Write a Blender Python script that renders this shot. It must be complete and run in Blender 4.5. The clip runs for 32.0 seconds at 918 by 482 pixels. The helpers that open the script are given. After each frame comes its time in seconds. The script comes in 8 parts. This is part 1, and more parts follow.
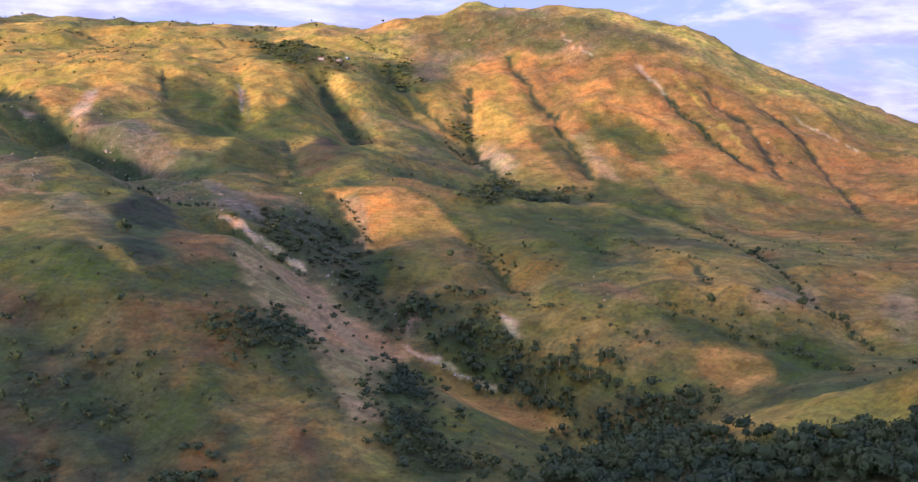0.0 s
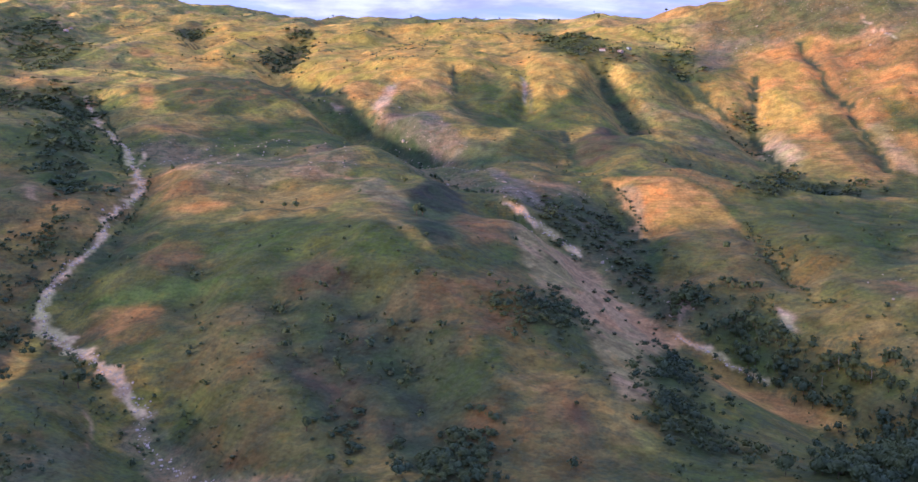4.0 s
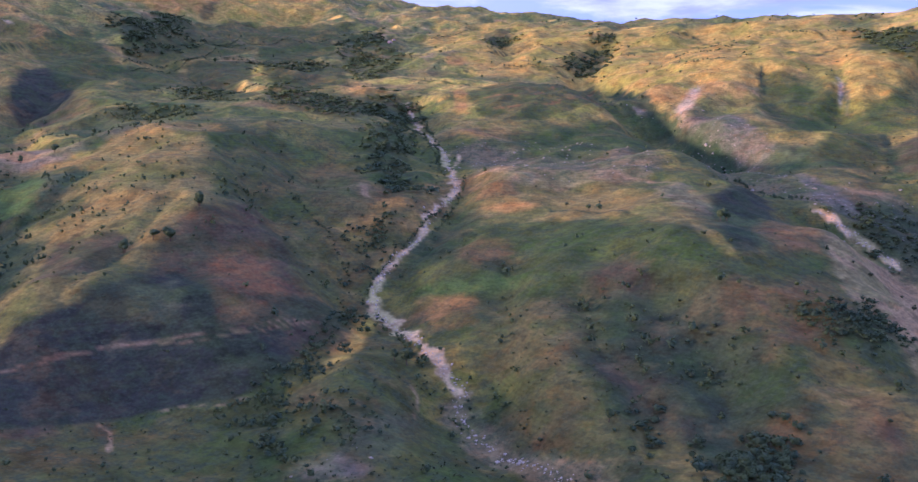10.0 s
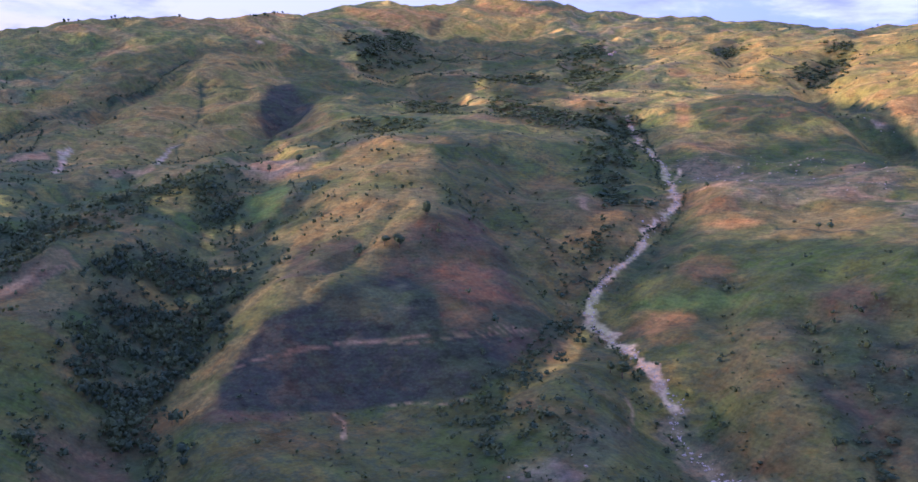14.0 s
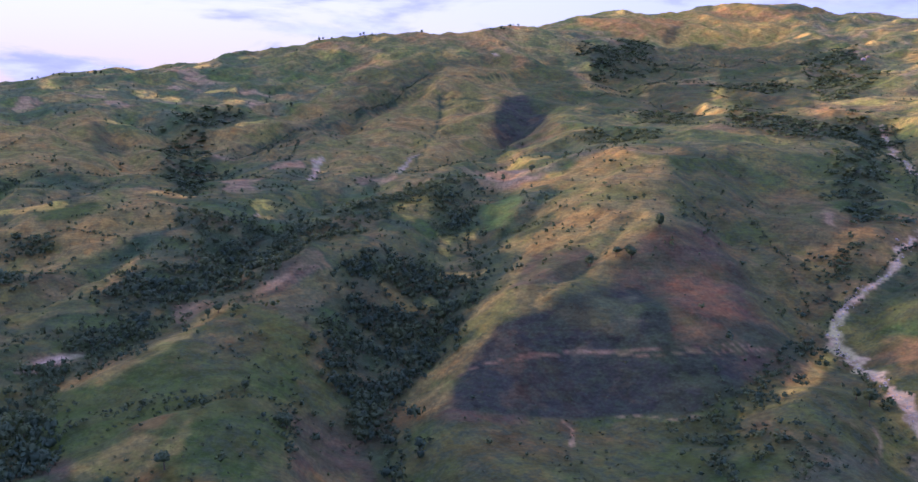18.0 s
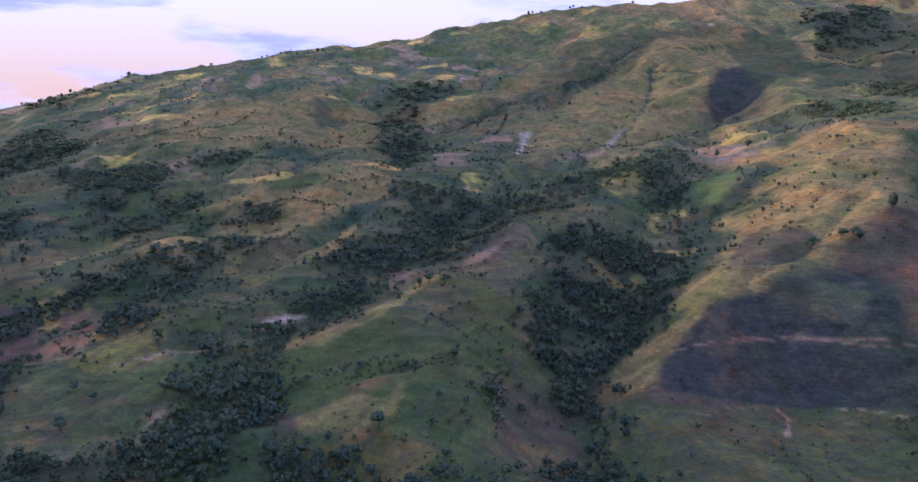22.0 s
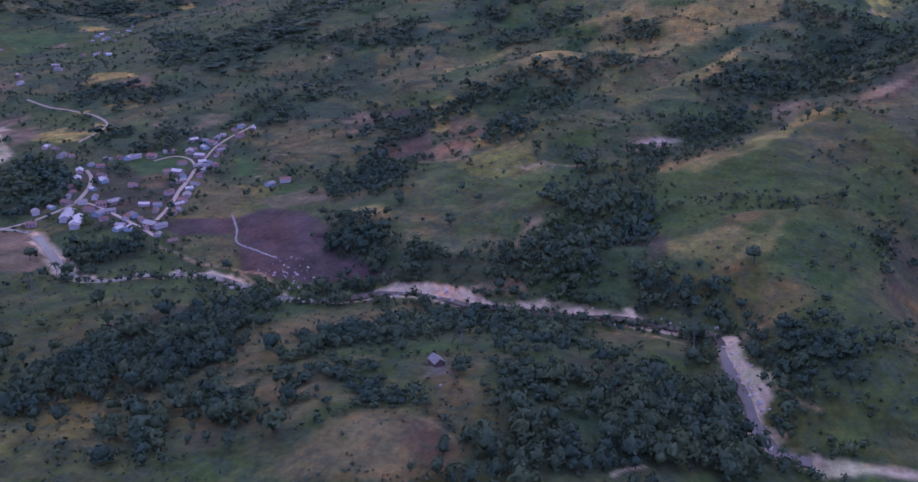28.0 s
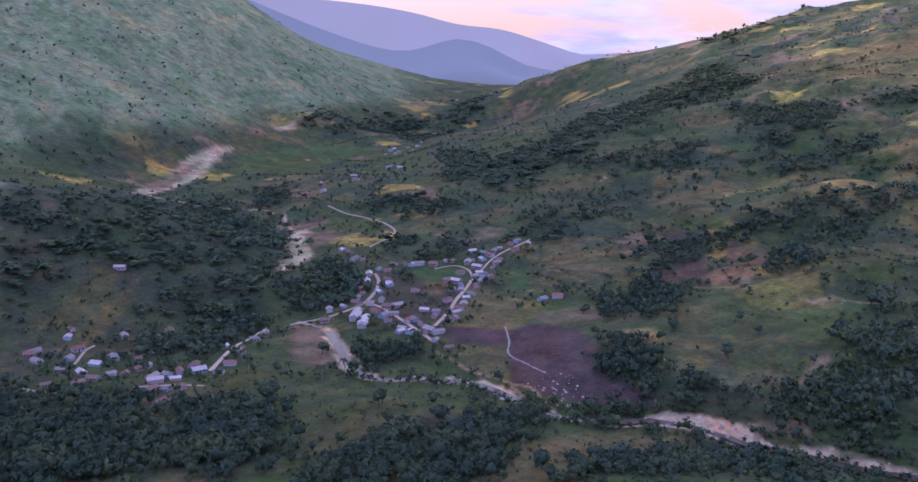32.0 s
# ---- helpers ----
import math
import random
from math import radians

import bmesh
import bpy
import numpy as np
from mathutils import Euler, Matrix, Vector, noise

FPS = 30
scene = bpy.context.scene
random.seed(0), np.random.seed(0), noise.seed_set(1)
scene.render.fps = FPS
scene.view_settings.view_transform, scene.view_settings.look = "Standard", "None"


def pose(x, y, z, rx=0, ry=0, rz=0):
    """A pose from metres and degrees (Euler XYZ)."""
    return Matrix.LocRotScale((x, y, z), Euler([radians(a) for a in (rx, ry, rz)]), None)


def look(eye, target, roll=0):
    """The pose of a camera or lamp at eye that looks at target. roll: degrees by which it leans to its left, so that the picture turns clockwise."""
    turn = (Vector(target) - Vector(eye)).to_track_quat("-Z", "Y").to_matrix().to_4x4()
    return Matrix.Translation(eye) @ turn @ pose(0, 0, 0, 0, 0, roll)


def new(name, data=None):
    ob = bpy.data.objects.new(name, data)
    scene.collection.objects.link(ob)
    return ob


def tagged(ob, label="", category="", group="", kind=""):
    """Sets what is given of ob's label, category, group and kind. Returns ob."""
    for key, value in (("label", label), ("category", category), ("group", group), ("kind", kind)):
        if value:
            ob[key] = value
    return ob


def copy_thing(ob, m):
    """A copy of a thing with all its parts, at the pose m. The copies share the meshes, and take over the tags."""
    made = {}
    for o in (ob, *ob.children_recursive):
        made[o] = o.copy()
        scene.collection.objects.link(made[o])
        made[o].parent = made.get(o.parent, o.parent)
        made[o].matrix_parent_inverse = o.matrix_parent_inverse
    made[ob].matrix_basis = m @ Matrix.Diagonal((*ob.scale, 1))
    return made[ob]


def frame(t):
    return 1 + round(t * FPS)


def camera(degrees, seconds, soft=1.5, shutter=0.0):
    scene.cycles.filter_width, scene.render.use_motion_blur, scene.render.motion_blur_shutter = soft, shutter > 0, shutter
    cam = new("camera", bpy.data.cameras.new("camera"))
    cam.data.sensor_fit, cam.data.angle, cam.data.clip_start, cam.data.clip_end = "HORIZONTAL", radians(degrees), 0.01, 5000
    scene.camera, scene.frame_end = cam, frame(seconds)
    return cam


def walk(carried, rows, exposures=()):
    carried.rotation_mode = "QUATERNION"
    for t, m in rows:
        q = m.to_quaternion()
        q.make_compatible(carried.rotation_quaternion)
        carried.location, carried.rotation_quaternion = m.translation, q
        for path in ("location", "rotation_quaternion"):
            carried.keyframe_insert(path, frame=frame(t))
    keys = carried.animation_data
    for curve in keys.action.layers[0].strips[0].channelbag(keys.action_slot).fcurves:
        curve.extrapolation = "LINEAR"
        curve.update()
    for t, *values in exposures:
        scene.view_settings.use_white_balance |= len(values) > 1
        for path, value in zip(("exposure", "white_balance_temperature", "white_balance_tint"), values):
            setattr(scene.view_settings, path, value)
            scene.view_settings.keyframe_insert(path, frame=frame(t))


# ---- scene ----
PATH = [
    (0.0, -0.00, 0.00, 208.00, -1.204, -6.909, -0.344),
    (0.5, 0.15, -4.28, 208.13, 0.973, -6.990, -0.303),
    (1.0, 0.33, -8.59, 208.25, 3.155, -7.074, -0.273),
    (1.5, 0.53, -12.90, 208.38, 5.242, -7.189, -0.266),
    (2.0, 0.78, -17.17, 208.55, 7.538, -7.259, -0.222),
    (2.5, 1.15, -21.37, 208.76, 10.543, -7.362, -0.161),
    (3.0, 1.66, -25.41, 209.00, 13.388, -7.458, -0.151),
    (3.5, 2.21, -29.28, 209.27, 14.838, -7.537, -0.101),
    (4.0, 2.72, -33.01, 209.56, 16.136, -7.618, -0.046),
    (4.5, 3.14, -36.57, 209.86, 18.403, -7.722, 0.021),
    (6.5, 3.91, -48.60, 211.37, 24.983, -7.787, 0.122),
    (7.0, 4.11, -51.36, 211.79, 26.012, -7.749, 0.106),
    (7.5, 4.32, -54.05, 212.20, 27.078, -7.721, 0.122),
    (8.0, 4.56, -56.68, 212.61, 28.262, -7.725, 0.179),
    (8.5, 4.85, -59.25, 212.99, 29.658, -7.707, 0.227),
    (9.0, 5.22, -61.74, 213.37, 31.182, -7.693, 0.215),
    (9.5, 5.66, -64.13, 213.73, 32.835, -7.599, 0.219),
    (10.0, 6.14, -66.45, 214.09, 34.528, -7.513, 0.231),
    (10.5, 6.68, -68.69, 214.46, 36.206, -7.431, 0.207),
    (11.0, 7.28, -70.83, 214.81, 37.862, -7.333, 0.207),
    (11.5, 7.95, -72.89, 215.13, 39.507, -7.228, 0.164),
    (12.0, 8.68, -74.88, 215.43, 41.256, -7.121, 0.120),
    (12.5, 9.47, -76.82, 215.74, 43.004, -7.029, 0.128),
    (13.0, 10.32, -78.73, 216.07, 44.730, -6.940, 0.122),
    (13.5, 11.21, -80.63, 216.43, 46.349, -6.870, 0.084),
    (14.0, 12.12, -82.51, 216.80, 47.990, -6.774, 0.048),
    (14.5, 13.04, -84.36, 217.14, 49.649, -6.706, 0.038),
    (16.5, 16.46, -90.94, 218.21, 56.228, -6.423, 0.005),
    (17.0, 16.99, -91.97, 218.40, 57.720, -6.373, 0.022),
    (17.5, 17.38, -92.73, 218.57, 59.432, -6.282, -0.017),
    (18.0, 17.62, -93.23, 218.69, 62.293, -6.184, -0.032),
    (18.5, 17.70, -93.51, 218.77, 65.603, -6.118, -0.117),
    (19.0, 17.61, -93.74, 218.81, 67.656, -6.087, -0.134),
    (19.5, 17.35, -94.03, 218.80, 69.085, -6.035, -0.117),
    (20.0, 16.94, -94.49, 218.75, 70.078, -5.981, -0.064),
    (20.5, 16.42, -95.16, 218.67, 71.072, -5.959, -0.015),
    (21.0, 15.85, -96.04, 218.57, 72.181, -6.273, -0.008),
    (21.5, 15.25, -97.05, 218.47, 73.534, -6.853, -0.004),
    (22.0, 14.61, -98.13, 218.38, 75.082, -7.786, -0.014),
    (22.5, 13.92, -99.26, 218.31, 76.774, -9.050, 0.005),
    (23.0, 13.18, -100.42, 218.24, 78.472, -10.347, -0.029),
    (23.5, 12.42, -101.58, 218.15, 80.120, -11.626, -0.040),
    (24.0, 11.70, -102.75, 218.05, 81.717, -12.895, -0.059),
    (24.5, 11.06, -103.95, 217.93, 83.425, -13.972, -0.047),
    (25.0, 10.51, -105.18, 217.82, 85.407, -14.898, -0.065),
    (25.5, 10.05, -106.44, 217.73, 87.388, -15.806, -0.053),
    (27.5, 9.26, -111.89, 217.93, 95.705, -19.076, -0.126),
    (28.0, 9.26, -113.37, 218.16, 97.722, -19.129, -0.160),
    (28.5, 9.37, -114.88, 218.46, 99.760, -19.175, -0.154),
    (29.0, 9.59, -116.37, 218.82, 101.624, -19.095, -0.118),
    (29.5, 9.98, -117.85, 219.24, 103.632, -18.164, -0.087),
    (30.0, 10.57, -119.24, 219.71, 105.741, -16.793, -0.057),
    (30.5, 11.32, -120.56, 220.22, 107.930, -15.488, -0.001),
    (31.0, 12.16, -121.81, 220.75, 110.085, -14.258, 0.020),
    (31.5, 13.04, -122.99, 221.27, 112.426, -13.068, 0.080),
    (32.0, 13.93, -124.14, 221.79, 114.481, -11.867, 0.154),
]
cam = camera(53.7, 32.0, soft=1.5)
walk(cam, [(t, pose(x, y, z, 90 + pitch, 0, yaw) @ pose(0, 0, 0, 0, 0, -roll)) for t, x, y, z, yaw, pitch, roll in PATH],
     exposures=[(0.0, 0.64, 5150, 22), (4.0, 0.66, 4650, 26), (9.0, 0.6, 4500, 29), (13.0, 0.6, 4350, 33), (20.0, 0.62, 4550, 31), (25.0, 0.58, 4300, 38), (28.0, 0.58, 4400, 41), (32.0, 0.7, 4550, 35)])

# ---- light ----
SUN_YAW, SUN_UP = 138.0, 5.4
yaw, up = radians(SUN_YAW), radians(SUN_UP)
to_sun = Vector((-math.sin(yaw) * math.cos(up), math.cos(yaw) * math.cos(up), math.sin(up)))


def build_sky():
    """Evening sky: clear air behind broken lavender cloud, pale and warm towards the sun."""
    world = bpy.data.worlds.new("sky")
    scene.world = world
    world.use_nodes = True
    n, l = world.node_tree.nodes, world.node_tree.links
    n.clear()
    sky = n.new("ShaderNodeTexSky")
    sky.sky_type, sky.sun_disc = "NISHITA", False
    sky.sun_elevation, sky.sun_rotation = radians(SUN_UP), radians(-SUN_YAW)
    sky.air_density, sky.dust_density, sky.ozone_density = 1.0, 0.6, 3.0
    at = n.new("ShaderNodeTexCoord").outputs["Generated"]
    split = n.new("ShaderNodeSeparateXYZ")
    l.new(at, split.inputs[0])

    def value(op, a, b):
        m = n.new("ShaderNodeMath")
        m.operation = op
        m.use_clamp = op == "MULTIPLY_ADD"
        for k, v in enumerate((a, b)):
            if isinstance(v, float):
                m.inputs[k].default_value = v
            else:
                l.new(v, m.inputs[k])
        return m.outputs[0]

    def mapped(v, a, b, c, d):
        m = n.new("ShaderNodeMapRange")
        m.interpolation_type = "SMOOTHSTEP"
        for k, w in zip(("From Min", "From Max", "To Min", "To Max"), (a, b, c, d)):
            m.inputs[k].default_value = w
        l.new(v, m.inputs["Value"])
        return m.outputs["Result"]

    def blend(f, a, b):
        m = n.new("ShaderNodeMix")
        m.data_type = "RGBA"
        l.new(f, m.inputs["Factor"])
        for s, v in ((m.inputs["A"], a), (m.inputs["B"], b)):
            if isinstance(v, tuple):
                s.default_value = (*v, 1)
            else:
                l.new(v, s)
        return m.outputs["Result"]

    flat = n.new("ShaderNodeMapping")
    flat.inputs["Scale"].default_value = (1.0, 1.0, 4.5)
    l.new(at, flat.inputs["Vector"])
    puff = n.new("ShaderNodeTexNoise")
    for k, v in (("Scale", 3.6), ("Detail", 7.0), ("Roughness", 0.58), ("Distortion", 0.5)):
        puff.inputs[k].default_value = v
    l.new(flat.outputs[0], puff.inputs["Vector"])
    shape = n.new("ShaderNodeTexNoise")
    for k, v in (("Scale", 9.0), ("Detail", 6.0), ("Roughness", 0.6)):
        shape.inputs[k].default_value = v
    l.new(flat.outputs[0], shape.inputs["Vector"])
    glow = value("ADD", value("MULTIPLY", split.outputs[0], -math.sin(radians(100.0))), value("MULTIPLY", split.outputs[1], math.cos(radians(100.0))))
    warm = mapped(glow, 0.15, 1.0, 0.0, 1.0)
    low = mapped(split.outputs[2], -0.02, 0.16, 1.0, 0.0)
    clear = blend(value("MULTIPLY", warm, low), blend(warm, (0.50, 0.52, 0.82), (1.0, 0.84, 0.60)), (0.88, 0.48, 0.26))
    cloud = blend(mapped(shape.outputs["Fac"], 0.35, 0.65, 0.0, 1.0), (0.52, 0.46, 0.58), blend(warm, (0.98, 0.86, 0.88), (0.86, 0.74, 0.74)))
    veil = blend(mapped(puff.outputs["Fac"], 0.47, 0.58, 0.0, 0.95), clear, cloud)
    toned = n.new("ShaderNodeVectorMath")
    toned.operation = "SCALE"
    toned.inputs["Scale"].default_value = CLOUD_LIGHT / SKY_LIGHT
    l.new(veil, toned.inputs[0])
    both = n.new("ShaderNodeMix")
    both.data_type, both.blend_type = "RGBA", "ADD"
    both.inputs["Factor"].default_value = 0.08
    l.new(toned.outputs[0], both.inputs["A"])
    l.new(sky.outputs[0], both.inputs["B"])
    back = n.new("ShaderNodeBackground")
    back.inputs["Strength"].default_value = SKY_LIGHT
    l.new(both.outputs["Result"], back.inputs["Color"])
    l.new(back.outputs[0], n.new("ShaderNodeOutputWorld").inputs["Surface"])


SKY_LIGHT, CLOUD_LIGHT = 0.1, 0.74
build_sky()
sun_data = bpy.data.lights.new("sun", "SUN")
sun_data.energy, sun_data.angle, sun_data.color = 4.4, radians(5.0), (1.0, 0.61, 0.29)
sun = new("sun", sun_data)
sun.matrix_world = look(to_sun * 3000, (0, 0, 0))

# ---- landforms: crest lines, stream beds and benches, x y z in metres ----
LANDFORMS = []


def landform(points, loose=False):
    """A crest, bed or bench line. A loose one is a set of separate spot heights."""
    p = np.array(points, float)
    if loose:
        LANDFORMS.append(p)
        return
    out = [p[0]]
    for a, b in zip(p[:-1], p[1:]):
        run = np.linalg.norm((b - a)[:2])
        n = max(1, int(run / 110.0)) if run < 900 else 1
        out += [a + (b - a) * i / n for i in range(1, n + 1)]
    LANDFORMS.append(np.array(out))


# mountain crest
landform([(-91, 2333, 475), (80, 2328, 518), (167, 2325, 507), (261, 2295, 514), (404, 2247, 490), (584, 2109, 434), (651, 2012, 363), (787, 1944, 309), (882, 1883, 258), (974, 1804, 221)])
# mountain face upper
landform([(10, 2045, 347), (174, 1888, 326), (340, 1815, 313), (492, 1730, 268), (660, 1566, 176), (740, 1417, 135)])
# mountain face low
landform([(73, 1698, 218), (198, 1588, 189), (324, 1463, 146), (421, 1310, 103), (506, 1191, 83)])
# mountain foot
landform([(-87, 1944, 328), (-32, 1650, 207), (44, 1448, 144), (99, 1323, 113), (199, 1261, 110), (301, 1177, 94), (377, 1056, 72), (535, 975, 73)])
# plateau sky
landform([(-1260, 2593, 519), (-1126, 2654, 518), (-937, 2675, 505), (-825, 2710, 517), (-531, 2633, 484), (-338, 2613, 493), (-244, 2574, 485), (-140, 2432, 473)])
# plateau brow
landform([(-615, 1720, 319), (-506, 1775, 337), (-376, 1807, 337), (-225, 1881, 353)])
# plateau back
landform([(-932, 2095, 387), (-694, 2184, 402), (-407, 2154, 396)])
# slope under brow
landform([(-566, 1496, 238), (-399, 1394, 199), (-317, 1517, 207), (-179, 1489, 198), (-77, 1347, 165), (-210, 1231, 153)])
# gully two
landform([(-693, 1463, 259), (-546, 1343, 193), (-309, 1074, 133), (-212, 952, 108), (-141, 885, 84), (-101, 831, 60), (-54, 770, 41), (0, 707, 27), (43, 662, 18), (96, 580, 12), (109, 529, 10)])
# mound crest
landform([(-142, 1119, 134), (-49, 1106, 135), (6, 1045, 109), (68, 992, 102), (152, 963, 110), (222, 866, 105), (277, 774, 91), (300, 697, 74), (306, 623, 58), (328, 587, 54)])
# mound front
landform([(-83, 1000, 94), (5, 910, 76), (58, 836, 65), (124, 779, 75), (173, 707, 73), (211, 629, 58), (227, 566, 49)])
# wood bottom
landform([(-16, 815, 53), (33, 739, 33), (86, 660, 25), (138, 598, 26), (182, 546, 37)])
# near hill crest
landform([(126, 486, 37), (176, 477, 57), (224, 472, 71), (261, 467, 80)])
# near hill front
landform([(141, 418, 47), (181, 407, 59), (212, 373, 72)])
# middle brow
landform([(-590, 867, 141), (-504, 849, 129), (-463, 894, 134), (-400, 880, 140), (-323, 802, 128), (-255, 735, 124), (-221, 771, 112), (-176, 823, 112)])
# middle bench
landform([(-691, 1065, 160), (-610, 1170, 177), (-454, 1097, 168), (-351, 985, 135), (-278, 976, 137)])
# middle body
landform([(-449, 677, 87), (-366, 655, 89), (-293, 623, 88), (-220, 607, 81), (-176, 609, 74), (-105, 564, 59)])
# middle low
landform([(-326, 516, 50), (-263, 479, 45), (-202, 449, 41), (-151, 458, 47), (-103, 475, 42), (-54, 493, 41)])
# middle foot
landform([(-259, 424, 18), (-184, 403, 36), (-120, 407, 33), (-62, 429, 31), (-19, 475, 28)])
# back bench
landform([(-709, 1265, 202), (-643, 1409, 220), (-905, 1450, 270), (-793, 1581, 266), (-542, 1365, 209)], loose=True)
# stream one
landform([(-1126, 1401, 264), (-938, 1181, 207), (-817, 1071, 181), (-731, 978, 160), (-637, 865, 134), (-603, 776, 115), (-566, 687, 88), (-545, 610, 71), (-526, 569, 51), (-472, 519, 44), (-409, 483, 43), (-371, 467, 29), (-348, 447, 17), (-311, 413, 12), (-261, 388, 11), (-219, 374, 12)])
# stream bank r
landform([(-644, 921, 146), (-500, 722, 95), (-475, 597, 58), (-389, 516, 43), (-303, 444, 29)])
# stream bank l
landform([(-706, 767, 133), (-651, 682, 90), (-595, 592, 64), (-810, 787, 120)])
# knoll
landform([(-489, 506, 49), (-456, 437, 42), (-431, 386, 36)])
# left hill crest
landform([(-1021, 847, 213), (-1051, 772, 211), (-1024, 708, 196), (-875, 621, 160), (-752, 538, 128), (-715, 439, 98), (-693, 368, 77), (-663, 302, 54), (-618, 244, 33), (-565, 193, 24), (-501, 138, 17)])
# left hill side
landform([(-851, 755, 155), (-696, 562, 108), (-669, 463, 79), (-588, 478, 71), (-527, 475, 48), (-554, 401, 46), (-606, 350, 46)], loose=True)
# left hill foot
landform([(-477, 450, 41), (-472, 375, 22), (-531, 296, 9), (-556, 238, 14)])
# low fields
landform([(-427, 291, 7), (-458, 235, 10), (-484, 175, 17), (-390, 367, 22), (-334, 359, 21)], loose=True)
# stream three
landform([(-1124, 553, 155), (-962, 423, 105), (-841, 316, 70), (-762, 258, 44), (-659, 191, 30), (-589, 148, 19), (-509, 118, 16)])
# left hill back
landform([(-1210, 758, 189), (-1135, 624, 172), (-949, 551, 139), (-849, 418, 95), (-747, 320, 60)])
# valley head
landform([(-1210, 1031, 246), (-1208, 1177, 247), (-944, 1079, 205), (-1501, 1072, 251)], loose=True)
# upper slopes
landform([(-1475, 567, 181), (-1566, 790, 225), (-1636, 965, 278), (-1975, 1435, 355), (-1854, 1727, 376), (-1742, 1967, 398)], loose=True)
# upper ridge
landform([(-2395, 1123, 466), (-2326, 1256, 443), (-2504, 1519, 569), (-2631, 1404, 576), (-2700, 1183, 560)])
# far crest
landform([(-3271, 2149, 735), (-3297, 2445, 795), (-3208, 2639, 784), (-3028, 2902, 827), (-2859, 3069, 808), (-2635, 3010, 738), (-2321, 3012, 688), (-2018, 2985, 649), (-1730, 2933, 603)])
# far face
landform([(-2679, 2135, 561), (-2547, 2430, 570), (-2135, 2537, 558), (-1869, 2614, 539), (-1353, 2125, 422), (-1372, 1877, 378)], loose=True)
# west crest
landform([(-2664, -750, 218), (-2705, -519, 263), (-2724, -361, 322), (-2735, -199, 350), (-2736, -33, 378), (-2727, 136, 406), (-2850, 327, 434), (-2930, 505, 474), (-2931, 686, 508), (-2900, 868, 541), (-2860, 1049, 563), (-2800, 1173, 584), (-2780, 1417, 582), (-2663, 1580, 608)])
# behind the west crest
landform([(-3300, -1000, 150), (-3500, -650, 120), (-3600, -100, 200), (-3650, 500, 310), (-3700, 1000, 400), (-3800, 1600, 480), (-4300, 0, 80), (-4500, 1200, 220), (-4300, -900, 60)], loose=True)
# west spur
landform([(-2353, 1275, 480), (-2229, 990, 394), (-1983, 693, 276), (-1845, 482, 222), (-1732, 330, 186)])
# west gully
landform([(-1766, 1012, 289), (-1562, 769, 211), (-1461, 562, 184), (-1493, 431, 171), (-1545, 243, 162)])
# west face
landform([(-1932, -148, 239), (-2128, 37, 277), (-2304, 261, 310), (-2210, 475, 294), (-2431, 765, 384), (-1679, 205, 188), (-1627, 35, 193)], loose=True)
# west bench
landform([(-1273, 180, 138), (-1106, 134, 108), (-1197, -29, 106), (-1460, -138, 146), (-1422, 62, 152)], loose=True)
# green ridge
landform([(-944, 257, 104), (-891, 186, 89), (-844, 102, 74), (-737, 17, 54), (-674, -36, 48), (-618, -68, 44)])
# green body
landform([(-758, 157, 63), (-670, 117, 46), (-617, 30, 44), (-589, 58, 40), (-548, -5, 38), (-504, 36, 29), (-521, 90, 28)], loose=True)
# stream four
landform([(-1282, 362, 135), (-1180, 251, 119), (-1022, 170, 93), (-884, 81, 71), (-795, 11, 58), (-716, -46, 48), (-629, -85, 42), (-539, -112, 40)])
# wood three
landform([(-1115, 498, 149), (-943, 386, 106), (-836, 300, 78), (-750, 231, 51), (-641, 175, 33), (-548, 133, 23), (-478, 117, 18)])
# lower west
landform([(-762, -43, 48), (-890, -98, 69), (-1033, -152, 93), (-764, -123, 52), (-627, -136, 43)], loose=True)
# river bed
landform([(-592, -524, -3), (-526, -455, -3), (-521, -399, -2), (-512, -321, -2), (-498, -285, -1), (-513, -237, -1), (-501, -177, 0), (-499, -142, 0), (-496, -100, 0), (-493, -73, 0), (-473, -31, 0), (-400, -26, 1), (-347, -15, 1), (-344, 38, 2)])
# village floor
landform([(-649, -559, 2), (-739, -558, 3), (-643, -479, 2), (-744, -473, 4), (-594, -405, 2), (-802, -468, 6), (-663, -375, 5), (-576, -309, 4), (-563, -339, 3), (-919, -636, 6), (-872, -728, 2), (-1165, -881, 8)], loose=True)
# west low
landform([(-729, -161, 32), (-720, -235, 23), (-743, -288, 10), (-805, -346, 20), (-903, -300, 29), (-1166, -239, 61), (-1129, -113, 54), (-1092, -396, 46), (-1205, -547, 51), (-980, -504, 29)], loose=True)
# bank low
landform([(-596, -262, 18), (-592, -188, 13), (-651, -161, 22), (-566, -124, 17), (-523, -194, 17), (-664, -110, 25)], loose=True)
# green foot
landform([(-617, 30, 44), (-650, -25, 33), (-578, -70, 24), (-494, -57, 17), (-491, -8, 28), (-430, -18, 22), (-391, 9, 26)])
# near flat
landform([(-371, -4, 6), (-359, 26, 8), (-453, -75, 5)], loose=True)
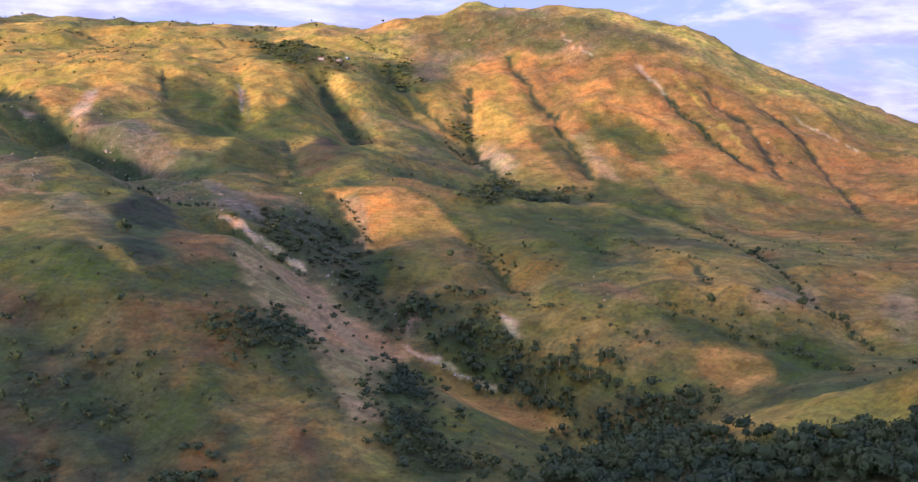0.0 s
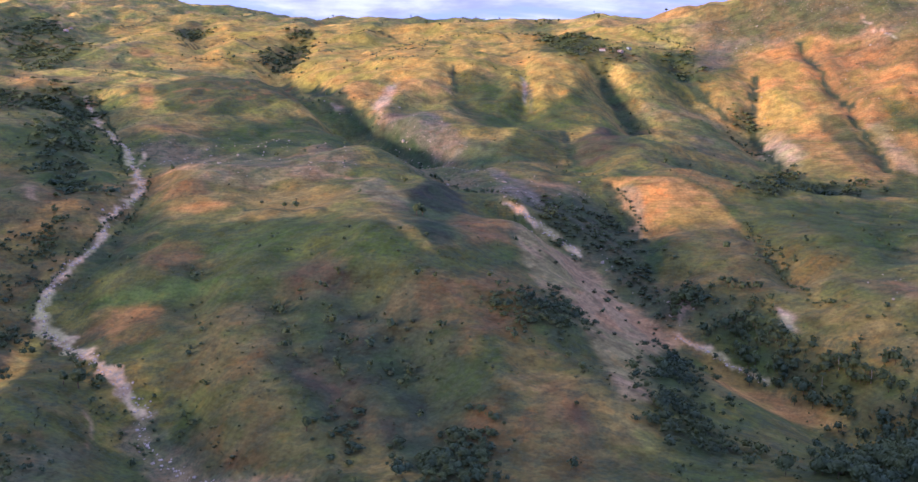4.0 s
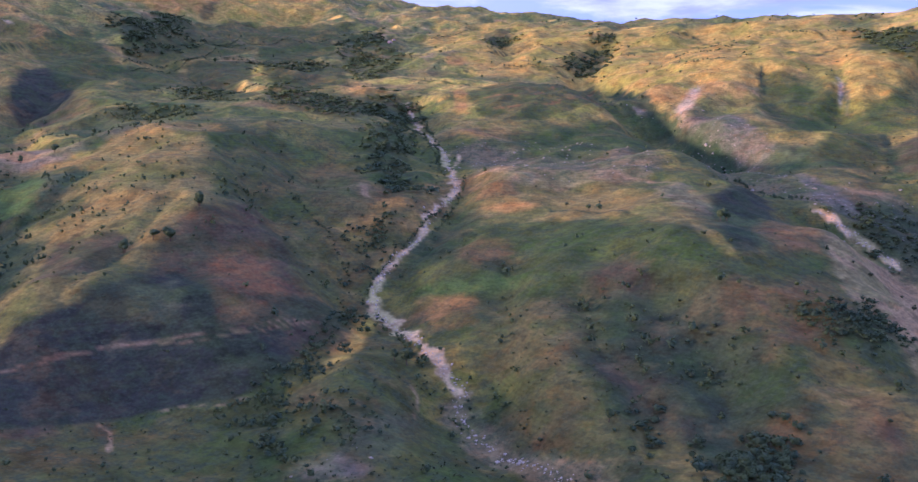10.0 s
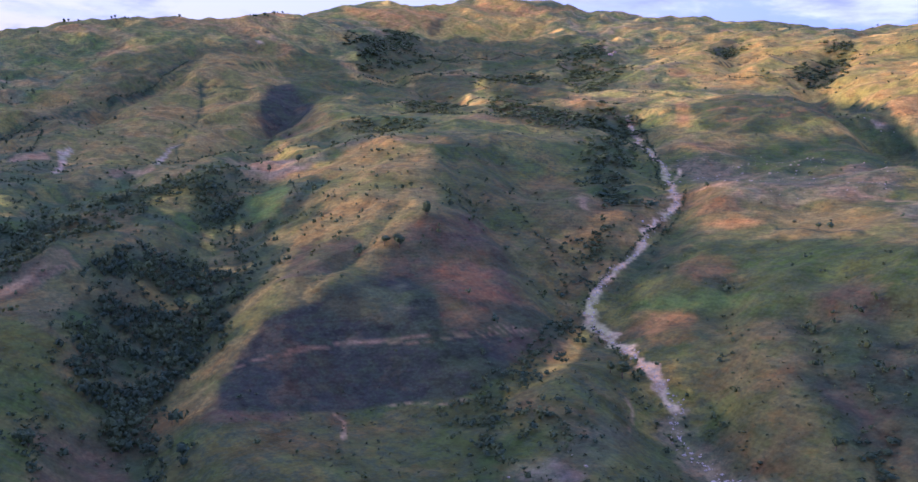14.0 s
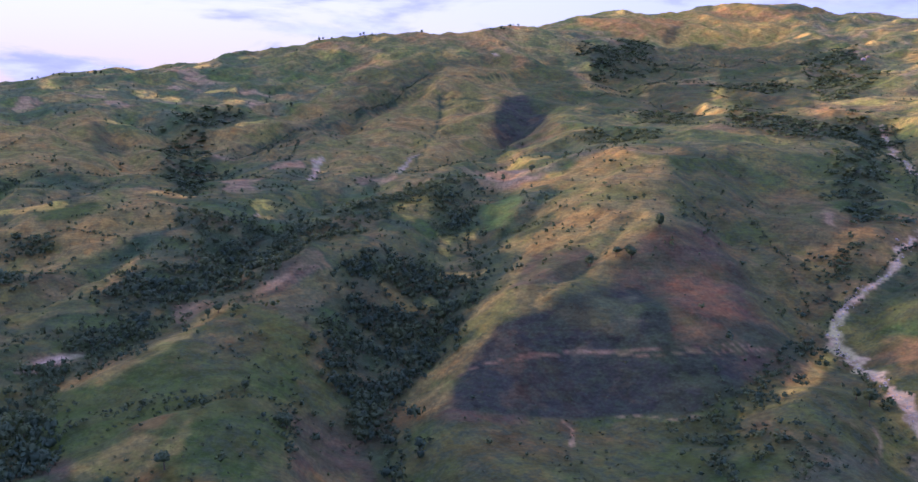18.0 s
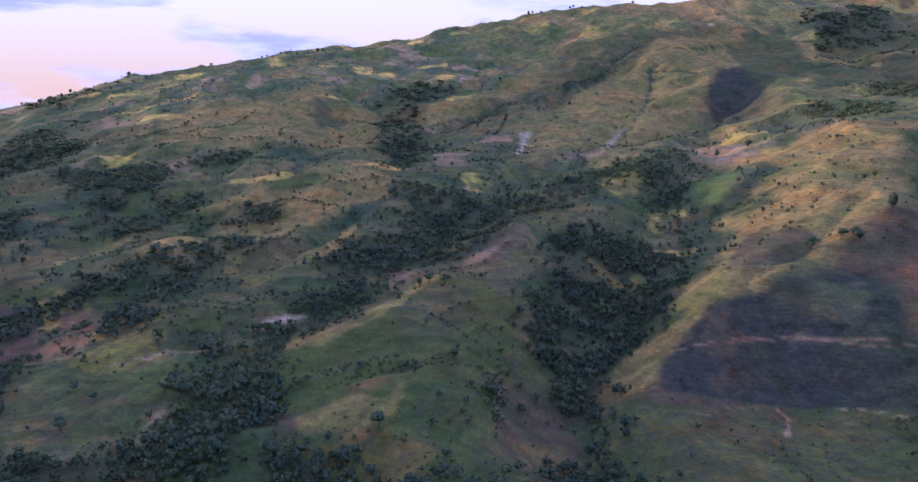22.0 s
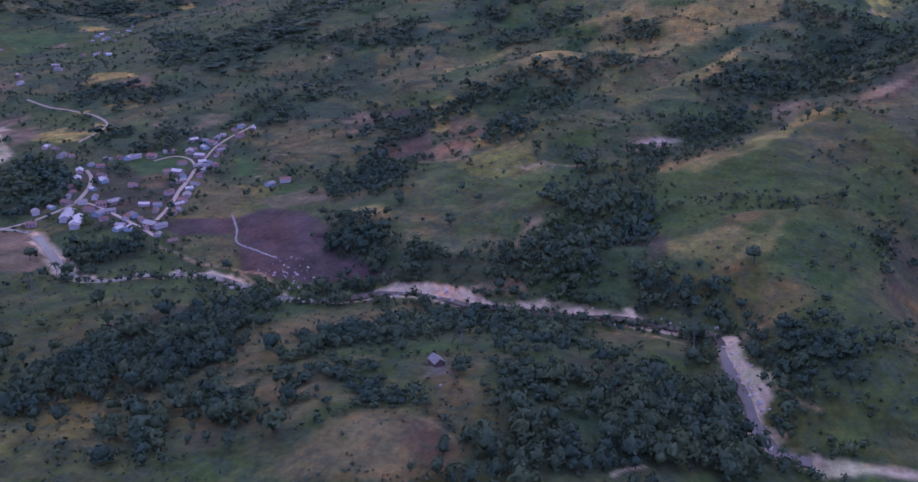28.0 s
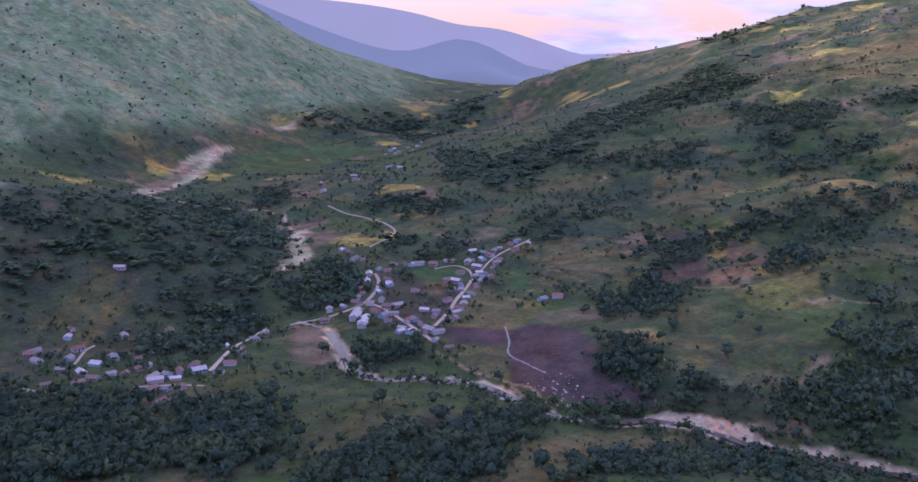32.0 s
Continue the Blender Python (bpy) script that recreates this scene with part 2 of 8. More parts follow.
# hut knoll
landform([(-357, -268, 22), (-378, -229, 24), (-343, -171, 34), (-393, -146, 26), (-379, -121, 28), (-374, -80, 18), (-298, -106, 26), (-278, -162, 34), (-280, -216, 30), (-283, -278, 24), (-276, -328, 22)], loose=True)
# south flat
landform([(-428, -405, 8), (-437, -353, 8), (-429, -279, 10), (-348, -370, 14)], loose=True)
# far valley
landform([(-1340, -1063, 0), (-1529, -1309, 0), (-1414, -926, 8), (-1878, -1108, 10), (-2150, -1391, 6), (-2922, -1381, 24), (-1856, -1450, 36), (-3894, -1913, 84), (-1264, -1266, 0), (-2405, -1019, 30)], loose=True)
# left hill south
landform([(-597, -906, 99), (-674, -890, 77), (-743, -846, 53), (-778, -769, 23), (-761, -702, 6)])
# left hill south low
landform([(-518, -776, 45), (-602, -753, 35), (-627, -690, 13), (-544, -680, -7), (-458, -705, 3), (-607, -636, -19)])
# south floor
landform([(-528, -538, 2), (-435, -523, 3), (-404, -590, 6), (-340, -558, 6), (-434, -416, 6), (-348, -462, 8), (-444, -385, 8)], loose=True)
# south mountain
landform([(-1360, -1841, 295), (-1605, -1825, 321), (-1890, -1743, 262), (-2000, -1603, 151), (-1991, -1435, 78), (-1744, -1436, 59)])
# south mountain low
landform([(-1038, -1456, 121), (-1253, -1468, 126), (-1441, -1416, 89), (-1247, -1320, 16), (-1011, -1342, 54)])
# south gully
landform([(-766, -1070, 34), (-871, -1023, 2), (-912, -909, -33)])
# south mountain top
landform([(-1605, -2485, 686), (-1853, -2429, 674), (-2153, -2308, 603), (-2419, -2184, 502), (-2648, -2071, 350), (-2773, -1892, 206), (-2893, -1680, 80)])
# west shoulder
landform([(-2620, -913, 188), (-2560, -1060, 120), (-2500, -640, 220)])
# west shoulder low
landform([(-2378, -844, 115), (-1944, -522, 140), (-1974, -345, 193), (-2985, -1235, 123), (-1330, -491, 85), (-1211, -331, 88)])
# under camera
landform([(0, 0, 40), (60, -200, 38), (-120, 120, 26), (200, 150, 60), (150, -450, 50), (-160, -330, 30), (400, -100, 110)], loose=True)
# east closing
landform([(900, 300, 160), (1100, 900, 170), (1300, 1500, 180), (800, -600, 150), (2500, 2500, 200), (2500, 0, 300), (1800, -1800, 350), (300, -1500, 300), (1500, 3800, 100), (0, -2800, 400)], loose=True)
# behind mountain
landform([(300, 3200, 150), (900, 2800, 60), (-600, 4200, 100), (1600, 2600, 20)], loose=True)
SPOTS = np.concatenate(LANDFORMS)


def spread(r2):
    return np.sqrt(r2 + 30.0 ** 2)


def solve_ground():
    xy, n = SPOTS[:, :2], len(SPOTS)
    m = np.zeros((n + 3, n + 3))
    m[:n, :n] = spread(((xy[:, None] - xy[None]) ** 2).sum(-1)) - np.eye(n) * 6.0
    m[:n, n], m[:n, n + 1:] = 1, xy / 1000
    m[n:, :n] = m[:n, n:].T
    return np.linalg.solve(m, np.r_[SPOTS[:, 2], 0, 0, 0])


WEIGHTS = solve_ground()


def lattice(x, y, seed):
    """Smooth value noise in -1..1 with a lattice of 1."""
    xi, yi = np.floor(x).astype(np.int64), np.floor(y).astype(np.int64)
    fx, fy = x - xi, y - yi

    def corner(a, b):
        q = (a * 374761393 + b * 668265263 + seed * 974634787) & 0xffffffff
        q = ((q ^ (q >> 13)) * 1274126177) & 0xffffffff
        return ((q ^ (q >> 16)) & 0xffff) / 65535.0 * 2 - 1

    u, v = fx ** 3 * (fx * (fx * 6 - 15) + 10), fy ** 3 * (fy * (fy * 6 - 15) + 10)
    return (corner(xi, yi) * (1 - u) + corner(xi + 1, yi) * u) * (1 - v) + (corner(xi, yi + 1) * (1 - u) + corner(xi + 1, yi + 1) * u) * v


def large_form(x, y):
    n, out = len(SPOTS), np.empty_like(x)
    for i in range(0, len(x), 20000):
        a, b = x[i:i + 20000], y[i:i + 20000]
        r2 = (a[:, None] - SPOTS[None, :, 0]) ** 2 + (b[:, None] - SPOTS[None, :, 1]) ** 2
        out[i:i + 20000] = spread(r2) @ WEIGHTS[:n] + WEIGHTS[n] + (a * WEIGHTS[n + 1] + b * WEIGHTS[n + 2]) / 1000
    return out


GULLIES = []


def gully(points, width, depth):
    GULLIES.append((np.array(points, float), width, depth))


gully([(56, 1865), (49, 1618), (88, 1425)], 35, 18)
gully([(-111, 1940), (-58, 1807), (9, 1687), (49, 1618)], 40, 18)
gully([(-228, 1762), (-191, 1680), (-129, 1456)], 38, 24)
gully([(-514, 1705), (-473, 1584)], 25, 10)
gully([(-353, 1644), (-325, 1559)], 22, 10)
gully([(-238, 1394), (-190, 1202)], 40, 18)
gully([(40, 911), (64, 843)], 18, 7)
gully([(162, 946), (167, 846)], 18, 6)
gully([(224, 790), (218, 724)], 18, 7)
gully([(-130, 1081), (-92, 964), (-55, 864)], 35, 16)
gully([(-686, 1448), (-547, 1347), (-280, 973), (-206, 921), (-144, 901), (-100, 821), (-53, 755), (0, 710), (43, 662), (95, 579)], 34, 16)
gully([(-1105, 1374), (-905, 1138), (-802, 1051), (-728, 973), (-625, 847), (-597, 767), (-555, 674), (-543, 607), (-523, 565), (-461, 505), (-410, 484), (-371, 467), (-344, 442), (-309, 411), (-261, 387), (-217, 371)], 38, 16)
gully([(-1114, 548), (-968, 426), (-821, 307), (-759, 256), (-651, 188), (-583, 145), (-502, 116)], 50, 16)
gully([(-1293, 366), (-1159, 245), (-1047, 177), (-862, 77), (-791, 11), (-719, -46), (-625, -85), (-579, -113)], 45, 14)
gully([(-1104, 492), (-967, 398), (-839, 301), (-760, 236), (-645, 177), (-549, 133), (-479, 117)], 40, 12)
gully([(-1085, 2177), (-943, 1828), (-731, 1480), (-625, 1416), (-481, 1306), (-386, 1238)], 45, 26)
gully([(-1424, 2238), (-1154, 1833)], 30, 14)
gully([(-987, 1830), (-889, 1669)], 30, 14)
gully([(-1820, 1051), (-1544, 853), (-1311, 659)], 55, 25)
gully([(-2098, 1488), (-1946, 1491), (-1539, 1313)], 50, 20)
gully([(-2145, 902), (-2030, 750), (-1904, 620)], 50, 15)
gully([(-1668, 249), (-1933, 509), (-2007, 703), (-2196, 974)], 35, 16)
gully([(-2130, 208), (-1945, 280), (-1564, 268)], 60, 22)
gully([(-2208, -24), (-1811, 106), (-1618, 155)], 60, 15)
gully([(-1715, 981), (-1537, 755), (-1432, 551)], 60, 25)
gully([(-1098, 37), (-946, -43), (-900, -110)], 30, 9)
gully([(-1558, 195), (-1682, 154), (-1952, 145)], 40, 14)
gully([(-483, 470), (-453, 398), (-446, 361)], 26, 10)
gully([(-304, 609), (-237, 544), (-169, 462)], 45, 12)
gully([(-144, 586), (-107, 546), (-84, 574)], 25, 8)
# middle hill, plot by plot
gully([(-850, 1072), (-729, 861), (-629, 676), (-596, 602)], 22, 8)
gully([(-264, 618), (-217, 559), (-177, 506), (-143, 424)], 20, 7)
gully([(-331, 605), (-276, 524), (-213, 463), (-169, 400)], 14, 5)
gully([(-524, 717), (-520, 650), (-526, 611)], 14, 6)
gully([(-437, 666), (-387, 574), (-338, 486), (-288, 421)], 18, 6)
gully([(-820, 1703), (-661, 1503), (-594, 1439), (-495, 1344), (-430, 1295)], 26, 16)
# mountain, ravines and eastern slopes
gully([(148, 2019), (175, 1863), (209, 1737), (229, 1563), (240, 1440)], 15, 8)
gully([(397, 1858), (434, 1756), (464, 1649), (482, 1528), (514, 1475)], 15, 8)
gully([(500, 1787), (548, 1676), (554, 1536), (545, 1452)], 13, 6)
gully([(609, 1729), (640, 1574), (628, 1402), (602, 1283)], 13, 6)
gully([(-238, 1806), (-197, 1741), (-134, 1585)], 30, 18)
gully([(31, 982), (57, 880), (90, 765)], 14, 6)
gully([(333, 1195), (342, 1050), (311, 848), (305, 711), (310, 621)], 18, 8)
gully([(188, 715), (223, 676), (251, 630), (271, 590)], 16, 6)
gully([(-396, 1819), (-342, 1587)], 16, 8)
# burnt hill and the stream head
gully([(-2052, 706), (-2141, 827), (-2241, 948), (-2318, 1051)], 30, 14)
gully([(-1423, 390), (-1758, 558), (-2046, 704)], 25, 10)
gully([(-1503, 578), (-1813, 801), (-2066, 957)], 25, 10)
gully([(-1009, 601), (-937, 501), (-966, 461)], 16, 7)
gully([(-794, 559), (-736, 459), (-685, 356)], 14, 6)
gully([(-932, 753), (-812, 676), (-659, 603), (-550, 547)], 16, 7)
gully([(-744, 659), (-630, 617), (-557, 584)], 14, 5)
# green hill and the western slopes
gully([(-587, -37), (-597, -11), (-597, 22), (-612, 56)], 9, 4)
gully([(-1496, -49), (-1340, -106), (-1230, -228), (-1191, -352)], 22, 9)
gully([(-1169, 13), (-1127, -65), (-894, -153), (-839, -219)], 22, 9)
gully([(-1110, 66), (-1004, -17), (-866, -74), (-738, -123)], 18, 7)
gully([(-1646, -235), (-1428, -330), (-1393, -439)], 22, 8)
gully([(-1813, 171), (-1395, 36), (-1360, -37)], 24, 9)
# spurs of the western slopes
gully([(-2071, 122), (-1970, 154), (-1905, 175)], 30, 10)
gully([(-1960, 239), (-1710, 241), (-1357, 190)], 26, 9)


def off_line(px, py, p):
    """Distance of the places px, py from the polyline p."""
    best = np.full(len(px), 1e18)
    for a, b in zip(p[:-1], p[1:]):
        d = b - a
        t = np.clip(((px - a[0]) * d[0] + (py - a[1]) * d[1]) / (d @ d + 1e-9), 0, 1)
        best = np.minimum(best, (px - a[0] - t * d[0]) ** 2 + (py - a[1] - t * d[1]) ** 2)
    return np.sqrt(best)


def near_box(x, y, p, reach):
    return (x > p[:, 0].min() - reach) & (x < p[:, 0].max() + reach) & (y > p[:, 1].min() - reach) & (y < p[:, 1].max() + reach)


def spurs(x, y):
    """Large spurs (1) and the folds between them (0)."""
    return 1 - np.abs(lattice(x / 210 + 0.3 * lattice(x / 90, y / 90, 7), y / 210, 1))


def height(x, y):
    """The ground's height, with spurs, rills and hummocks on the large forms."""
    x, y = np.atleast_1d(np.asarray(x, float)), np.atleast_1d(np.asarray(y, float))
    z = large_form(x, y)
    up = np.clip((z - 12) / 60, 0, 1)
    r1 = spurs(x, y)
    r2 = 1 - np.abs(lattice(x / 85, y / 85, 2))
    n = 22 * (r1 - 0.6) + 9 * (r2 - 0.6) + 3.0 * lattice(x / 32, y / 32, 3) + 0.9 * lattice(x / 13, y / 13, 4)
    z = z + n * up * (1 - 0.85 * np.clip((-y - 450) / 250, 0, 1)) * (0.6 + 0.6 * np.clip(z / 400, 0, 1.5)) + 0.5 * lattice(x / 25, y / 25, 5)
    for p, w, depth in GULLIES:
        m = near_box(x, y, p, 3 * w)
        if m.any():
            px, py = x[m], y[m]
            wob = 0.35 * w * lattice(px / (2.2 * w), py / (2.2 * w), 21)
            z[m] -= depth * np.exp(-((off_line(px, py, p) + wob) / w) ** 2)
    return z


# ---- materials ----
def node_material(name):
    m = bpy.data.materials.new(name)
    m.use_nodes = True
    return m, m.node_tree.nodes, m.node_tree.links


def noise_node(n, l, where, scale, detail=4.0, rough=0.6):
    t = n.new("ShaderNodeTexNoise")
    t.inputs["Scale"].default_value, t.inputs["Detail"].default_value, t.inputs["Roughness"].default_value = scale, detail, rough
    l.new(where, t.inputs["Vector"])
    return t.outputs["Fac"]


def ramp(n, l, value, low, high, to_low, to_high):
    r = n.new("ShaderNodeMapRange")
    for k, v in zip(("From Min", "From Max", "To Min", "To Max"), (low, high, to_low, to_high)):
        r.inputs[k].default_value = v
    l.new(value, r.inputs["Value"])
    return r.outputs["Result"]


def times(n, l, a, b):
    m = n.new("ShaderNodeMath")
    m.operation = "MULTIPLY"
    l.new(a, m.inputs[0])
    l.new(b, m.inputs[1])
    return m.outputs[0]


def shaded(n, l, colour, factor):
    """colour times a grey factor."""
    v = n.new("ShaderNodeVectorMath")
    v.operation = "SCALE"
    l.new(colour, v.inputs[0])
    l.new(factor, v.inputs["Scale"])
    return v.outputs[0]


def mixed(n, l, factor, a, b):
    m = n.new("ShaderNodeMix")
    m.data_type = "RGBA"
    l.new(factor, m.inputs["Factor"])
    for socket, v in ((m.inputs["A"], a), (m.inputs["B"], b)):
        if isinstance(v, tuple):
            socket.default_value = (*v, 1)
        else:
            l.new(v, socket)
    return m.outputs["Result"]


def tinted(n, l, factor, colour, tint):
    """colour multiplied by a tint, as far as the factor says."""
    m = n.new("ShaderNodeMix")
    m.data_type, m.blend_type = "RGBA", "MULTIPLY"
    l.new(factor, m.inputs["Factor"])
    l.new(colour, m.inputs["A"])
    m.inputs["B"].default_value = (*tint, 1)
    return m.outputs["Result"]


def ground_material():
    m, n, l = node_material("ground_cover")
    b = n["Principled BSDF"]
    b.inputs["Roughness"].default_value = 0.95
    b.inputs["Specular IOR Level"].default_value = 0.15
    att = n.new("ShaderNodeAttribute")
    att.attribute_name = "cover"
    at = n.new("ShaderNodeTexCoord").outputs["Object"]
    tuft = noise_node(n, l, at, 0.33, 5.0, 0.7)
    patch = noise_node(n, l, at, 0.045, 5.0, 0.65)
    blot = noise_node(n, l, at, 0.11, 4.0, 0.75)
    wave = n.new("ShaderNodeTexWave")
    wave.bands_direction = "Z"
    for k, v in (("Scale", 0.11), ("Distortion", 7.0), ("Detail", 3.0), ("Detail Scale", 0.35)):
        wave.inputs[k].default_value = v
    l.new(at, wave.inputs["Vector"])
    shade = times(n, l, ramp(n, l, tuft, 0.3, 0.72, 0.72, 1.28), ramp(n, l, patch, 0.32, 0.68, 0.66, 1.34))
    shade = times(n, l, shade, ramp(n, l, wave.outputs["Fac"], 0.0, 1.0, 0.94, 1.06))
    fresh = noise_node(n, l, at, 0.019, 6.0, 0.62)
    stand = noise_node(n, l, at, 0.011, 9.0, 0.68)
    burn = noise_node(n, l, at, 0.034, 8.0, 0.7)
    hue = mixed(n, l, times(n, l, ramp(n, l, fresh, 0.49, 0.56, 0.0, 0.4), att.outputs["Alpha"]), att.outputs["Color"], (0.105, 0.14, 0.03))
    hue = mixed(n, l, times(n, l, ramp(n, l, fresh, 0.44, 0.38, 0.0, 0.42), att.outputs["Alpha"]), hue, (0.22, 0.16, 0.062))
    hue = tinted(n, l, ramp(n, l, stand, 0.50, 0.555, 0.0, 0.8), hue, (0.70, 0.88, 0.68))
    hue = tinted(n, l, ramp(n, l, stand, 0.455, 0.405, 0.0, 0.7), hue, (1.28, 1.05, 0.88))
    hue = tinted(n, l, ramp(n, l, burn, 0.55, 0.61, 0.0, 0.75), hue, (0.66, 0.62, 0.62))
    hue = tinted(n, l, ramp(n, l, burn, 0.43, 0.37, 0.0, 0.7), hue, (1.25, 1.0, 0.85))
    base = shaded(n, l, hue, shade)
    scrub = shaded(n, l, mixed(n, l, tuft, (0.048, 0.068, 0.04), (0.09, 0.11, 0.052)), ramp(n, l, tuft, 0.3, 0.7, 0.6, 1.3))
    amount = times(n, l, ramp(n, l, blot, 0.47, 0.60, 0.0, 0.85), att.outputs["Alpha"])
    l.new(mixed(n, l, amount, base, scrub), b.inputs["Base Color"])
    bump = n.new("ShaderNodeBump")
    bump.inputs["Strength"].default_value, bump.inputs["Distance"].default_value = 0.6, 1.1
    add = n.new("ShaderNodeMath")
    add.operation = "ADD"
    l.new(tuft, add.inputs[0])
    l.new(ramp(n, l, wave.outputs["Fac"], 0, 1, 0, 0.12), add.inputs[1])
    l.new(add.outputs[0], bump.inputs["Height"])
    l.new(bump.outputs[0], b.inputs["Normal"])
    return m


def leaf_material(name, dark, light):
    m, n, l = node_material(name)
    b = n["Principled BSDF"]
    b.inputs["Roughness"].default_value = 0.7
    b.inputs["Specular IOR Level"].default_value = 0.25
    att = n.new("ShaderNodeAttribute")
    att.attribute_name = "tint"
    info = n.new("ShaderNodeObjectInfo").outputs["Random"]
    leaf = n.new("ShaderNodeNewGeometry").outputs["Random Per Island"]
    c = mixed(n, l, att.outputs["Fac"], dark, light)
    at = n.new("ShaderNodeTexCoord").outputs["Object"]
    spray = noise_node(n, l, at, 0.9, 4.0, 0.75)
    f = times(n, l, ramp(n, l, leaf, 0, 1, 0.88, 1.12), ramp(n, l, info, 0, 1, 0.9, 1.1))
    f = times(n, l, f, ramp(n, l, spray, 0.3, 0.7, 0.82, 1.18))
    colour = shaded(n, l, c, f)
    l.new(colour, b.inputs["Base Color"])
    thin = n.new("ShaderNodeBsdfTranslucent")
    l.new(colour, thin.inputs["Color"])
    both = n.new("ShaderNodeMixShader")
    both.inputs[0].default_value = 0.3
    l.new(b.outputs[0], both.inputs[1])
    l.new(thin.outputs[0], both.inputs[2])
    l.new(both.outputs[0], n["Material Output"].inputs["Surface"])
    return m


def plain_material(name, colour, rough=0.8, metal=0.0, vary=0.25, scale=1.2):
    m, n, l = node_material(name)
    b = n["Principled BSDF"]
    b.inputs["Roughness"].default_value, b.inputs["Metallic"].default_value = rough, metal
    b.inputs["Specular IOR Level"].default_value = 0.2
    at = n.new("ShaderNodeTexCoord").outputs["Object"]
    info = n.new("ShaderNodeObjectInfo").outputs["Random"]
    grain = noise_node(n, l, at, scale, 5.0, 0.7)
    rgb = n.new("ShaderNodeRGB")
    rgb.outputs[0].default_value = (*colour, 1)
    f = times(n, l, ramp(n, l, grain, 0.25, 0.75, 1 - vary, 1 + vary), ramp(n, l, info, 0, 1, 0.85, 1.15))
    l.new(shaded(n, l, rgb.outputs[0], f), b.inputs["Base Color"])
    bump = n.new("ShaderNodeBump")
    bump.inputs["Strength"].default_value, bump.inputs["Distance"].default_value = 0.4, 0.05
    l.new(grain, bump.inputs["Height"])
    l.new(bump.outputs[0], b.inputs["Normal"])
    return m


GROUND = ground_material()
LEAVES = leaf_material("broad_leaves", (0.072, 0.108, 0.058), (0.14, 0.172, 0.058))
SHRUB = leaf_material("shrub_leaves", (0.055, 0.078, 0.045), (0.125, 0.14, 0.055))
PALM = leaf_material("palm_leaves", (0.06, 0.09, 0.04), (0.11, 0.15, 0.05))
BARK = plain_material("bark", (0.12, 0.09, 0.065), 0.9)
STONE = plain_material("pale_stone", (0.52, 0.44, 0.35), 0.9, vary=0.3)
SLOPE_STONE = plain_material("weathered_stone", (0.34, 0.29, 0.22), 0.9, vary=0.35)
DIRT = plain_material("dirt_road", (0.54, 0.41, 0.26), 0.95, vary=0.22, scale=0.3)
PLASTER = [plain_material("plaster", c, 0.85) for c in ((0.55, 0.5, 0.45), (0.42, 0.33, 0.28), (0.5, 0.36, 0.33), (0.38, 0.45, 0.47))]
ROOF = [plain_material("roof_sheet", c, r, vary=0.35, scale=0.5) for c, r in (((0.40, 0.33, 0.26), 0.8), ((0.26, 0.17, 0.11), 0.85), ((0.62, 0.54, 0.43), 0.75), ((0.30, 0.26, 0.21), 0.8), ((0.31, 0.16, 0.11), 0.85))]
WOOD = plain_material("weathered_boards", (0.16, 0.11, 0.08), 0.85)
THATCH = plain_material("thatch", (0.28, 0.24, 0.19), 0.95, vary=0.35)
GLASS = plain_material("dark_opening", (0.03, 0.03, 0.035), 0.3)


def water_material():
    m, n, l = node_material("river_water")
    b = n["Principled BSDF"]
    b.inputs["Roughness"].default_value = 0.22
    b.inputs["Specular IOR Level"].default_value = 0.4
    at = n.new("ShaderNodeTexCoord").outputs["Object"]
    silt = noise_node(n, l, at, 0.12, 4.0)
    l.new(mixed(n, l, silt, (0.10, 0.08, 0.055), (0.20, 0.155, 0.10)), b.inputs["Base Color"])
    bump = n.new("ShaderNodeBump")
    bump.inputs["Strength"].default_value, bump.inputs["Distance"].default_value = 0.5, 0.1
    l.new(noise_node(n, l, at, 0.8, 3.0), bump.inputs["Height"])
    l.new(bump.outputs[0], b.inputs["Normal"])
    return m


WATER = water_material()

# ---- what covers the ground: base colours, with how much scrub grows in it ----
COVERS = {
    "straw": (0.52, 0.355, 0.07, 0.4), "amber": (0.52, 0.285, 0.072, 0.3), "rust": (0.265, 0.142, 0.05, 0.45), "green": (0.0722, 0.0951, 0.0213, 0.8),
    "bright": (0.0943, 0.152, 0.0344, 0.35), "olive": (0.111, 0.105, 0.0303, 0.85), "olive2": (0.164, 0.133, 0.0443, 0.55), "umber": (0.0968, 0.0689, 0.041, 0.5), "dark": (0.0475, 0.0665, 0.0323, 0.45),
    # pale is a slope colour with haze put into it
    "pale": (0.30, 0.35, 0.165, 0.1), "hay": (0.3, 0.225, 0.06, 0.5), "dark_olive": (0.066, 0.07, 0.036, 0.8), "pasture": (0.095, 0.112, 0.024, 0.45),
    "burnt": (0.046, 0.048, 0.034, 0.5), "soil": (0.1, 0.064, 0.054, 0), "soil2": (0.24, 0.16, 0.085, 0.2), "bare": (0.38, 0.265, 0.125, 0.4),
    "gravel": (0.62, 0.46, 0.25, 0), "slip": (0.21, 0.172, 0.085, 0.8), "slip2": (0.105, 0.108, 0.05, 0.7), "scree": (0.56, 0.42, 0.27, 0.4), "rock": (0.2, 0.17, 0.115, 0.6),
}
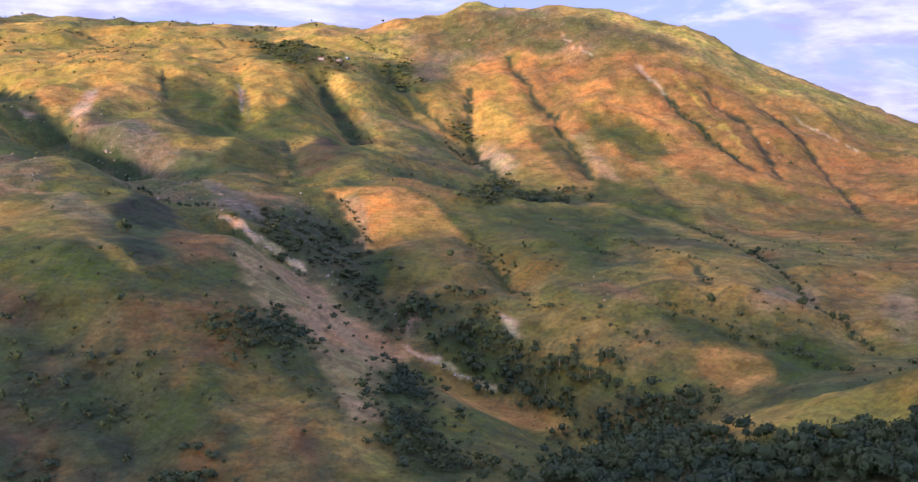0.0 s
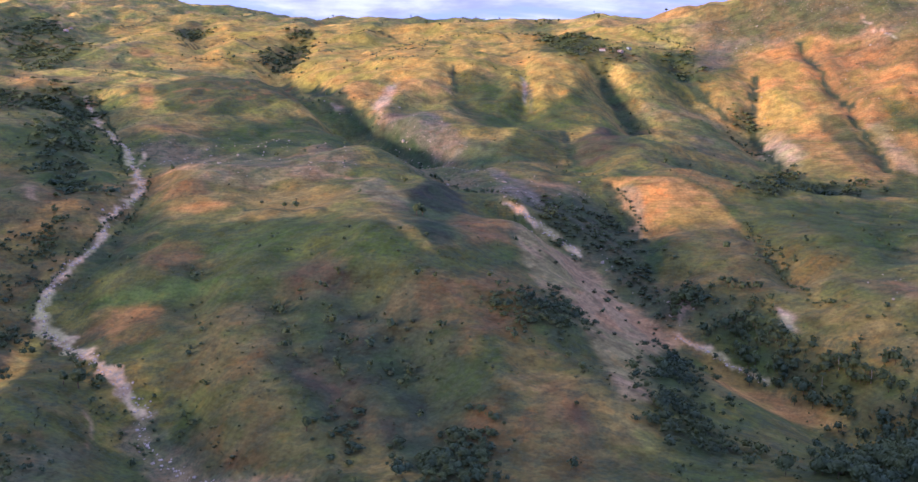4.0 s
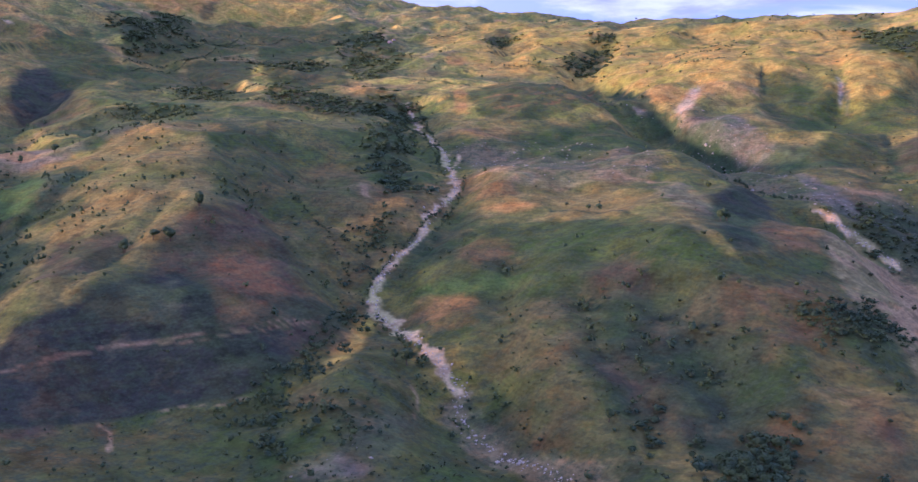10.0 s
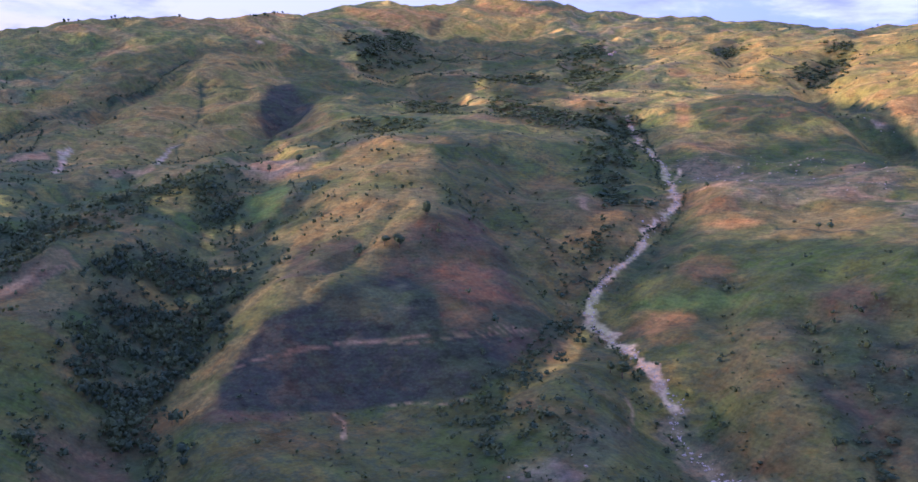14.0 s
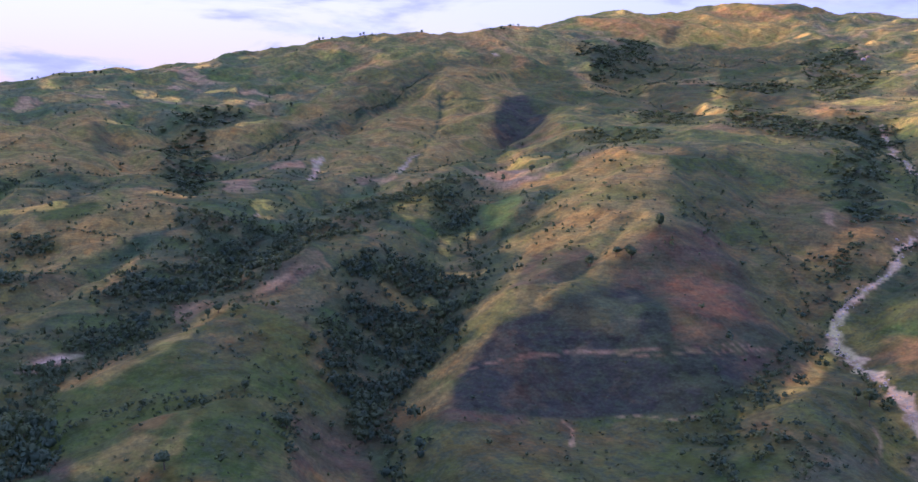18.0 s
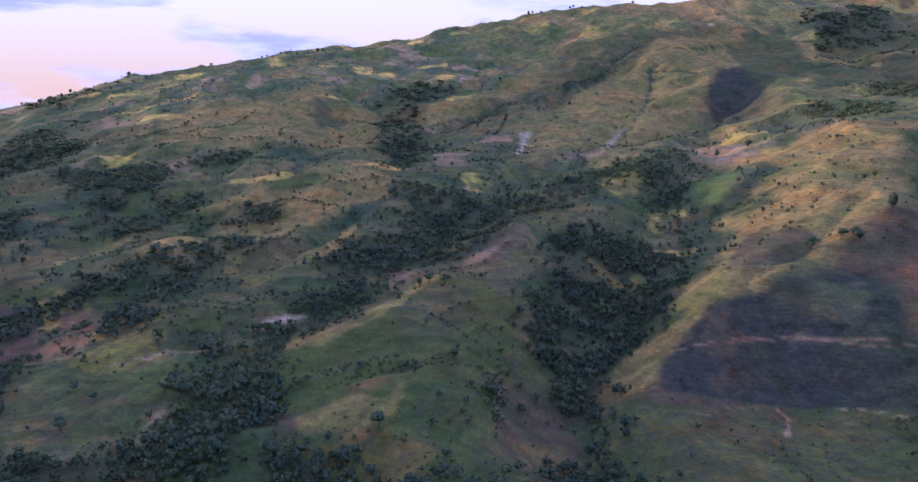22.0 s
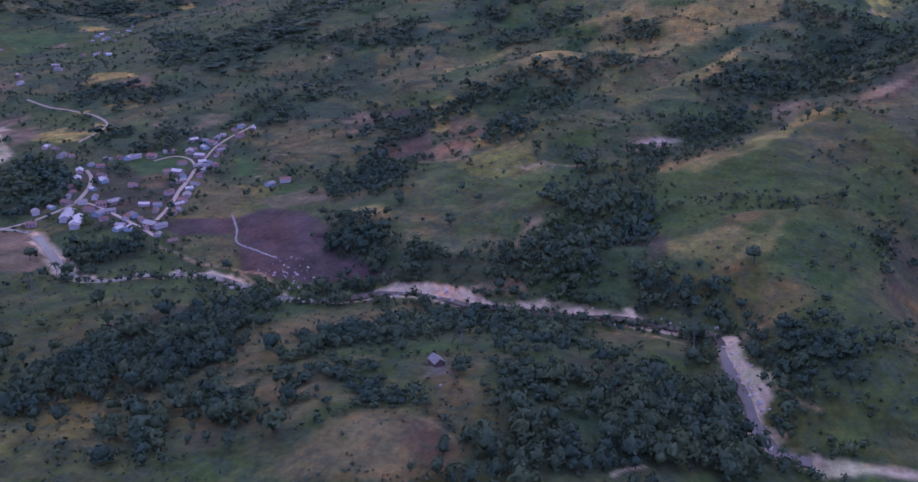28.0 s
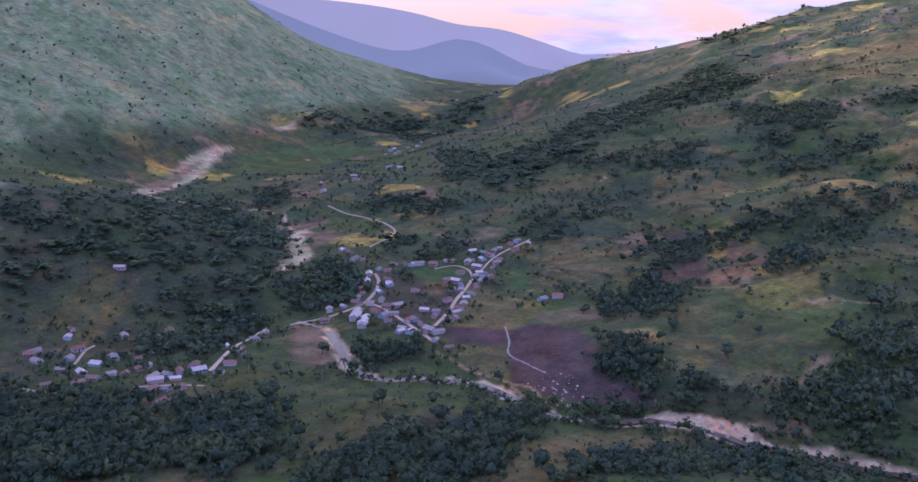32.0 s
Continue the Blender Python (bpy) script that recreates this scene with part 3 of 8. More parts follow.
FAINT = {"rust": 0.48, "dark": 0.72, "dark_olive": 0.7, "bright": 0.7, "green": 0.8, "umber": 0.78}
AREAS, BANDS, WOODS, HEDGES, TREES, BUSHES, PALMS, HOUSES, RIBBONS, SPECIAL = [], [], [], [], [], [], [], [], [], {}


def cover(kind, points, soft=5.0):
    AREAS.append((kind, np.array(points, float), soft))


def band(kind, points, width):
    BANDS.append((kind, np.array(points, float), width))


def wood(points, gap, tall):
    WOODS.append((np.array(points, float), gap, tall))


def hedge(points, tall):
    HEDGES.append((np.array(points, float), tall))


def trees(points, tall):
    TREES.extend((x, y, tall) for x, y in points)


def bushes(points):
    BUSHES.extend(points)


def palms(points):
    PALMS.extend(points)


def houses(points, size):
    HOUSES.extend((x, y, size) for x, y in points)


def ribbon(name, points, width):
    RIBBONS.append((name, np.array(points, float), width))


def hut(points):
    SPECIAL["hut"] = points


def school(points):
    SPECIAL["school"] = points


def water_tank(points):
    SPECIAL["tank"] = points


def stone_wall(points):
    SPECIAL["wall"] = points


def stone_heap(points):
    SPECIAL["heap"] = points


def river(points):
    SPECIAL["river"] = np.array(points, float)


# mountain and plateau; amber puts low sun's warmth into the dry grass colour
cover("amber", [(-71, 2176), (146, 2180), (319, 2058), (528, 1858), (658, 1706), (801, 1494), (544, 1003), (422, 1183), (298, 1345), (134, 1429), (51, 1685), (-13, 1816)], 60)
cover("rust", [(43, 1822), (298, 1922), (477, 1900), (619, 1764), (809, 1531), (583, 1079), (529, 1359), (414, 1444), (241, 1539), (101, 1634)], 40)
cover("rock", [(133, 2191), (266, 2157), (536, 1982), (561, 1890), (370, 1985), (194, 2114)], 25)
cover("straw", [(55, 1823), (168, 1818), (190, 1655), (110, 1619), (52, 1731)], 25)
cover("olive2", [(209, 1598), (321, 1450), (401, 1218), (310, 1215), (241, 1415)], 25)
cover("scree", [(63, 1714), (114, 1535), (117, 1448), (76, 1534)], 15)
cover("green", [(263, 1687), (341, 1649), (326, 1572), (263, 1619)], 20)
cover("green", [(-165, 2002), (10, 2141), (46, 1936), (-56, 1751), (-165, 1746)], 30)
cover("straw", [(-1121, 2373), (-681, 2391), (-181, 2204), (-139, 1996), (-371, 1783), (-551, 1732), (-673, 1557), (-840, 1775)], 30)
cover("green", [(-456, 2261), (-237, 1978), (-244, 1845), (-370, 1835)], 12)
cover("rust", [(-223, 1863), (-161, 1953), (-174, 1832), (-239, 1806)], 10)
cover("green", [(-473, 1659), (-258, 1782), (-185, 1539), (-249, 1459), (-367, 1376)], 30)
cover("slip", [(-608, 1499), (-516, 1466), (-411, 1312), (-461, 1305), (-556, 1392)], 12)
cover("dark", [(-801, 1668), (-664, 1487), (-559, 1401), (-456, 1292), (-563, 1386), (-692, 1458)], 10)
cover("burnt", [(-215, 1420), (-172, 1516), (-116, 1312), (-168, 1263), (-207, 1306)], 12)
cover("rock", [(-85, 2207), (52, 2225), (149, 2234), (321, 2078), (497, 1980), (300, 1931), (163, 2054), (35, 2027), (-38, 1914)], 30)
cover("rock", [(38, 2242), (151, 2267), (282, 2176), (231, 2088), (118, 2162)], 12)
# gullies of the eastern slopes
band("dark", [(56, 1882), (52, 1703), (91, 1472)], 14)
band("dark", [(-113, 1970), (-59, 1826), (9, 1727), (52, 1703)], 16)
# the shadow in this fold is painted as a dark strip
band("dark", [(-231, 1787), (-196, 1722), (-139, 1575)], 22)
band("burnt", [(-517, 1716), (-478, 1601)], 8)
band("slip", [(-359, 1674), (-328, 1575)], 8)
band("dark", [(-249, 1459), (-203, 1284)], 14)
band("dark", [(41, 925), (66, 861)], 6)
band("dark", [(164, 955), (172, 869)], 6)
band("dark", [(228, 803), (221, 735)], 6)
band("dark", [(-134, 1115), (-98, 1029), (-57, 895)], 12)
# landslide field and mound
cover("slip", [(-271, 1094), (-178, 1123), (-125, 1036), (-91, 895), (-58, 820), (-106, 868), (-186, 940), (-243, 976)], 10)
cover("slip", [(-108, 891), (-62, 876), (-15, 789), (-24, 757), (-67, 799)], 8)
cover("scree", [(-39, 805), (-18, 795), (-30, 768)], 4)
cover("bare", [(54, 769), (68, 758), (66, 730), (55, 741)], 4)
cover("bare", [(-186, 808), (-191, 938), (-106, 868), (-55, 780), (-27, 749), (-42, 657), (-30, 533), (-54, 519), (-74, 603), (-110, 685), (-149, 726)], 6)
band("gravel", [(-228, 965), (-192, 940), (-160, 929), (-137, 911)], 7)
band("gravel", [(-29, 750), (5, 724), (44, 685)], 5)
cover("amber", [(-140, 1134), (-42, 1104), (25, 1007), (11, 935), (-68, 974), (-100, 1047)], 10)
cover("bare", [(-123, 1109), (-82, 1073), (-84, 1029), (-105, 1048)], 6)
cover("bare", [(-228, 1086), (-183, 1109), (-177, 1032), (-214, 1021)], 6)
cover("green", [(20, 1097), (180, 1138), (272, 1064), (131, 822), (55, 874), (6, 937)], 20)
cover("slip", [(101, 790), (148, 798), (179, 712), (145, 726)], 6)
cover("amber", [(180, 642), (233, 641), (225, 582), (193, 596)], 12)
cover("amber", [(386, 903), (423, 777), (343, 623), (310, 663)], 25)
cover("bare", [(247, 702), (319, 757), (278, 667), (246, 682)], 8)
cover("amber", [(-5, 728), (48, 670), (84, 612), (61, 616), (12, 633)], 6)
cover("straw", [(138, 533), (197, 535), (252, 455), (232, 414), (189, 428), (138, 460)], 8)
cover("rust", [(-190, 668), (-161, 715), (-128, 621), (-164, 603)], 15)
cover("rust", [(-113, 563), (-73, 531), (-60, 477), (-87, 491)], 15)
cover("burnt", [(-324, 898), (-311, 949), (-264, 941), (-271, 842), (-310, 874)], 4)
cover("burnt", [(-266, 754), (-259, 804), (-218, 705), (-234, 684)], 4)
cover("rust", [(-253, 821), (-207, 809), (-172, 769), (-209, 721)])
# middle hill
# shade over the hill's lower front is put into its colour
cover("dark", [(-303, 605), (-249, 634), (-200, 688), (-130, 611), (-98, 559), (-56, 447), (-229, 443)], 60)
cover("rust", [(-212, 575), (-192, 588), (-167, 556), (-187, 544)], 12)
cover("olive", [(-453, 683), (-330, 706), (-207, 720), (-134, 619), (-64, 574), (-19, 474), (-118, 401), (-247, 423), (-369, 523)], 40)
cover("dark", [(-344, 611), (-251, 626), (-174, 602), (-191, 522), (-262, 495), (-324, 547)], 40)
cover("hay", [(-579, 850), (-464, 911), (-377, 872), (-278, 760), (-351, 754), (-485, 840)], 10)
cover("green", [(-504, 621), (-435, 654), (-369, 629), (-423, 607), (-477, 591)], 8)
cover("rust", [(-517, 685), (-512, 726), (-464, 722), (-451, 680)], 8)
cover("rust", [(-496, 593), (-460, 601), (-417, 566), (-448, 545)], 6)
cover("dark", [(-277, 565), (-228, 577), (-187, 533), (-181, 494), (-229, 515)], 25)
cover("dark", [(-237, 494), (-196, 471), (-150, 423), (-183, 437)], 15)
cover("bare", [(-763, 1103), (-613, 1071), (-452, 979), (-462, 938), (-565, 865)], 12)
cover("bare", [(-394, 897), (-383, 956), (-315, 881), (-303, 828), (-329, 817)])
cover("slip", [(-545, 1371), (-389, 1308), (-239, 982), (-299, 1049), (-375, 1055)], 15)
cover("straw", [(-320, 793), (-223, 673), (-240, 673)], 4)
cover("green", [(-498, 767), (-387, 778), (-251, 695), (-276, 654), (-407, 699)], 20)
cover("rust", [(-242, 671), (-186, 646), (-147, 634), (-179, 590), (-228, 615)], 25)
cover("rust", [(-294, 451), (-247, 415), (-289, 434)], 6)
cover("burnt", [(-86, 492), (-68, 492), (-64, 446), (-77, 453)], 8)
cover("green", [(-154, 559), (-136, 589), (-120, 516), (-129, 495)], 10)
cover("olive2", [(-419, 629), (-334, 546), (-304, 493), (-366, 533)], 25)
cover("green", [(-751, 1266), (-663, 1359), (-612, 1212), (-691, 1145)], 15)
cover("amber", [(-1075, 1482), (-1044, 1489), (-911, 1295), (-939, 1298)], 4)
cover("amber", [(-1341, 1870), (-1143, 2224), (-782, 2322), (-393, 1826), (-507, 1634), (-643, 1511), (-1001, 1942), (-1159, 1743)], 40)
band("green", [(-1270, 1560), (-1006, 1509)], 7)
band("green", [(-936, 1400), (-878, 1701)], 7)
band("green", [(-667, 1262), (-568, 1380)], 7)
# first stream, gravel bed
band("gravel", [(-1110, 1381), (-979, 1235), (-852, 1104), (-803, 1067), (-724, 973), (-669, 909), (-633, 843), (-624, 792), (-599, 745), (-582, 694)], 8)
band("gravel", [(-767, 1060), (-727, 982)], 4)
band("gravel", [(-582, 694), (-568, 637), (-546, 594), (-529, 576), (-486, 548), (-431, 512), (-402, 496), (-384, 484), (-365, 473), (-357, 461)], 9)
band("gravel", [(-359, 463), (-351, 452), (-326, 435), (-296, 418), (-267, 406), (-232, 392)], 7)
band("slip", [(-355, 458), (-309, 423), (-258, 403), (-212, 390)], 22)
cover("hay", [(-1057, 708), (-1006, 819), (-920, 763), (-782, 556), (-824, 483), (-844, 461), (-937, 521)], 12)
cover("olive", [(-683, 503), (-693, 637), (-606, 630), (-534, 531), (-537, 432), (-646, 471)], 15)
cover("rust", [(-662, 499), (-648, 515), (-552, 439), (-567, 422)], 12)
cover("olive2", [(-844, 823), (-824, 881), (-704, 780), (-691, 708), (-739, 703)], 6)
cover("hay", [(-774, 824), (-724, 790), (-693, 751), (-694, 740)], 3)
cover("green", [(-532, 298), (-470, 372), (-385, 296), (-447, 233)])
cover("olive2", [(-555, 269), (-531, 294), (-495, 267), (-504, 237)], 4)
cover("slip2", [(-360, 314), (-356, 363), (-375, 398), (-361, 418), (-319, 329)], 10)
cover("amber", [(-519, 521), (-532, 558), (-507, 542), (-457, 438), (-447, 414)])
band("bare", [(-390, 450), (-378, 440), (-362, 414)], 2)
cover("slip", [(-371, 301), (-362, 316), (-330, 321), (-323, 308), (-359, 289)])
cover("amber", [(-1048, 1456), (-978, 1398), (-910, 1288), (-934, 1294)], 4)
cover("rust", [(-274, 447), (-244, 430), (-217, 400), (-250, 411)], 8)
cover("amber", [(-491, 584), (-460, 602), (-431, 596), (-432, 538)], 8)
# western slopes
cover("burnt", [(-590, 209), (-621, 251), (-659, 300), (-667, 382), (-669, 463), (-588, 430), (-538, 437), (-517, 486), (-491, 451), (-480, 377), (-535, 299)], 9)
cover("slip2", [(-647, 387), (-648, 439), (-573, 398), (-595, 360)], 6)
band("soil2", [(-627, 254), (-613, 299), (-600, 346), (-569, 382), (-541, 420), (-523, 493)], 1.7)
cover("dark", [(-1915, 1015), (-1931, 1170), (-1542, 945), (-1464, 829), (-1722, 918)], 15)
cover("bright", [(-1071, 515), (-1026, 558), (-967, 498), (-992, 478)])
cover("bare", [(-1168, 555), (-1223, 680), (-1084, 661), (-1095, 601), (-1149, 558)], 6)
cover("hay", [(-1046, 705), (-1014, 841), (-845, 642), (-844, 571), (-855, 466), (-910, 439), (-938, 544)], 15)
cover("hay", [(-757, 325), (-693, 369), (-719, 432), (-668, 358), (-674, 297), (-696, 287)], 8)
cover("olive2", [(-759, 446), (-738, 519), (-669, 538), (-677, 470)], 10)
cover("hay", [(-936, 469), (-876, 479), (-852, 456), (-899, 440)], 3)
band("dark", [(-937, 478), (-913, 511), (-901, 528)], 5)
cover("straw", [(-2938, 2318), (-2833, 2575), (-2588, 2701), (-2407, 2413), (-2720, 2226)], 80)
cover("straw", [(-1929, 2594), (-1132, 2206), (-900, 2354), (-653, 1698), (-812, 1700), (-1105, 1725), (-1662, 2227)], 25)
cover("olive", [(-2416, 811), (-2388, 1267), (-2292, 1306), (-1983, 915), (-1900, 670)], 30)
cover("burnt", [(-633, 257), (-637, 276), (-610, 260), (-614, 247)], 4)
cover("olive", [(-585, 207), (-531, 296), (-487, 260), (-505, 221)], 6)
cover("green", [(-543, 305), (-495, 355), (-476, 328), (-528, 294)])
cover("slip2", [(-371, 336), (-371, 406), (-351, 393), (-340, 327)], 8)
band("gravel", [(-2382, 1273), (-2360, 1279)], 8)
band("scree", [(-1644, 470), (-1468, 406)], 6)
band("scree", [(-1483, 570), (-1529, 601), (-1609, 672)], 5)
cover("green", [(-718, -56), (-732, 17), (-820, 118), (-746, 141), (-672, 118), (-592, 59), (-593, 15), (-596, -33), (-606, -67)], 8)
cover("bare", [(-765, -74), (-780, -64), (-787, -26), (-769, -33), (-753, -67)], 3)
cover("olive2", [(-607, 95), (-640, 136), (-590, 150), (-535, 124), (-487, 57)])
cover("olive2", [(-701, 127), (-785, 202), (-736, 186), (-685, 142)])
cover("bare", [(-875, 151), (-893, 200), (-874, 181), (-846, 137)], 4)
cover("green", [(-568, -29), (-586, 33), (-598, 86), (-519, 66), (-487, 4), (-507, -27)])
cover("amber", [(-939, -5), (-1076, 57), (-1011, 54), (-932, 12)])
cover("rust", [(-530, -34), (-518, -14), (-502, -14), (-510, -33)], 4)
cover("hay", [(-584, 5), (-574, 11), (-534, -8), (-538, -14)], 4)
cover("straw", [(-1144, 579), (-1145, 639), (-1052, 666), (-1070, 611)])
cover("straw", [(-1116, 394), (-1168, 461), (-1126, 468), (-1054, 400)], 4)
cover("olive2", [(-1905, 322), (-2150, 606), (-2255, 951), (-2139, 946), (-1823, 552), (-1758, 336)], 20)
cover("hay", [(-1210, 69), (-1216, 124), (-1157, 121), (-1184, 80)])
cover("straw", [(-1817, -113), (-2114, 101), (-2002, 127), (-1738, -61)], 20)
band("dark", [(-1797, 275), (-1957, 517), (-2063, 724)], 9)
band("dark", [(-2063, 724), (-2186, 919), (-2247, 1016)], 9)
band("dark", [(-1930, 508), (-2023, 650)], 9)
cover("olive2", [(-2167, 1097), (-2322, 1297), (-1865, 1026), (-1655, 792), (-1744, 784)], 20)
band("scree", [(-1645, 477), (-1404, 377)], 5)
band("scree", [(-1553, 617), (-1487, 578)], 4)
band("scree", [(-1499, 809), (-1486, 821)], 4)
band("gravel", [(-1206, 230), (-1215, 245)], 4)
cover("slip", [(-703, -157), (-726, -118), (-734, -109), (-706, -140)], 4)
cover("bare", [(-600, -147), (-605, -136), (-573, -139), (-569, -153)], 4)
cover("bare", [(-574, -70), (-588, -57), (-552, -53), (-529, -65)], 4)
cover("rust", [(-784, -298), (-845, -300), (-840, -256), (-797, -251)], 4)
cover("bare", [(-764, -253), (-811, -240), (-796, -210), (-742, -208)], 4)
cover("rust", [(-861, -245), (-885, -228), (-854, -203), (-804, -203)])
cover("burnt", [(-921, -313), (-935, -288), (-859, -264), (-863, -298)])
band("olive2", [(-1099, -311), (-1179, -222), (-1204, -126), (-1188, -43)], 3)
cover("hay", [(-927, -104), (-1034, -25), (-1074, 62), (-943, 5), (-880, -70)], 12)
band("olive2", [(-713, -193), (-721, -143), (-735, -105)], 3)
cover("bright", [(-698, -174), (-711, -124), (-626, -118), (-614, -159)], 6)
cover("amber", [(-495, -5), (-587, 24), (-555, 10), (-504, -10)], 4)
cover("olive2", [(-609, 206), (-539, 295), (-495, 265), (-495, 202)], 8)
cover("hay", [(-737, 303), (-711, 349), (-828, 478), (-911, 619), (-1014, 717), (-957, 770), (-727, 554), (-691, 467), (-676, 358), (-675, 299)], 12)
cover("umber", [(-648, 502), (-651, 628), (-481, 452), (-525, 414), (-587, 436)], 25)
cover("umber", [(-595, 196), (-562, 252), (-533, 292), (-485, 257), (-513, 214)])
cover("hay", [(-1688, 447), (-2190, 891), (-2364, 1304), (-1934, 1085), (-1631, 835), (-1341, 575), (-1377, 426)], 25)
cover("umber", [(-1868, 998), (-1952, 1146), (-1727, 1050), (-1466, 828), (-1693, 883)], 25)
cover("hay", [(-1764, -221), (-2145, 11), (-2009, 153), (-1966, 324), (-1482, 116), (-1564, -161)], 25)
cover("straw", [(-3166, 2046), (-3131, 2686), (-2862, 2966), (-2386, 2461), (-2683, 2292), (-2922, 2069)], 70)
cover("olive2", [(-732, -59), (-775, -2), (-824, 81), (-859, 171), (-749, 106), (-667, 11), (-658, -43)], 12)
cover("straw", [(-1774, 2303), (-1735, 2803), (-1235, 2372), (-880, 2376), (-689, 2574), (-459, 2257), (-418, 1773), (-543, 1606), (-733, 1639), (-1062, 1880), (-1253, 1794)], 25)
cover("green", [(-752, 1219), (-623, 1272), (-583, 1394), (-466, 1026), (-567, 979)], 15)
cover("dark", [(-232, 1073), (-185, 1087), (-120, 1028), (-159, 945)], 10)
cover("burnt", [(-331, 888), (-309, 921), (-283, 971), (-260, 846), (-299, 853)], 4)
cover("hay", [(-969, -185), (-1212, -98), (-1358, 93), (-1232, 139), (-1026, -47), (-902, -146)], 12)
cover("olive2", [(-605, 96), (-638, 134), (-498, 122), (-493, 65)], 6)
cover("rust", [(-509, -21), (-505, -1), (-459, -13), (-459, -19)])
# the middle hill's front darkened once more, in place of shade
cover("dark", [(-296, 590), (-241, 611), (-187, 612), (-133, 549), (-97, 440), (-229, 443)], 40)
cover("green", [(-514, -36), (-470, 5), (-495, 84), (-511, 169), (-467, 212), (-332, 134), (-351, -59)], 30)
cover("green", [(-1352, -750), (-1912, -703), (-2076, -420), (-1643, -306), (-1333, -439), (-1089, -531)], 60)
cover("green", [(-441, 572), (-361, 627), (-249, 625), (-202, 512), (-286, 455)], 35)
cover("dark", [(-342, 508), (-291, 546), (-243, 542), (-242, 467)], 25)
cover("umber", [(-827, 679), (-788, 699), (-654, 618), (-606, 522), (-665, 532), (-734, 570)], 18)
cover("umber", [(-345, 541), (-337, 581), (-277, 523), (-265, 465), (-306, 482)], 22)
cover("dark", [(-605, 693), (-577, 761), (-462, 674), (-471, 629), (-550, 643)], 18)
cover("rust", [(-644, 880), (-555, 872), (-516, 846), (-565, 811)], 8)
cover("straw", [(-400, 479), (-392, 513), (-353, 495), (-340, 453), (-362, 441)], 20)
cover("dark", [(-320, 458), (-262, 461), (-217, 427), (-249, 407), (-292, 421)], 22)
# wide dark patch painted where the middle hill lies in shade
cover("dark", [(-409, 616), (-312, 631), (-207, 568), (-172, 485), (-230, 429), (-322, 474)], 60)
# valley floor
cover("umber", [(-759, -576), (-810, -483), (-763, -454), (-594, -420), (-594, -454), (-653, -516)], 6)
cover("soil", [(-634, -374), (-654, -362), (-642, -320), (-586, -286), (-528, -238), (-524, -254), (-517, -299), (-529, -334)], 2)
cover("soil", [(-610, -427), (-628, -420), (-633, -376), (-595, -362), (-593, -405)], 2)
cover("olive2", [(-589, -410), (-589, -360), (-539, -339), (-543, -370)], 2)
cover("olive2", [(-745, -461), (-705, -391), (-641, -382), (-632, -427)], 3)
cover("soil2", [(-675, -375), (-715, -332), (-672, -310), (-652, -347)], 2)
cover("soil2", [(-831, -302), (-838, -256), (-771, -251), (-778, -293)], 2)
cover("bare", [(-794, -255), (-796, -214), (-739, -207), (-758, -252)], 2)
cover("soil", [(-928, -316), (-909, -264), (-855, -255), (-861, -296)], 3)
cover("soil2", [(-883, -243), (-859, -206), (-805, -200), (-822, -234)], 3)
cover("soil2", [(-603, -560), (-588, -508), (-545, -470), (-515, -475), (-507, -496)], 3)
cover("bright", [(-795, -435), (-762, -384), (-740, -382), (-741, -415)], 3)
cover("olive2", [(-788, -404), (-801, -394), (-755, -378), (-740, -398)], 3)
cover("rust", [(-1155, -736), (-1162, -694), (-1112, -662), (-1105, -701)])
cover("rust", [(-751, -505), (-745, -479), (-707, -467), (-706, -488)], 3)
cover("bright", [(-782, -538), (-805, -487), (-763, -469), (-741, -506)], 3)
cover("olive2", [(-269, -214), (-296, -206), (-306, -190), (-305, -175), (-283, -154), (-263, -151), (-257, -213)], 4)
cover("olive2", [(-350, -283), (-401, -286), (-447, -279), (-490, -246), (-469, -227), (-387, -231), (-350, -260)])
cover("olive2", [(-410, -383), (-458, -363), (-422, -314), (-383, -310), (-371, -353)], 4)
cover("green", [(-427, -442), (-466, -411), (-483, -372), (-413, -366), (-362, -379), (-346, -388)])
cover("olive2", [(-411, -376), (-409, -360), (-379, -361)], 4)
cover("olive2", [(-471, -90), (-458, -49), (-431, -49), (-432, -82)], 3)
cover("rust", [(-342, -167), (-362, -133), (-349, -117), (-323, -126), (-317, -154)], 10)
cover("soil2", [(-289, -181), (-297, -165), (-284, -152), (-275, -155), (-278, -175)], 6)
cover("olive2", [(-313, -287), (-343, -263), (-344, -230), (-318, -192), (-294, -220), (-285, -258)], 6)
cover("green", [(-385, -18), (-365, 27), (-346, 38), (-354, -17), (-369, -23)])
cover("rust", [(-436, -28), (-460, -6), (-438, -4), (-420, -21)], 4)
cover("hay", [(-537, -44), (-546, -7), (-572, 19), (-544, 10), (-524, -24)], 6)
cover("rust", [(-573, -22), (-587, 2), (-571, 15), (-554, -6)])
cover("olive2", [(-653, -187), (-719, -157), (-741, -120), (-701, -165)], 4)
cover("hay", [(-1177, -71), (-1220, -11), (-1210, 107), (-1167, 122), (-1129, 25)], 10)
cover("scree", [(-774, -64), (-790, -25), (-778, -24), (-765, -57)], 2)
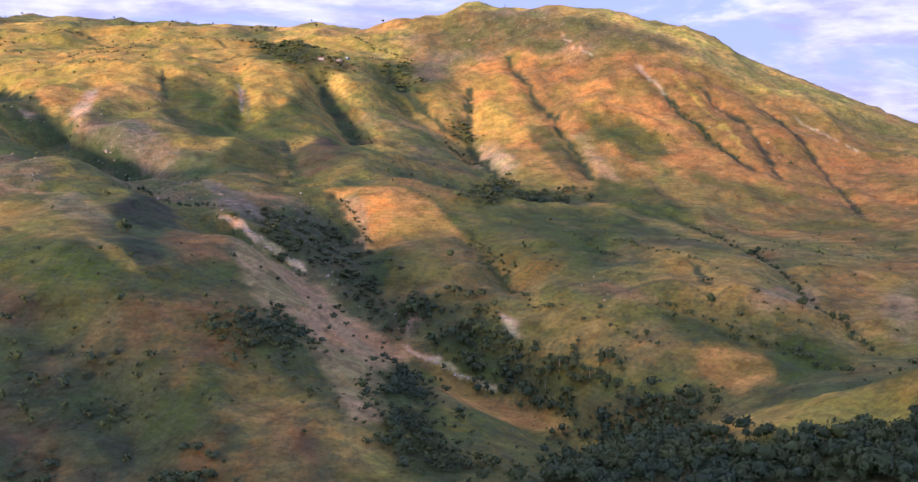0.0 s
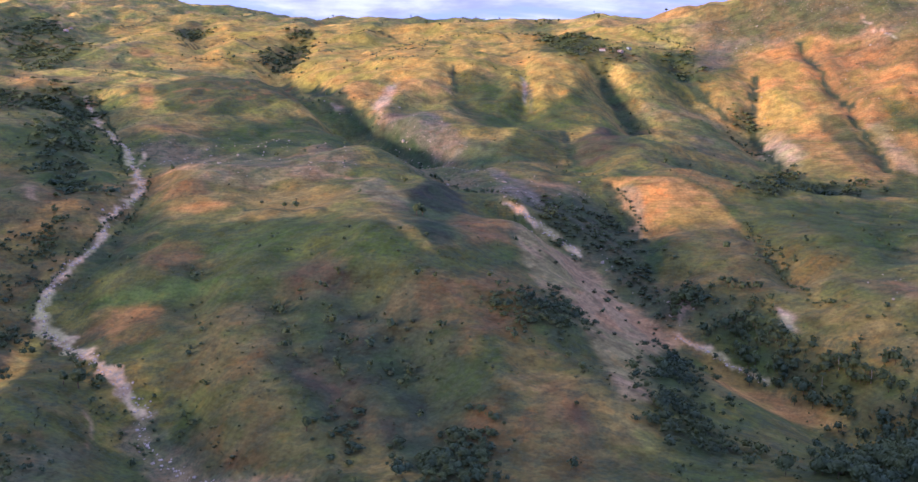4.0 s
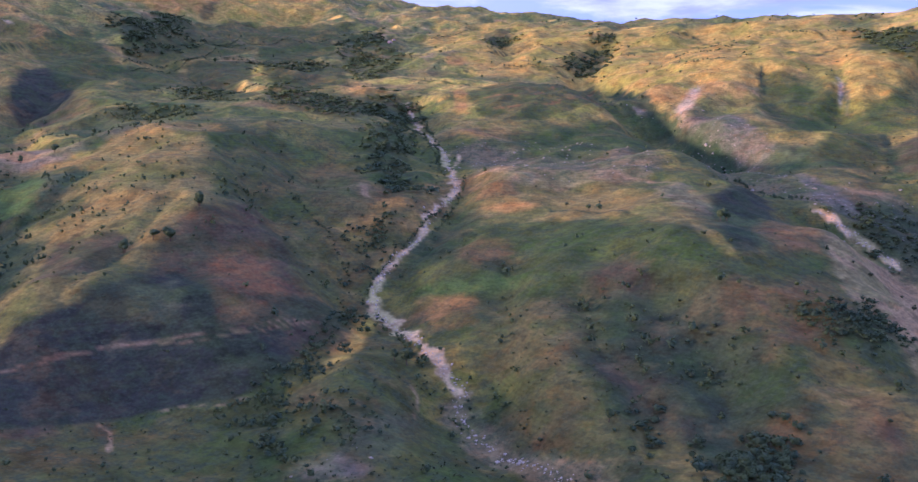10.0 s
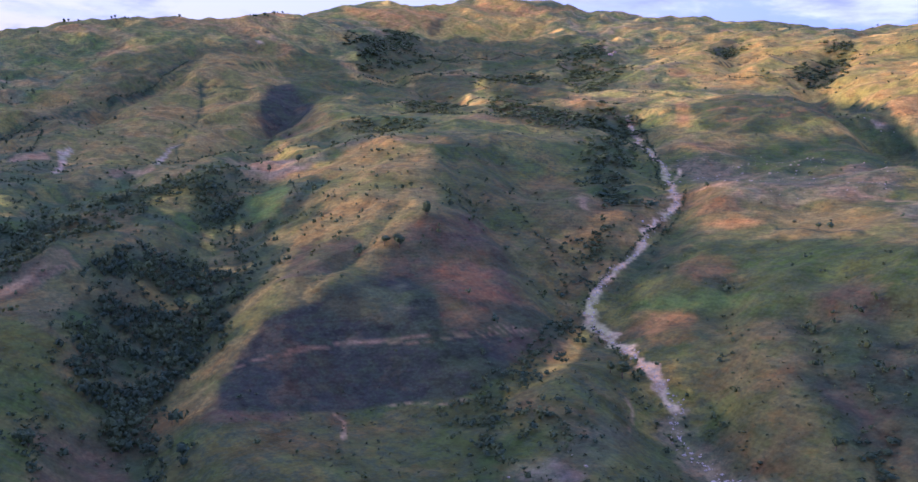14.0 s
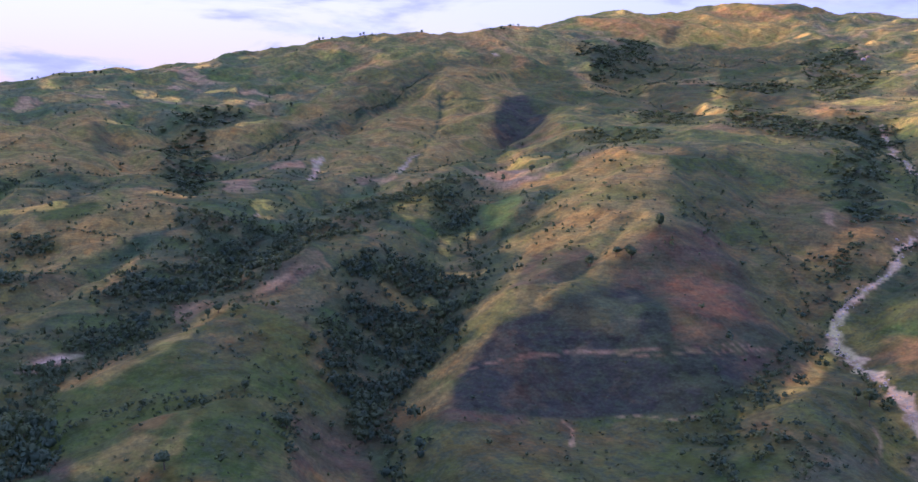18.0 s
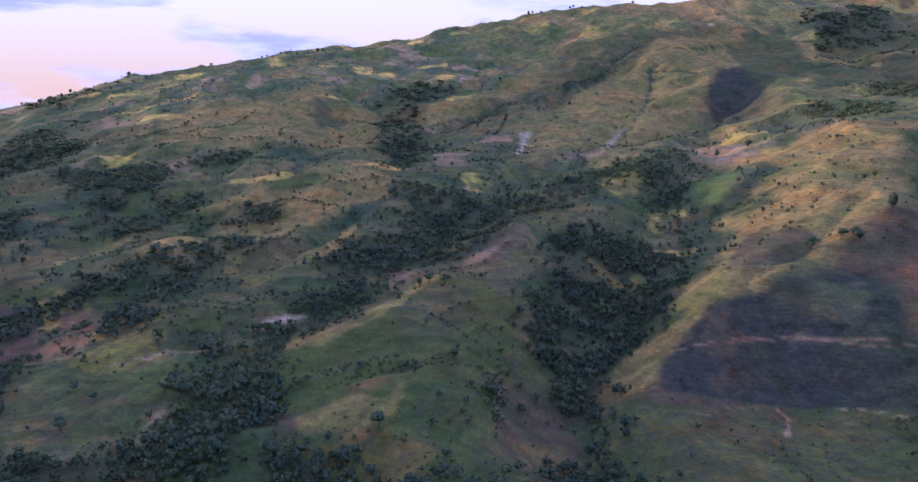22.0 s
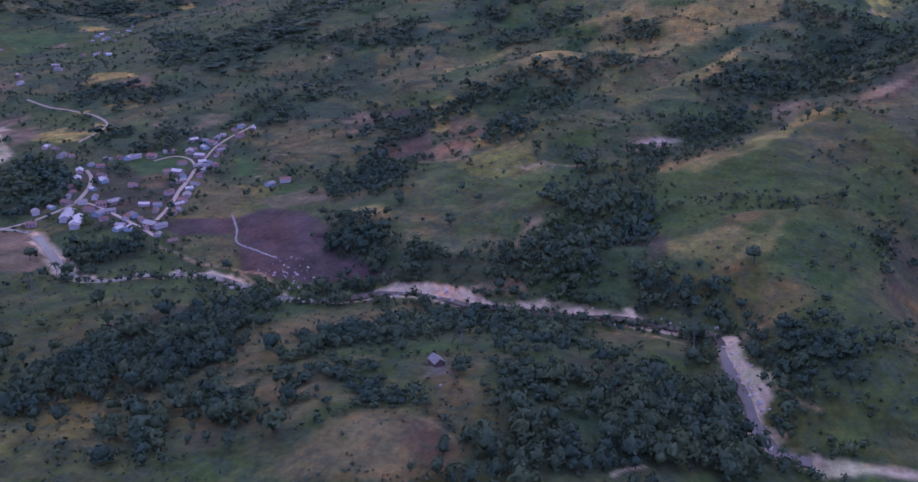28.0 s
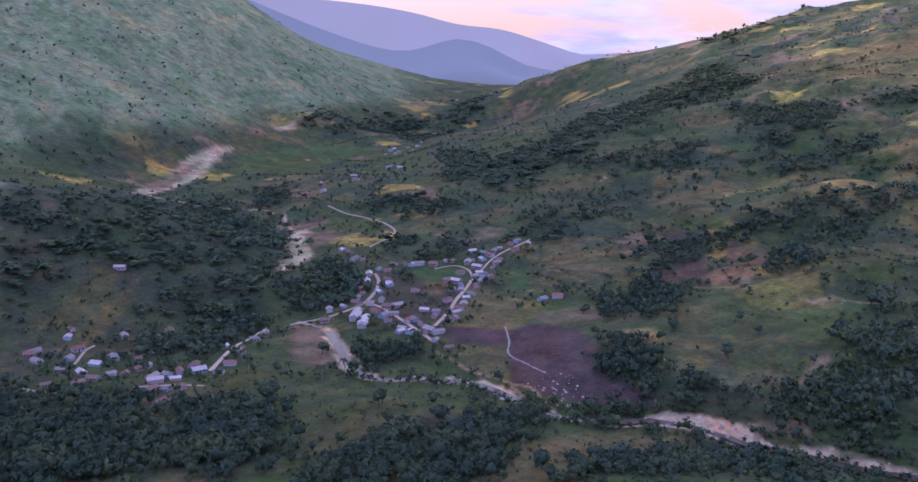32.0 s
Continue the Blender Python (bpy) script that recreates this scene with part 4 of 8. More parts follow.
cover("slip", [(-580, -251), (-596, -205), (-551, -183), (-546, -221)], 8)
cover("bare", [(-517, -172), (-522, -144), (-508, -142), (-507, -163)], 3)
cover("soil2", [(-514, -171), (-518, -147), (-511, -143), (-509, -160)], 2)
cover("gravel", [(-514, -237), (-510, -199), (-501, -177), (-493, -179), (-496, -204), (-502, -234)], 2)
cover("gravel", [(-511, -178), (-514, -168), (-509, -173)], 1.5)
cover("gravel", [(-344, -14), (-346, 7), (-339, 37), (-335, 35), (-337, 16), (-332, -6)], 2)
cover("gravel", [(-437, -29), (-427, -25), (-404, -25), (-410, -30)], 1.5)
cover("gravel", [(-599, -533), (-598, -522), (-562, -480), (-532, -451), (-509, -445), (-517, -461), (-555, -481), (-576, -503)], 2)
band("gravel", [(-291, -95), (-301, -83)], 2)
band("bare", [(-408, -31), (-400, -21), (-394, -14)], 1.5)
band("bare", [(-313, -177), (-331, -177), (-339, -173)], 1.2)
band("bare", [(-473, -87), (-464, -68), (-449, -53)], 1)
band("bare", [(-506, -295), (-531, -319), (-533, -336), (-543, -370), (-578, -416)], 2.2)
band("bare", [(-740, -398), (-743, -377), (-740, -366)], 1.5)
band("gravel", [(-1081, -426), (-1134, -444), (-1154, -442)], 2)
band("olive2", [(-976, -340), (-1091, -308), (-1191, -219), (-1206, -115)], 3)
cover("gravel", [(-999, -832), (-954, -772), (-853, -714), (-807, -674), (-752, -659)], 2)
# far valley
cover("gravel", [(-1063, -1185), (-1300, -1297), (-1506, -1350), (-1528, -1347), (-1294, -1237), (-1102, -1171)])
cover("soil2", [(-1120, -1216), (-1287, -1286), (-1357, -1288), (-1293, -1264), (-1130, -1186)])
cover("gravel", [(-722, -665), (-951, -805), (-993, -808), (-936, -761), (-822, -701), (-799, -670), (-712, -652)], 3)
cover("gravel", [(-1766, -1415), (-1852, -1415), (-1787, -1374), (-1719, -1377)], 10)
band("gravel", [(-1082, -1181), (-1076, -1066), (-1084, -950), (-1067, -896), (-985, -829)], 4)
cover("soil2", [(-952, -792), (-952, -744), (-887, -694), (-831, -689)], 3)
cover("bright", [(-1515, -1328), (-1768, -1260), (-1776, -1143), (-1562, -1130), (-1345, -1169)], 12)
cover("green", [(-1103, -859), (-990, -681), (-924, -660), (-998, -773)], 6)
cover("green", [(-409, -450), (-457, -413), (-492, -369), (-414, -372), (-360, -384), (-335, -400)], 6)
cover("olive2", [(-431, -373), (-470, -354), (-463, -324), (-401, -308), (-387, -339)])
cover("olive2", [(-390, -377), (-409, -369), (-393, -360), (-377, -365)], 4)
cover("green", [(-382, -528), (-401, -514), (-390, -490), (-361, -482), (-352, -497)], 3)
cover("olive2", [(-447, -679), (-498, -701), (-591, -729), (-586, -714), (-482, -672), (-433, -644)], 6)
cover("olive2", [(-520, -690), (-588, -712), (-591, -705), (-517, -674)])
cover("dark_olive", [(-589, -897), (-979, -1191), (-1014, -1047), (-965, -853), (-771, -695), (-677, -662), (-550, -672), (-405, -619), (-359, -624)], 14)
cover("dark", [(-627, -762), (-727, -751), (-795, -727), (-677, -662), (-599, -695)], 20)
cover("dark", [(-1102, -1442), (-1341, -1404), (-1406, -1343), (-1190, -1309), (-1024, -1330)], 40)
# woods
wood([(-468, 2322), (-326, 2250), (-264, 1997), (-381, 1951)], 14, 0.8)
wood([(-2046, 260), (-2229, 392), (-2191, 500), (-1969, 336)], 15, 1)
wood([(-358, -622), (-369, -579), (-398, -536), (-337, -483), (-332, -448), (-304, -464), (-259, -501)], 8.5, 1)
wood([(-348, -480), (-395, -449), (-367, -419), (-335, -400), (-325, -442)], 8.5, 1)
wood([(-494, -633), (-604, -672), (-657, -647), (-602, -587), (-496, -547), (-471, -581)], 10, 1)
wood([(-1070, -1061), (-1050, -925), (-816, -718), (-689, -650), (-705, -711)], 11, 1)
wood([(-1255, -745), (-1337, -663), (-1282, -548), (-1186, -567), (-1149, -639)], 14, 0.8)
wood([(-1471, 2222), (-1449, 2332), (-1370, 2234), (-1352, 2066)], 11, 0.7)
wood([(-472, 2253), (-288, 1949), (-186, 1877), (-222, 1803), (-312, 1813)], 12, 0.7)
wood([(-1229, -674), (-1806, -671), (-2131, -494), (-2113, -387), (-1570, -444), (-1198, -529), (-1101, -576)], 15, 0.8)
wood([(-2261, -1455), (-2436, -1283), (-2896, -1285), (-2458, -1182), (-1875, -1107)], 18, 0.8)
# hedges and lone trees
hedge([(-951, 2217), (-906, 2357)], 0.8)
hedge([(-729, 2000), (-671, 1995)], 0.8)
hedge([(-1135, 1789), (-1019, 1802), (-1033, 1944)], 0.8)
hedge([(-1736, 2314), (-1722, 2487)], 0.8)
hedge([(-1203, 2013), (-1155, 2146)], 0.7)
hedge([(-1025, 2159), (-967, 2215)], 0.8)
hedge([(-701, 2226), (-617, 2248), (-523, 2223)], 0.7)
hedge([(-2076, 717), (-2150, 841), (-2269, 1012)], 1)
hedge([(-1754, 325), (-1906, 464), (-1969, 564)], 0.9)
hedge([(-1637, -164), (-1540, -20)], 0.9)
hedge([(-1748, -323), (-1710, -197), (-1810, -116)], 0.9)
hedge([(-845, 51), (-838, 106), (-845, 143)], 0.6)
hedge([(-622, -13), (-603, 34), (-610, 86)], 0.6)
hedge([(-952, 486), (-919, 522), (-927, 561)], 0.7)
hedge([(-821, -161), (-806, -100), (-809, -49)], 0.7)
hedge([(-938, -110), (-1009, -48), (-1118, -1)], 0.8)
hedge([(-677, -157), (-713, -103), (-728, -45)], 0.7)
hedge([(-616, -46), (-611, -5), (-608, 40)], 0.6)
hedge([(-1247, -541), (-1218, -451), (-1353, -384)], 0.9)
hedge([(-1141, -200), (-1190, -98), (-1150, -25)], 0.8)
hedge([(-967, -450), (-993, -393), (-928, -316)], 0.8)
hedge([(-780, 1930), (-632, 1873)], 0.8)
hedge([(31, 1008), (66, 870)], 0.7)
hedge([(135, 698), (160, 645)], 0.7)
hedge([(-208, 2194), (-67, 2068)], 1)
hedge([(9, 1688), (67, 1558)], 0.9)
hedge([(-358, 1097), (-246, 983)], 0.8)
hedge([(-122, 1111), (-77, 1007)], 0.8)
hedge([(-624, 816), (-593, 709), (-566, 618), (-544, 574)], 0.7)
hedge([(-689, 960), (-626, 854), (-579, 731)], 0.5)
hedge([(-525, 567), (-436, 503), (-378, 455), (-335, 435)], 0.5)
hedge([(-1064, 1285), (-830, 1074), (-734, 963)], 0.8)
hedge([(-1406, 1125), (-1557, 1386), (-1534, 1531)], 0.9)
hedge([(-1385, 863), (-1367, 934), (-1165, 875)], 0.8)
hedge([(-1137, 516), (-1064, 493), (-1025, 432)], 1)
hedge([(-466, 370), (-471, 392), (-508, 498)], 0.6)
hedge([(-1646, 1184), (-1261, 1077), (-1125, 1063), (-1124, 1247)], 1)
hedge([(-1370, 894), (-1166, 913)], 0.9)
hedge([(-1086, 1375), (-931, 1204), (-781, 1028)], 0.7)
hedge([(-784, 719), (-699, 680), (-594, 611)], 0.5)
hedge([(-1155, 547), (-991, 450), (-890, 411)], 0.8)
hedge([(-700, 102), (-691, 124), (-776, 195)], 0.6)
hedge([(-607, -19), (-599, 16), (-625, 68)], 0.5)
hedge([(-612, 90), (-522, 71)], 0.6)
hedge([(-1487, 564), (-1401, 681), (-1301, 748)], 1)
hedge([(-1368, 889), (-1166, 895)], 0.9)
hedge([(-759, -72), (-763, -14)], 0.6)
hedge([(-2151, 1543), (-2135, 1858)], 1)
hedge([(-379, -244), (-334, -206), (-313, -177)], 0.6)
hedge([(-313, -177), (-291, -155), (-278, -144)], 0.4)
hedge([(-308, -178), (-304, -199), (-289, -216)], 0.5)
hedge([(-514, -298), (-509, -266), (-512, -237)], 0.7)
hedge([(-497, -176), (-492, -141), (-488, -100), (-474, -58), (-453, -34)], 0.8)
hedge([(-471, -153), (-417, -107), (-437, -76)], 0.6)
hedge([(-597, -73), (-627, -27), (-620, 24)], 0.5)
hedge([(-398, -21), (-380, 3), (-371, 45)], 0.7)
hedge([(-480, -480), (-504, -433), (-511, -394)], 0.8)
hedge([(-960, -469), (-1031, -451), (-1077, -392)], 0.9)
hedge([(-1180, -401), (-1200, -327), (-1278, -243)], 0.9)
hedge([(-690, -315), (-753, -280), (-739, -237)], 0.7)
hedge([(-1212, -70), (-1189, 16), (-1117, 65)], 0.8)
hedge([(-942, -209), (-931, -137), (-992, -89)], 0.8)
hedge([(-523, -397), (-516, -351), (-508, -323)], 0.6)
hedge([(-559, -562), (-597, -542), (-629, -522)], 0.7)
hedge([(-561, -280), (-526, -225), (-524, -171), (-517, -136)], 0.9)
hedge([(-1629, -1172), (-1619, -1027), (-1848, -1006)], 0.8)
hedge([(-1183, -1046), (-1130, -897), (-1096, -776)], 0.7)
hedge([(-789, -419), (-748, -350), (-743, -316)], 0.8)
# middle hill, plot by plot
cover("olive", [(-1039, 1479), (-894, 1771), (-696, 1464), (-795, 1258), (-885, 1287)], 6)
band("rust", [(-935, 1383), (-839, 1414), (-863, 1706)], 7)
band("rust", [(-870, 1321), (-788, 1367), (-740, 1482)], 6)
band("dark", [(-904, 1355), (-808, 1380), (-832, 1661)], 6)
cover("slip", [(-788, 1076), (-739, 1166), (-589, 1233), (-434, 1040), (-425, 961), (-536, 913), (-669, 958)], 8)
cover("green", [(-762, 1185), (-708, 1303), (-644, 1401), (-550, 1109), (-653, 1089)], 8)
band("bare", [(-648, 927), (-538, 918), (-479, 960), (-425, 961), (-364, 939)], 7)
cover("hay", [(-577, 820), (-526, 866), (-466, 933), (-380, 871), (-327, 805), (-368, 781), (-458, 772), (-529, 757)], 7)
cover("amber", [(-564, 811), (-524, 837), (-499, 833), (-518, 800)], 4)
cover("burnt", [(-320, 885), (-324, 947), (-344, 1091), (-280, 949), (-245, 861), (-273, 871), (-297, 886)], 3)
cover("rust", [(-255, 831), (-234, 938), (-180, 770), (-204, 750)], 4)
cover("hay", [(-313, 795), (-258, 715), (-228, 684), (-240, 679), (-271, 706)], 3)
cover("dark", [(-266, 754), (-257, 816), (-216, 718), (-227, 685)], 4)
cover("green", [(-545, 748), (-439, 764), (-285, 698), (-233, 673), (-172, 747), (-165, 698), (-222, 625), (-315, 664), (-432, 679)], 8)
cover("rust", [(-521, 696), (-468, 718), (-441, 690), (-464, 648), (-492, 652)], 5)
band("dark", [(-488, 826), (-427, 808), (-373, 793)], 6)
band("dark", [(-540, 729), (-488, 739), (-446, 751)], 5)
cover("bright", [(-512, 598), (-479, 630), (-403, 641), (-410, 622), (-453, 601), (-483, 599)], 6)
cover("rust", [(-485, 563), (-479, 593), (-430, 595), (-391, 547), (-419, 535)], 5)
cover("olive2", [(-412, 578), (-359, 595), (-307, 577), (-280, 523), (-323, 511), (-374, 527)], 10)
cover("dark", [(-293, 592), (-258, 604), (-210, 578), (-174, 535), (-178, 510), (-210, 507), (-254, 527)], 10)
cover("dark", [(-200, 502), (-167, 512), (-136, 458), (-123, 380), (-145, 373), (-176, 437)], 9)
cover("umber", [(-271, 509), (-244, 506), (-205, 473), (-177, 451), (-175, 435), (-213, 463), (-251, 482)], 6)
cover("olive2", [(-372, 507), (-316, 516), (-255, 481), (-205, 417), (-211, 397), (-276, 445), (-346, 483)], 9)
cover("rust", [(-311, 450), (-292, 450), (-248, 418), (-252, 409)], 7)
cover("hay", [(-220, 451), (-200, 460), (-138, 389), (-152, 373), (-194, 417)], 6)
cover("rust", [(-215, 605), (-174, 673), (-143, 664), (-132, 591), (-151, 540), (-195, 560)], 10)
cover("umber", [(-347, 636), (-311, 653), (-266, 625), (-278, 603), (-320, 615)], 8)
cover("hay", [(-146, 549), (-111, 552), (-83, 543), (-83, 483), (-121, 496)], 8)
cover("green", [(-146, 533), (-134, 551), (-120, 505), (-133, 498)], 5)
cover("rust", [(-146, 468), (-125, 483), (-106, 434), (-112, 407)], 6)
cover("olive2", [(-109, 460), (-81, 471), (-51, 441), (-59, 411), (-88, 395)], 7)
wood([(-144, 615), (-125, 688), (-97, 684), (-91, 618), (-117, 599), (-136, 600)], 5.5, 0.5)
wood([(-158, 448), (-136, 458), (-110, 425), (-106, 387), (-134, 376)], 7, 0.6)
wood([(-224, 459), (-207, 457), (-189, 433), (-198, 427)], 6, 0.45)
cover("olive2", [(-858, 799), (-863, 879), (-813, 881), (-701, 782), (-675, 720), (-719, 693)], 4)
cover("bare", [(-759, 815), (-719, 784), (-694, 752), (-710, 759)], 2)
wood([(-651, 762), (-642, 794), (-600, 677), (-577, 613), (-594, 600), (-629, 676)], 6, 0.6)
cover("dark", [(-1572, 2366), (-1532, 2475), (-1410, 2246), (-1420, 2146)], 4)
wood([(-1048, 1922), (-1137, 2301), (-1103, 2325), (-1008, 2098), (-908, 1799), (-1003, 1867)], 11, 0.8)
band("olive", [(-1732, 2310), (-1718, 2554), (-1369, 2412)], 8)
band("dark", [(-1355, 1895), (-1307, 2103), (-1068, 1991)], 7)
band("olive", [(-1223, 1727), (-1111, 1780), (-979, 1793)], 8)
band("olive", [(-972, 2028), (-894, 2144), (-785, 2280)], 8)
band("dark", [(-1021, 2244), (-893, 2350), (-675, 2084)], 7)
band("olive", [(-499, 1801), (-416, 1904), (-300, 1833)], 8)
band("olive", [(-704, 2375), (-531, 2235), (-373, 1983)], 7)
cover("amber", [(-1317, 1797), (-1338, 1869), (-1281, 1843), (-1247, 1778), (-1272, 1755)], 4)
cover("scree", [(-591, 1473), (-597, 1560), (-614, 1644), (-600, 1639), (-560, 1477), (-562, 1427)], 4)
cover("scree", [(-678, 1490), (-637, 1489), (-633, 1465), (-659, 1473)], 3)
cover("rock", [(-567, 1424), (-497, 1465), (-376, 1327), (-374, 1261), (-467, 1319)], 6)
cover("straw", [(-714, 1642), (-649, 1733), (-552, 1777), (-501, 1746), (-525, 1688), (-576, 1631), (-606, 1554)], 6)
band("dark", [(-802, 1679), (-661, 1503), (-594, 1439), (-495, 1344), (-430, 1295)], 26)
cover("straw", [(-450, 1752), (-375, 1817), (-254, 1820), (-265, 1696), (-297, 1547), (-352, 1615)], 10)
cover("green", [(-519, 1707), (-433, 1686), (-347, 1553), (-387, 1437), (-469, 1544)], 7)
cover("rust", [(-358, 1666), (-346, 1665), (-324, 1577), (-333, 1578)], 4)
# mountain, ravines and eastern slopes
cover("olive2", [(-93, 2331), (137, 2232), (203, 2189), (332, 2124), (451, 2047), (554, 1943), (420, 1898), (313, 1992), (189, 2023), (89, 2075), (-44, 2129)], 14)
cover("rust", [(100, 2032), (306, 1946), (519, 1903), (634, 1804), (830, 1716), (844, 1609), (707, 1340), (629, 1494), (476, 1475), (426, 1668), (274, 1732), (166, 1754)], 14)
cover("amber", [(65, 2034), (135, 1984), (166, 1754), (145, 1644), (61, 1718)], 9)
cover("straw", [(62, 1820), (133, 1775), (151, 1650), (66, 1718)], 6)
cover("amber", [(221, 1842), (376, 1795), (430, 1639), (363, 1531), (279, 1690)], 10)
cover("green", [(268, 1690), (350, 1662), (390, 1520), (340, 1468), (272, 1577)], 7)
# shadow on the green lower face, put into the ground colour
cover("dark", [(160, 1693), (198, 1663), (234, 1461), (194, 1445), (165, 1628)], 5)
cover("bare", [(234, 1637), (257, 1610), (281, 1409), (253, 1431)], 5)
cover("hay", [(345, 1492), (390, 1405), (457, 1328), (437, 1218), (359, 1230), (332, 1393)], 6)
cover("olive2", [(401, 1446), (499, 1402), (600, 1316), (577, 1076), (510, 948), (485, 1143), (449, 1278), (393, 1348)], 10)
cover("green", [(249, 1437), (316, 1362), (345, 1208), (269, 1188), (209, 1298)], 9)
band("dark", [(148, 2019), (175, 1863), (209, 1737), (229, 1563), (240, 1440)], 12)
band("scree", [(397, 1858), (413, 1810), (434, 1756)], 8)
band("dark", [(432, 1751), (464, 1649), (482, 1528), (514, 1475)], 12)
# ravine lines, which only borrow the dark burnt colour
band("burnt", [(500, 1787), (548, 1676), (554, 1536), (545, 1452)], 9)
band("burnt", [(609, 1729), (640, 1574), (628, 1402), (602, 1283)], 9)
band("straw", [(460, 1810), (501, 1704), (515, 1540)], 9)
band("scree", [(271, 2062), (288, 1995), (317, 1936)], 5)
band("scree", [(661, 1688), (701, 1622), (727, 1561)], 5)
wood([(-116, 1972), (-82, 2052), (-36, 1869), (-49, 1820), (-88, 1897)], 11, 0.8)
wood([(20, 1757), (54, 1778), (59, 1706), (25, 1712)], 9, 0.7)
wood([(32, 1138), (101, 1453), (130, 1359), (204, 1349), (187, 1293), (55, 1086)], 10, 0.9)
# the fold's shadow again, painted as a dark patch
cover("dark", [(-248, 1795), (-221, 1809), (-154, 1714), (-128, 1572), (-186, 1688), (-230, 1743)], 5)
cover("umber", [(-237, 1358), (-183, 1492), (-151, 1381), (-156, 1267), (-208, 1284)], 6)
cover("green", [(-318, 1337), (-266, 1474), (-220, 1307), (-279, 1236)], 8)
cover("amber", [(-143, 1128), (-111, 1137), (-52, 1119), (-8, 1097), (26, 1004), (5, 975), (-41, 1013), (-71, 1029), (-81, 963), (-102, 1037), (-126, 1100)], 4)
cover("bare", [(-125, 1110), (-102, 1111), (-82, 1053), (-82, 977), (-102, 1039)], 3)
cover("olive2", [(-40, 1007), (31, 1001), (73, 860), (57, 807), (5, 821), (-42, 894)], 8)
wood([(-207, 969), (-183, 1043), (-132, 1061), (-98, 992), (-66, 905), (-27, 788), (-46, 769), (-86, 865), (-126, 917), (-166, 941)], 8, 0.4)
cover("dark_olive", [(-222, 977), (-186, 1060), (-133, 1072), (-100, 1012), (-66, 911), (-24, 792), (-16, 765), (-46, 763), (-85, 864), (-126, 915), (-165, 940)], 6)
cover("rock", [(-322, 1190), (-263, 1130), (-181, 995), (-193, 958), (-246, 1028)], 4)
band("gravel", [(-213, 951), (-184, 942), (-150, 918)], 6)
cover("bare", [(-184, 807), (-154, 843), (-123, 891), (-83, 834), (-35, 746), (-55, 647), (-41, 556), (-31, 518), (-51, 506), (-74, 592), (-90, 621), (-123, 666), (-149, 712)], 4)
cover("rust", [(-25, 746), (18, 713), (45, 675), (80, 637), (69, 610), (39, 650), (4, 697)], 4)
cover("scree", [(-33, 796), (-27, 801), (-23, 787), (-28, 767)], 2)
cover("scree", [(53, 775), (64, 757), (66, 731), (56, 742)], 2)
wood([(-27, 808), (5, 816), (37, 815), (42, 757), (69, 702), (100, 659), (135, 613), (169, 577), (154, 547), (130, 554), (117, 586), (81, 642), (46, 693), (14, 731), (-11, 764)], 7.5, 1)
wood([(-47, 615), (-33, 702), (-14, 672), (4, 564), (16, 481), (15, 458), (-9, 455), (-24, 510)], 5.5, 0.6)
wood([(115, 570), (145, 481), (159, 430), (189, 419), (230, 417), (196, 353), (46, 456), (86, 511)], 8, 1)
cover("rust", [(109, 800), (148, 783), (179, 716), (172, 706), (124, 758)], 4)
cover("amber", [(190, 638), (232, 647), (228, 591), (204, 576), (175, 613)], 6)
cover("bare", [(249, 702), (316, 764), (311, 725), (252, 669)], 4)
cover("bare", [(373, 753), (418, 774), (336, 616), (328, 641)], 6)
cover("green", [(83, 1086), (186, 1156), (254, 1119), (154, 954), (92, 949)], 8)
cover("hay", [(200, 880), (278, 850), (298, 769), (243, 699), (184, 758)], 8)
cover("hay", [(77, 794), (105, 763), (141, 692), (128, 669), (86, 727)], 7)
cover("green", [(173, 711), (227, 675), (241, 626), (182, 641)], 7)
cover("green", [(252, 656), (285, 622), (257, 567), (231, 578)], 7)
hedge([(31, 975), (57, 880), (77, 794), (90, 765)], 0.6)
hedge([(332, 1189), (342, 1050), (311, 848), (305, 711)], 0.7)
hedge([(305, 711), (306, 650), (308, 618)], 0.8)
hedge([(187, 713), (223, 676), (251, 630), (270, 587)], 0.6)
hedge([(141, 947), (164, 901), (173, 860)], 0.5)
hedge([(180, 926), (210, 846), (241, 801)], 0.5)
hedge([(243, 699), (258, 674), (276, 650)], 0.5)
hedge([(-690, 1730), (-630, 1746), (-557, 1791)], 0.7)
hedge([(-391, 1977), (-357, 2235), (-245, 2012)], 0.8)
hedge([(-238, 1950), (-166, 1979), (-97, 2096)], 0.6)
band("dark", [(-521, 1716), (-482, 1616)], 8)
band("scree", [(-370, 1703), (-343, 1594)], 5)
# burnt hill and the stream head
cover("hay", [(-1163, 564), (-1079, 648), (-1106, 708), (-1070, 791), (-1004, 817), (-950, 715), (-832, 590), (-777, 505), (-736, 416), (-706, 345), (-720, 305), (-746, 325), (-833, 421), (-915, 538), (-981, 610)], 4)
cover("olive", [(-952, 510), (-919, 540), (-878, 512), (-899, 469), (-943, 480)], 5)
cover("umber", [(-831, 442), (-779, 475), (-730, 464), (-701, 393), (-719, 347)], 4)
cover("umber", [(-736, 521), (-734, 604), (-671, 588), (-585, 527), (-532, 503), (-544, 402), (-608, 444), (-673, 434), (-708, 468)], 7)
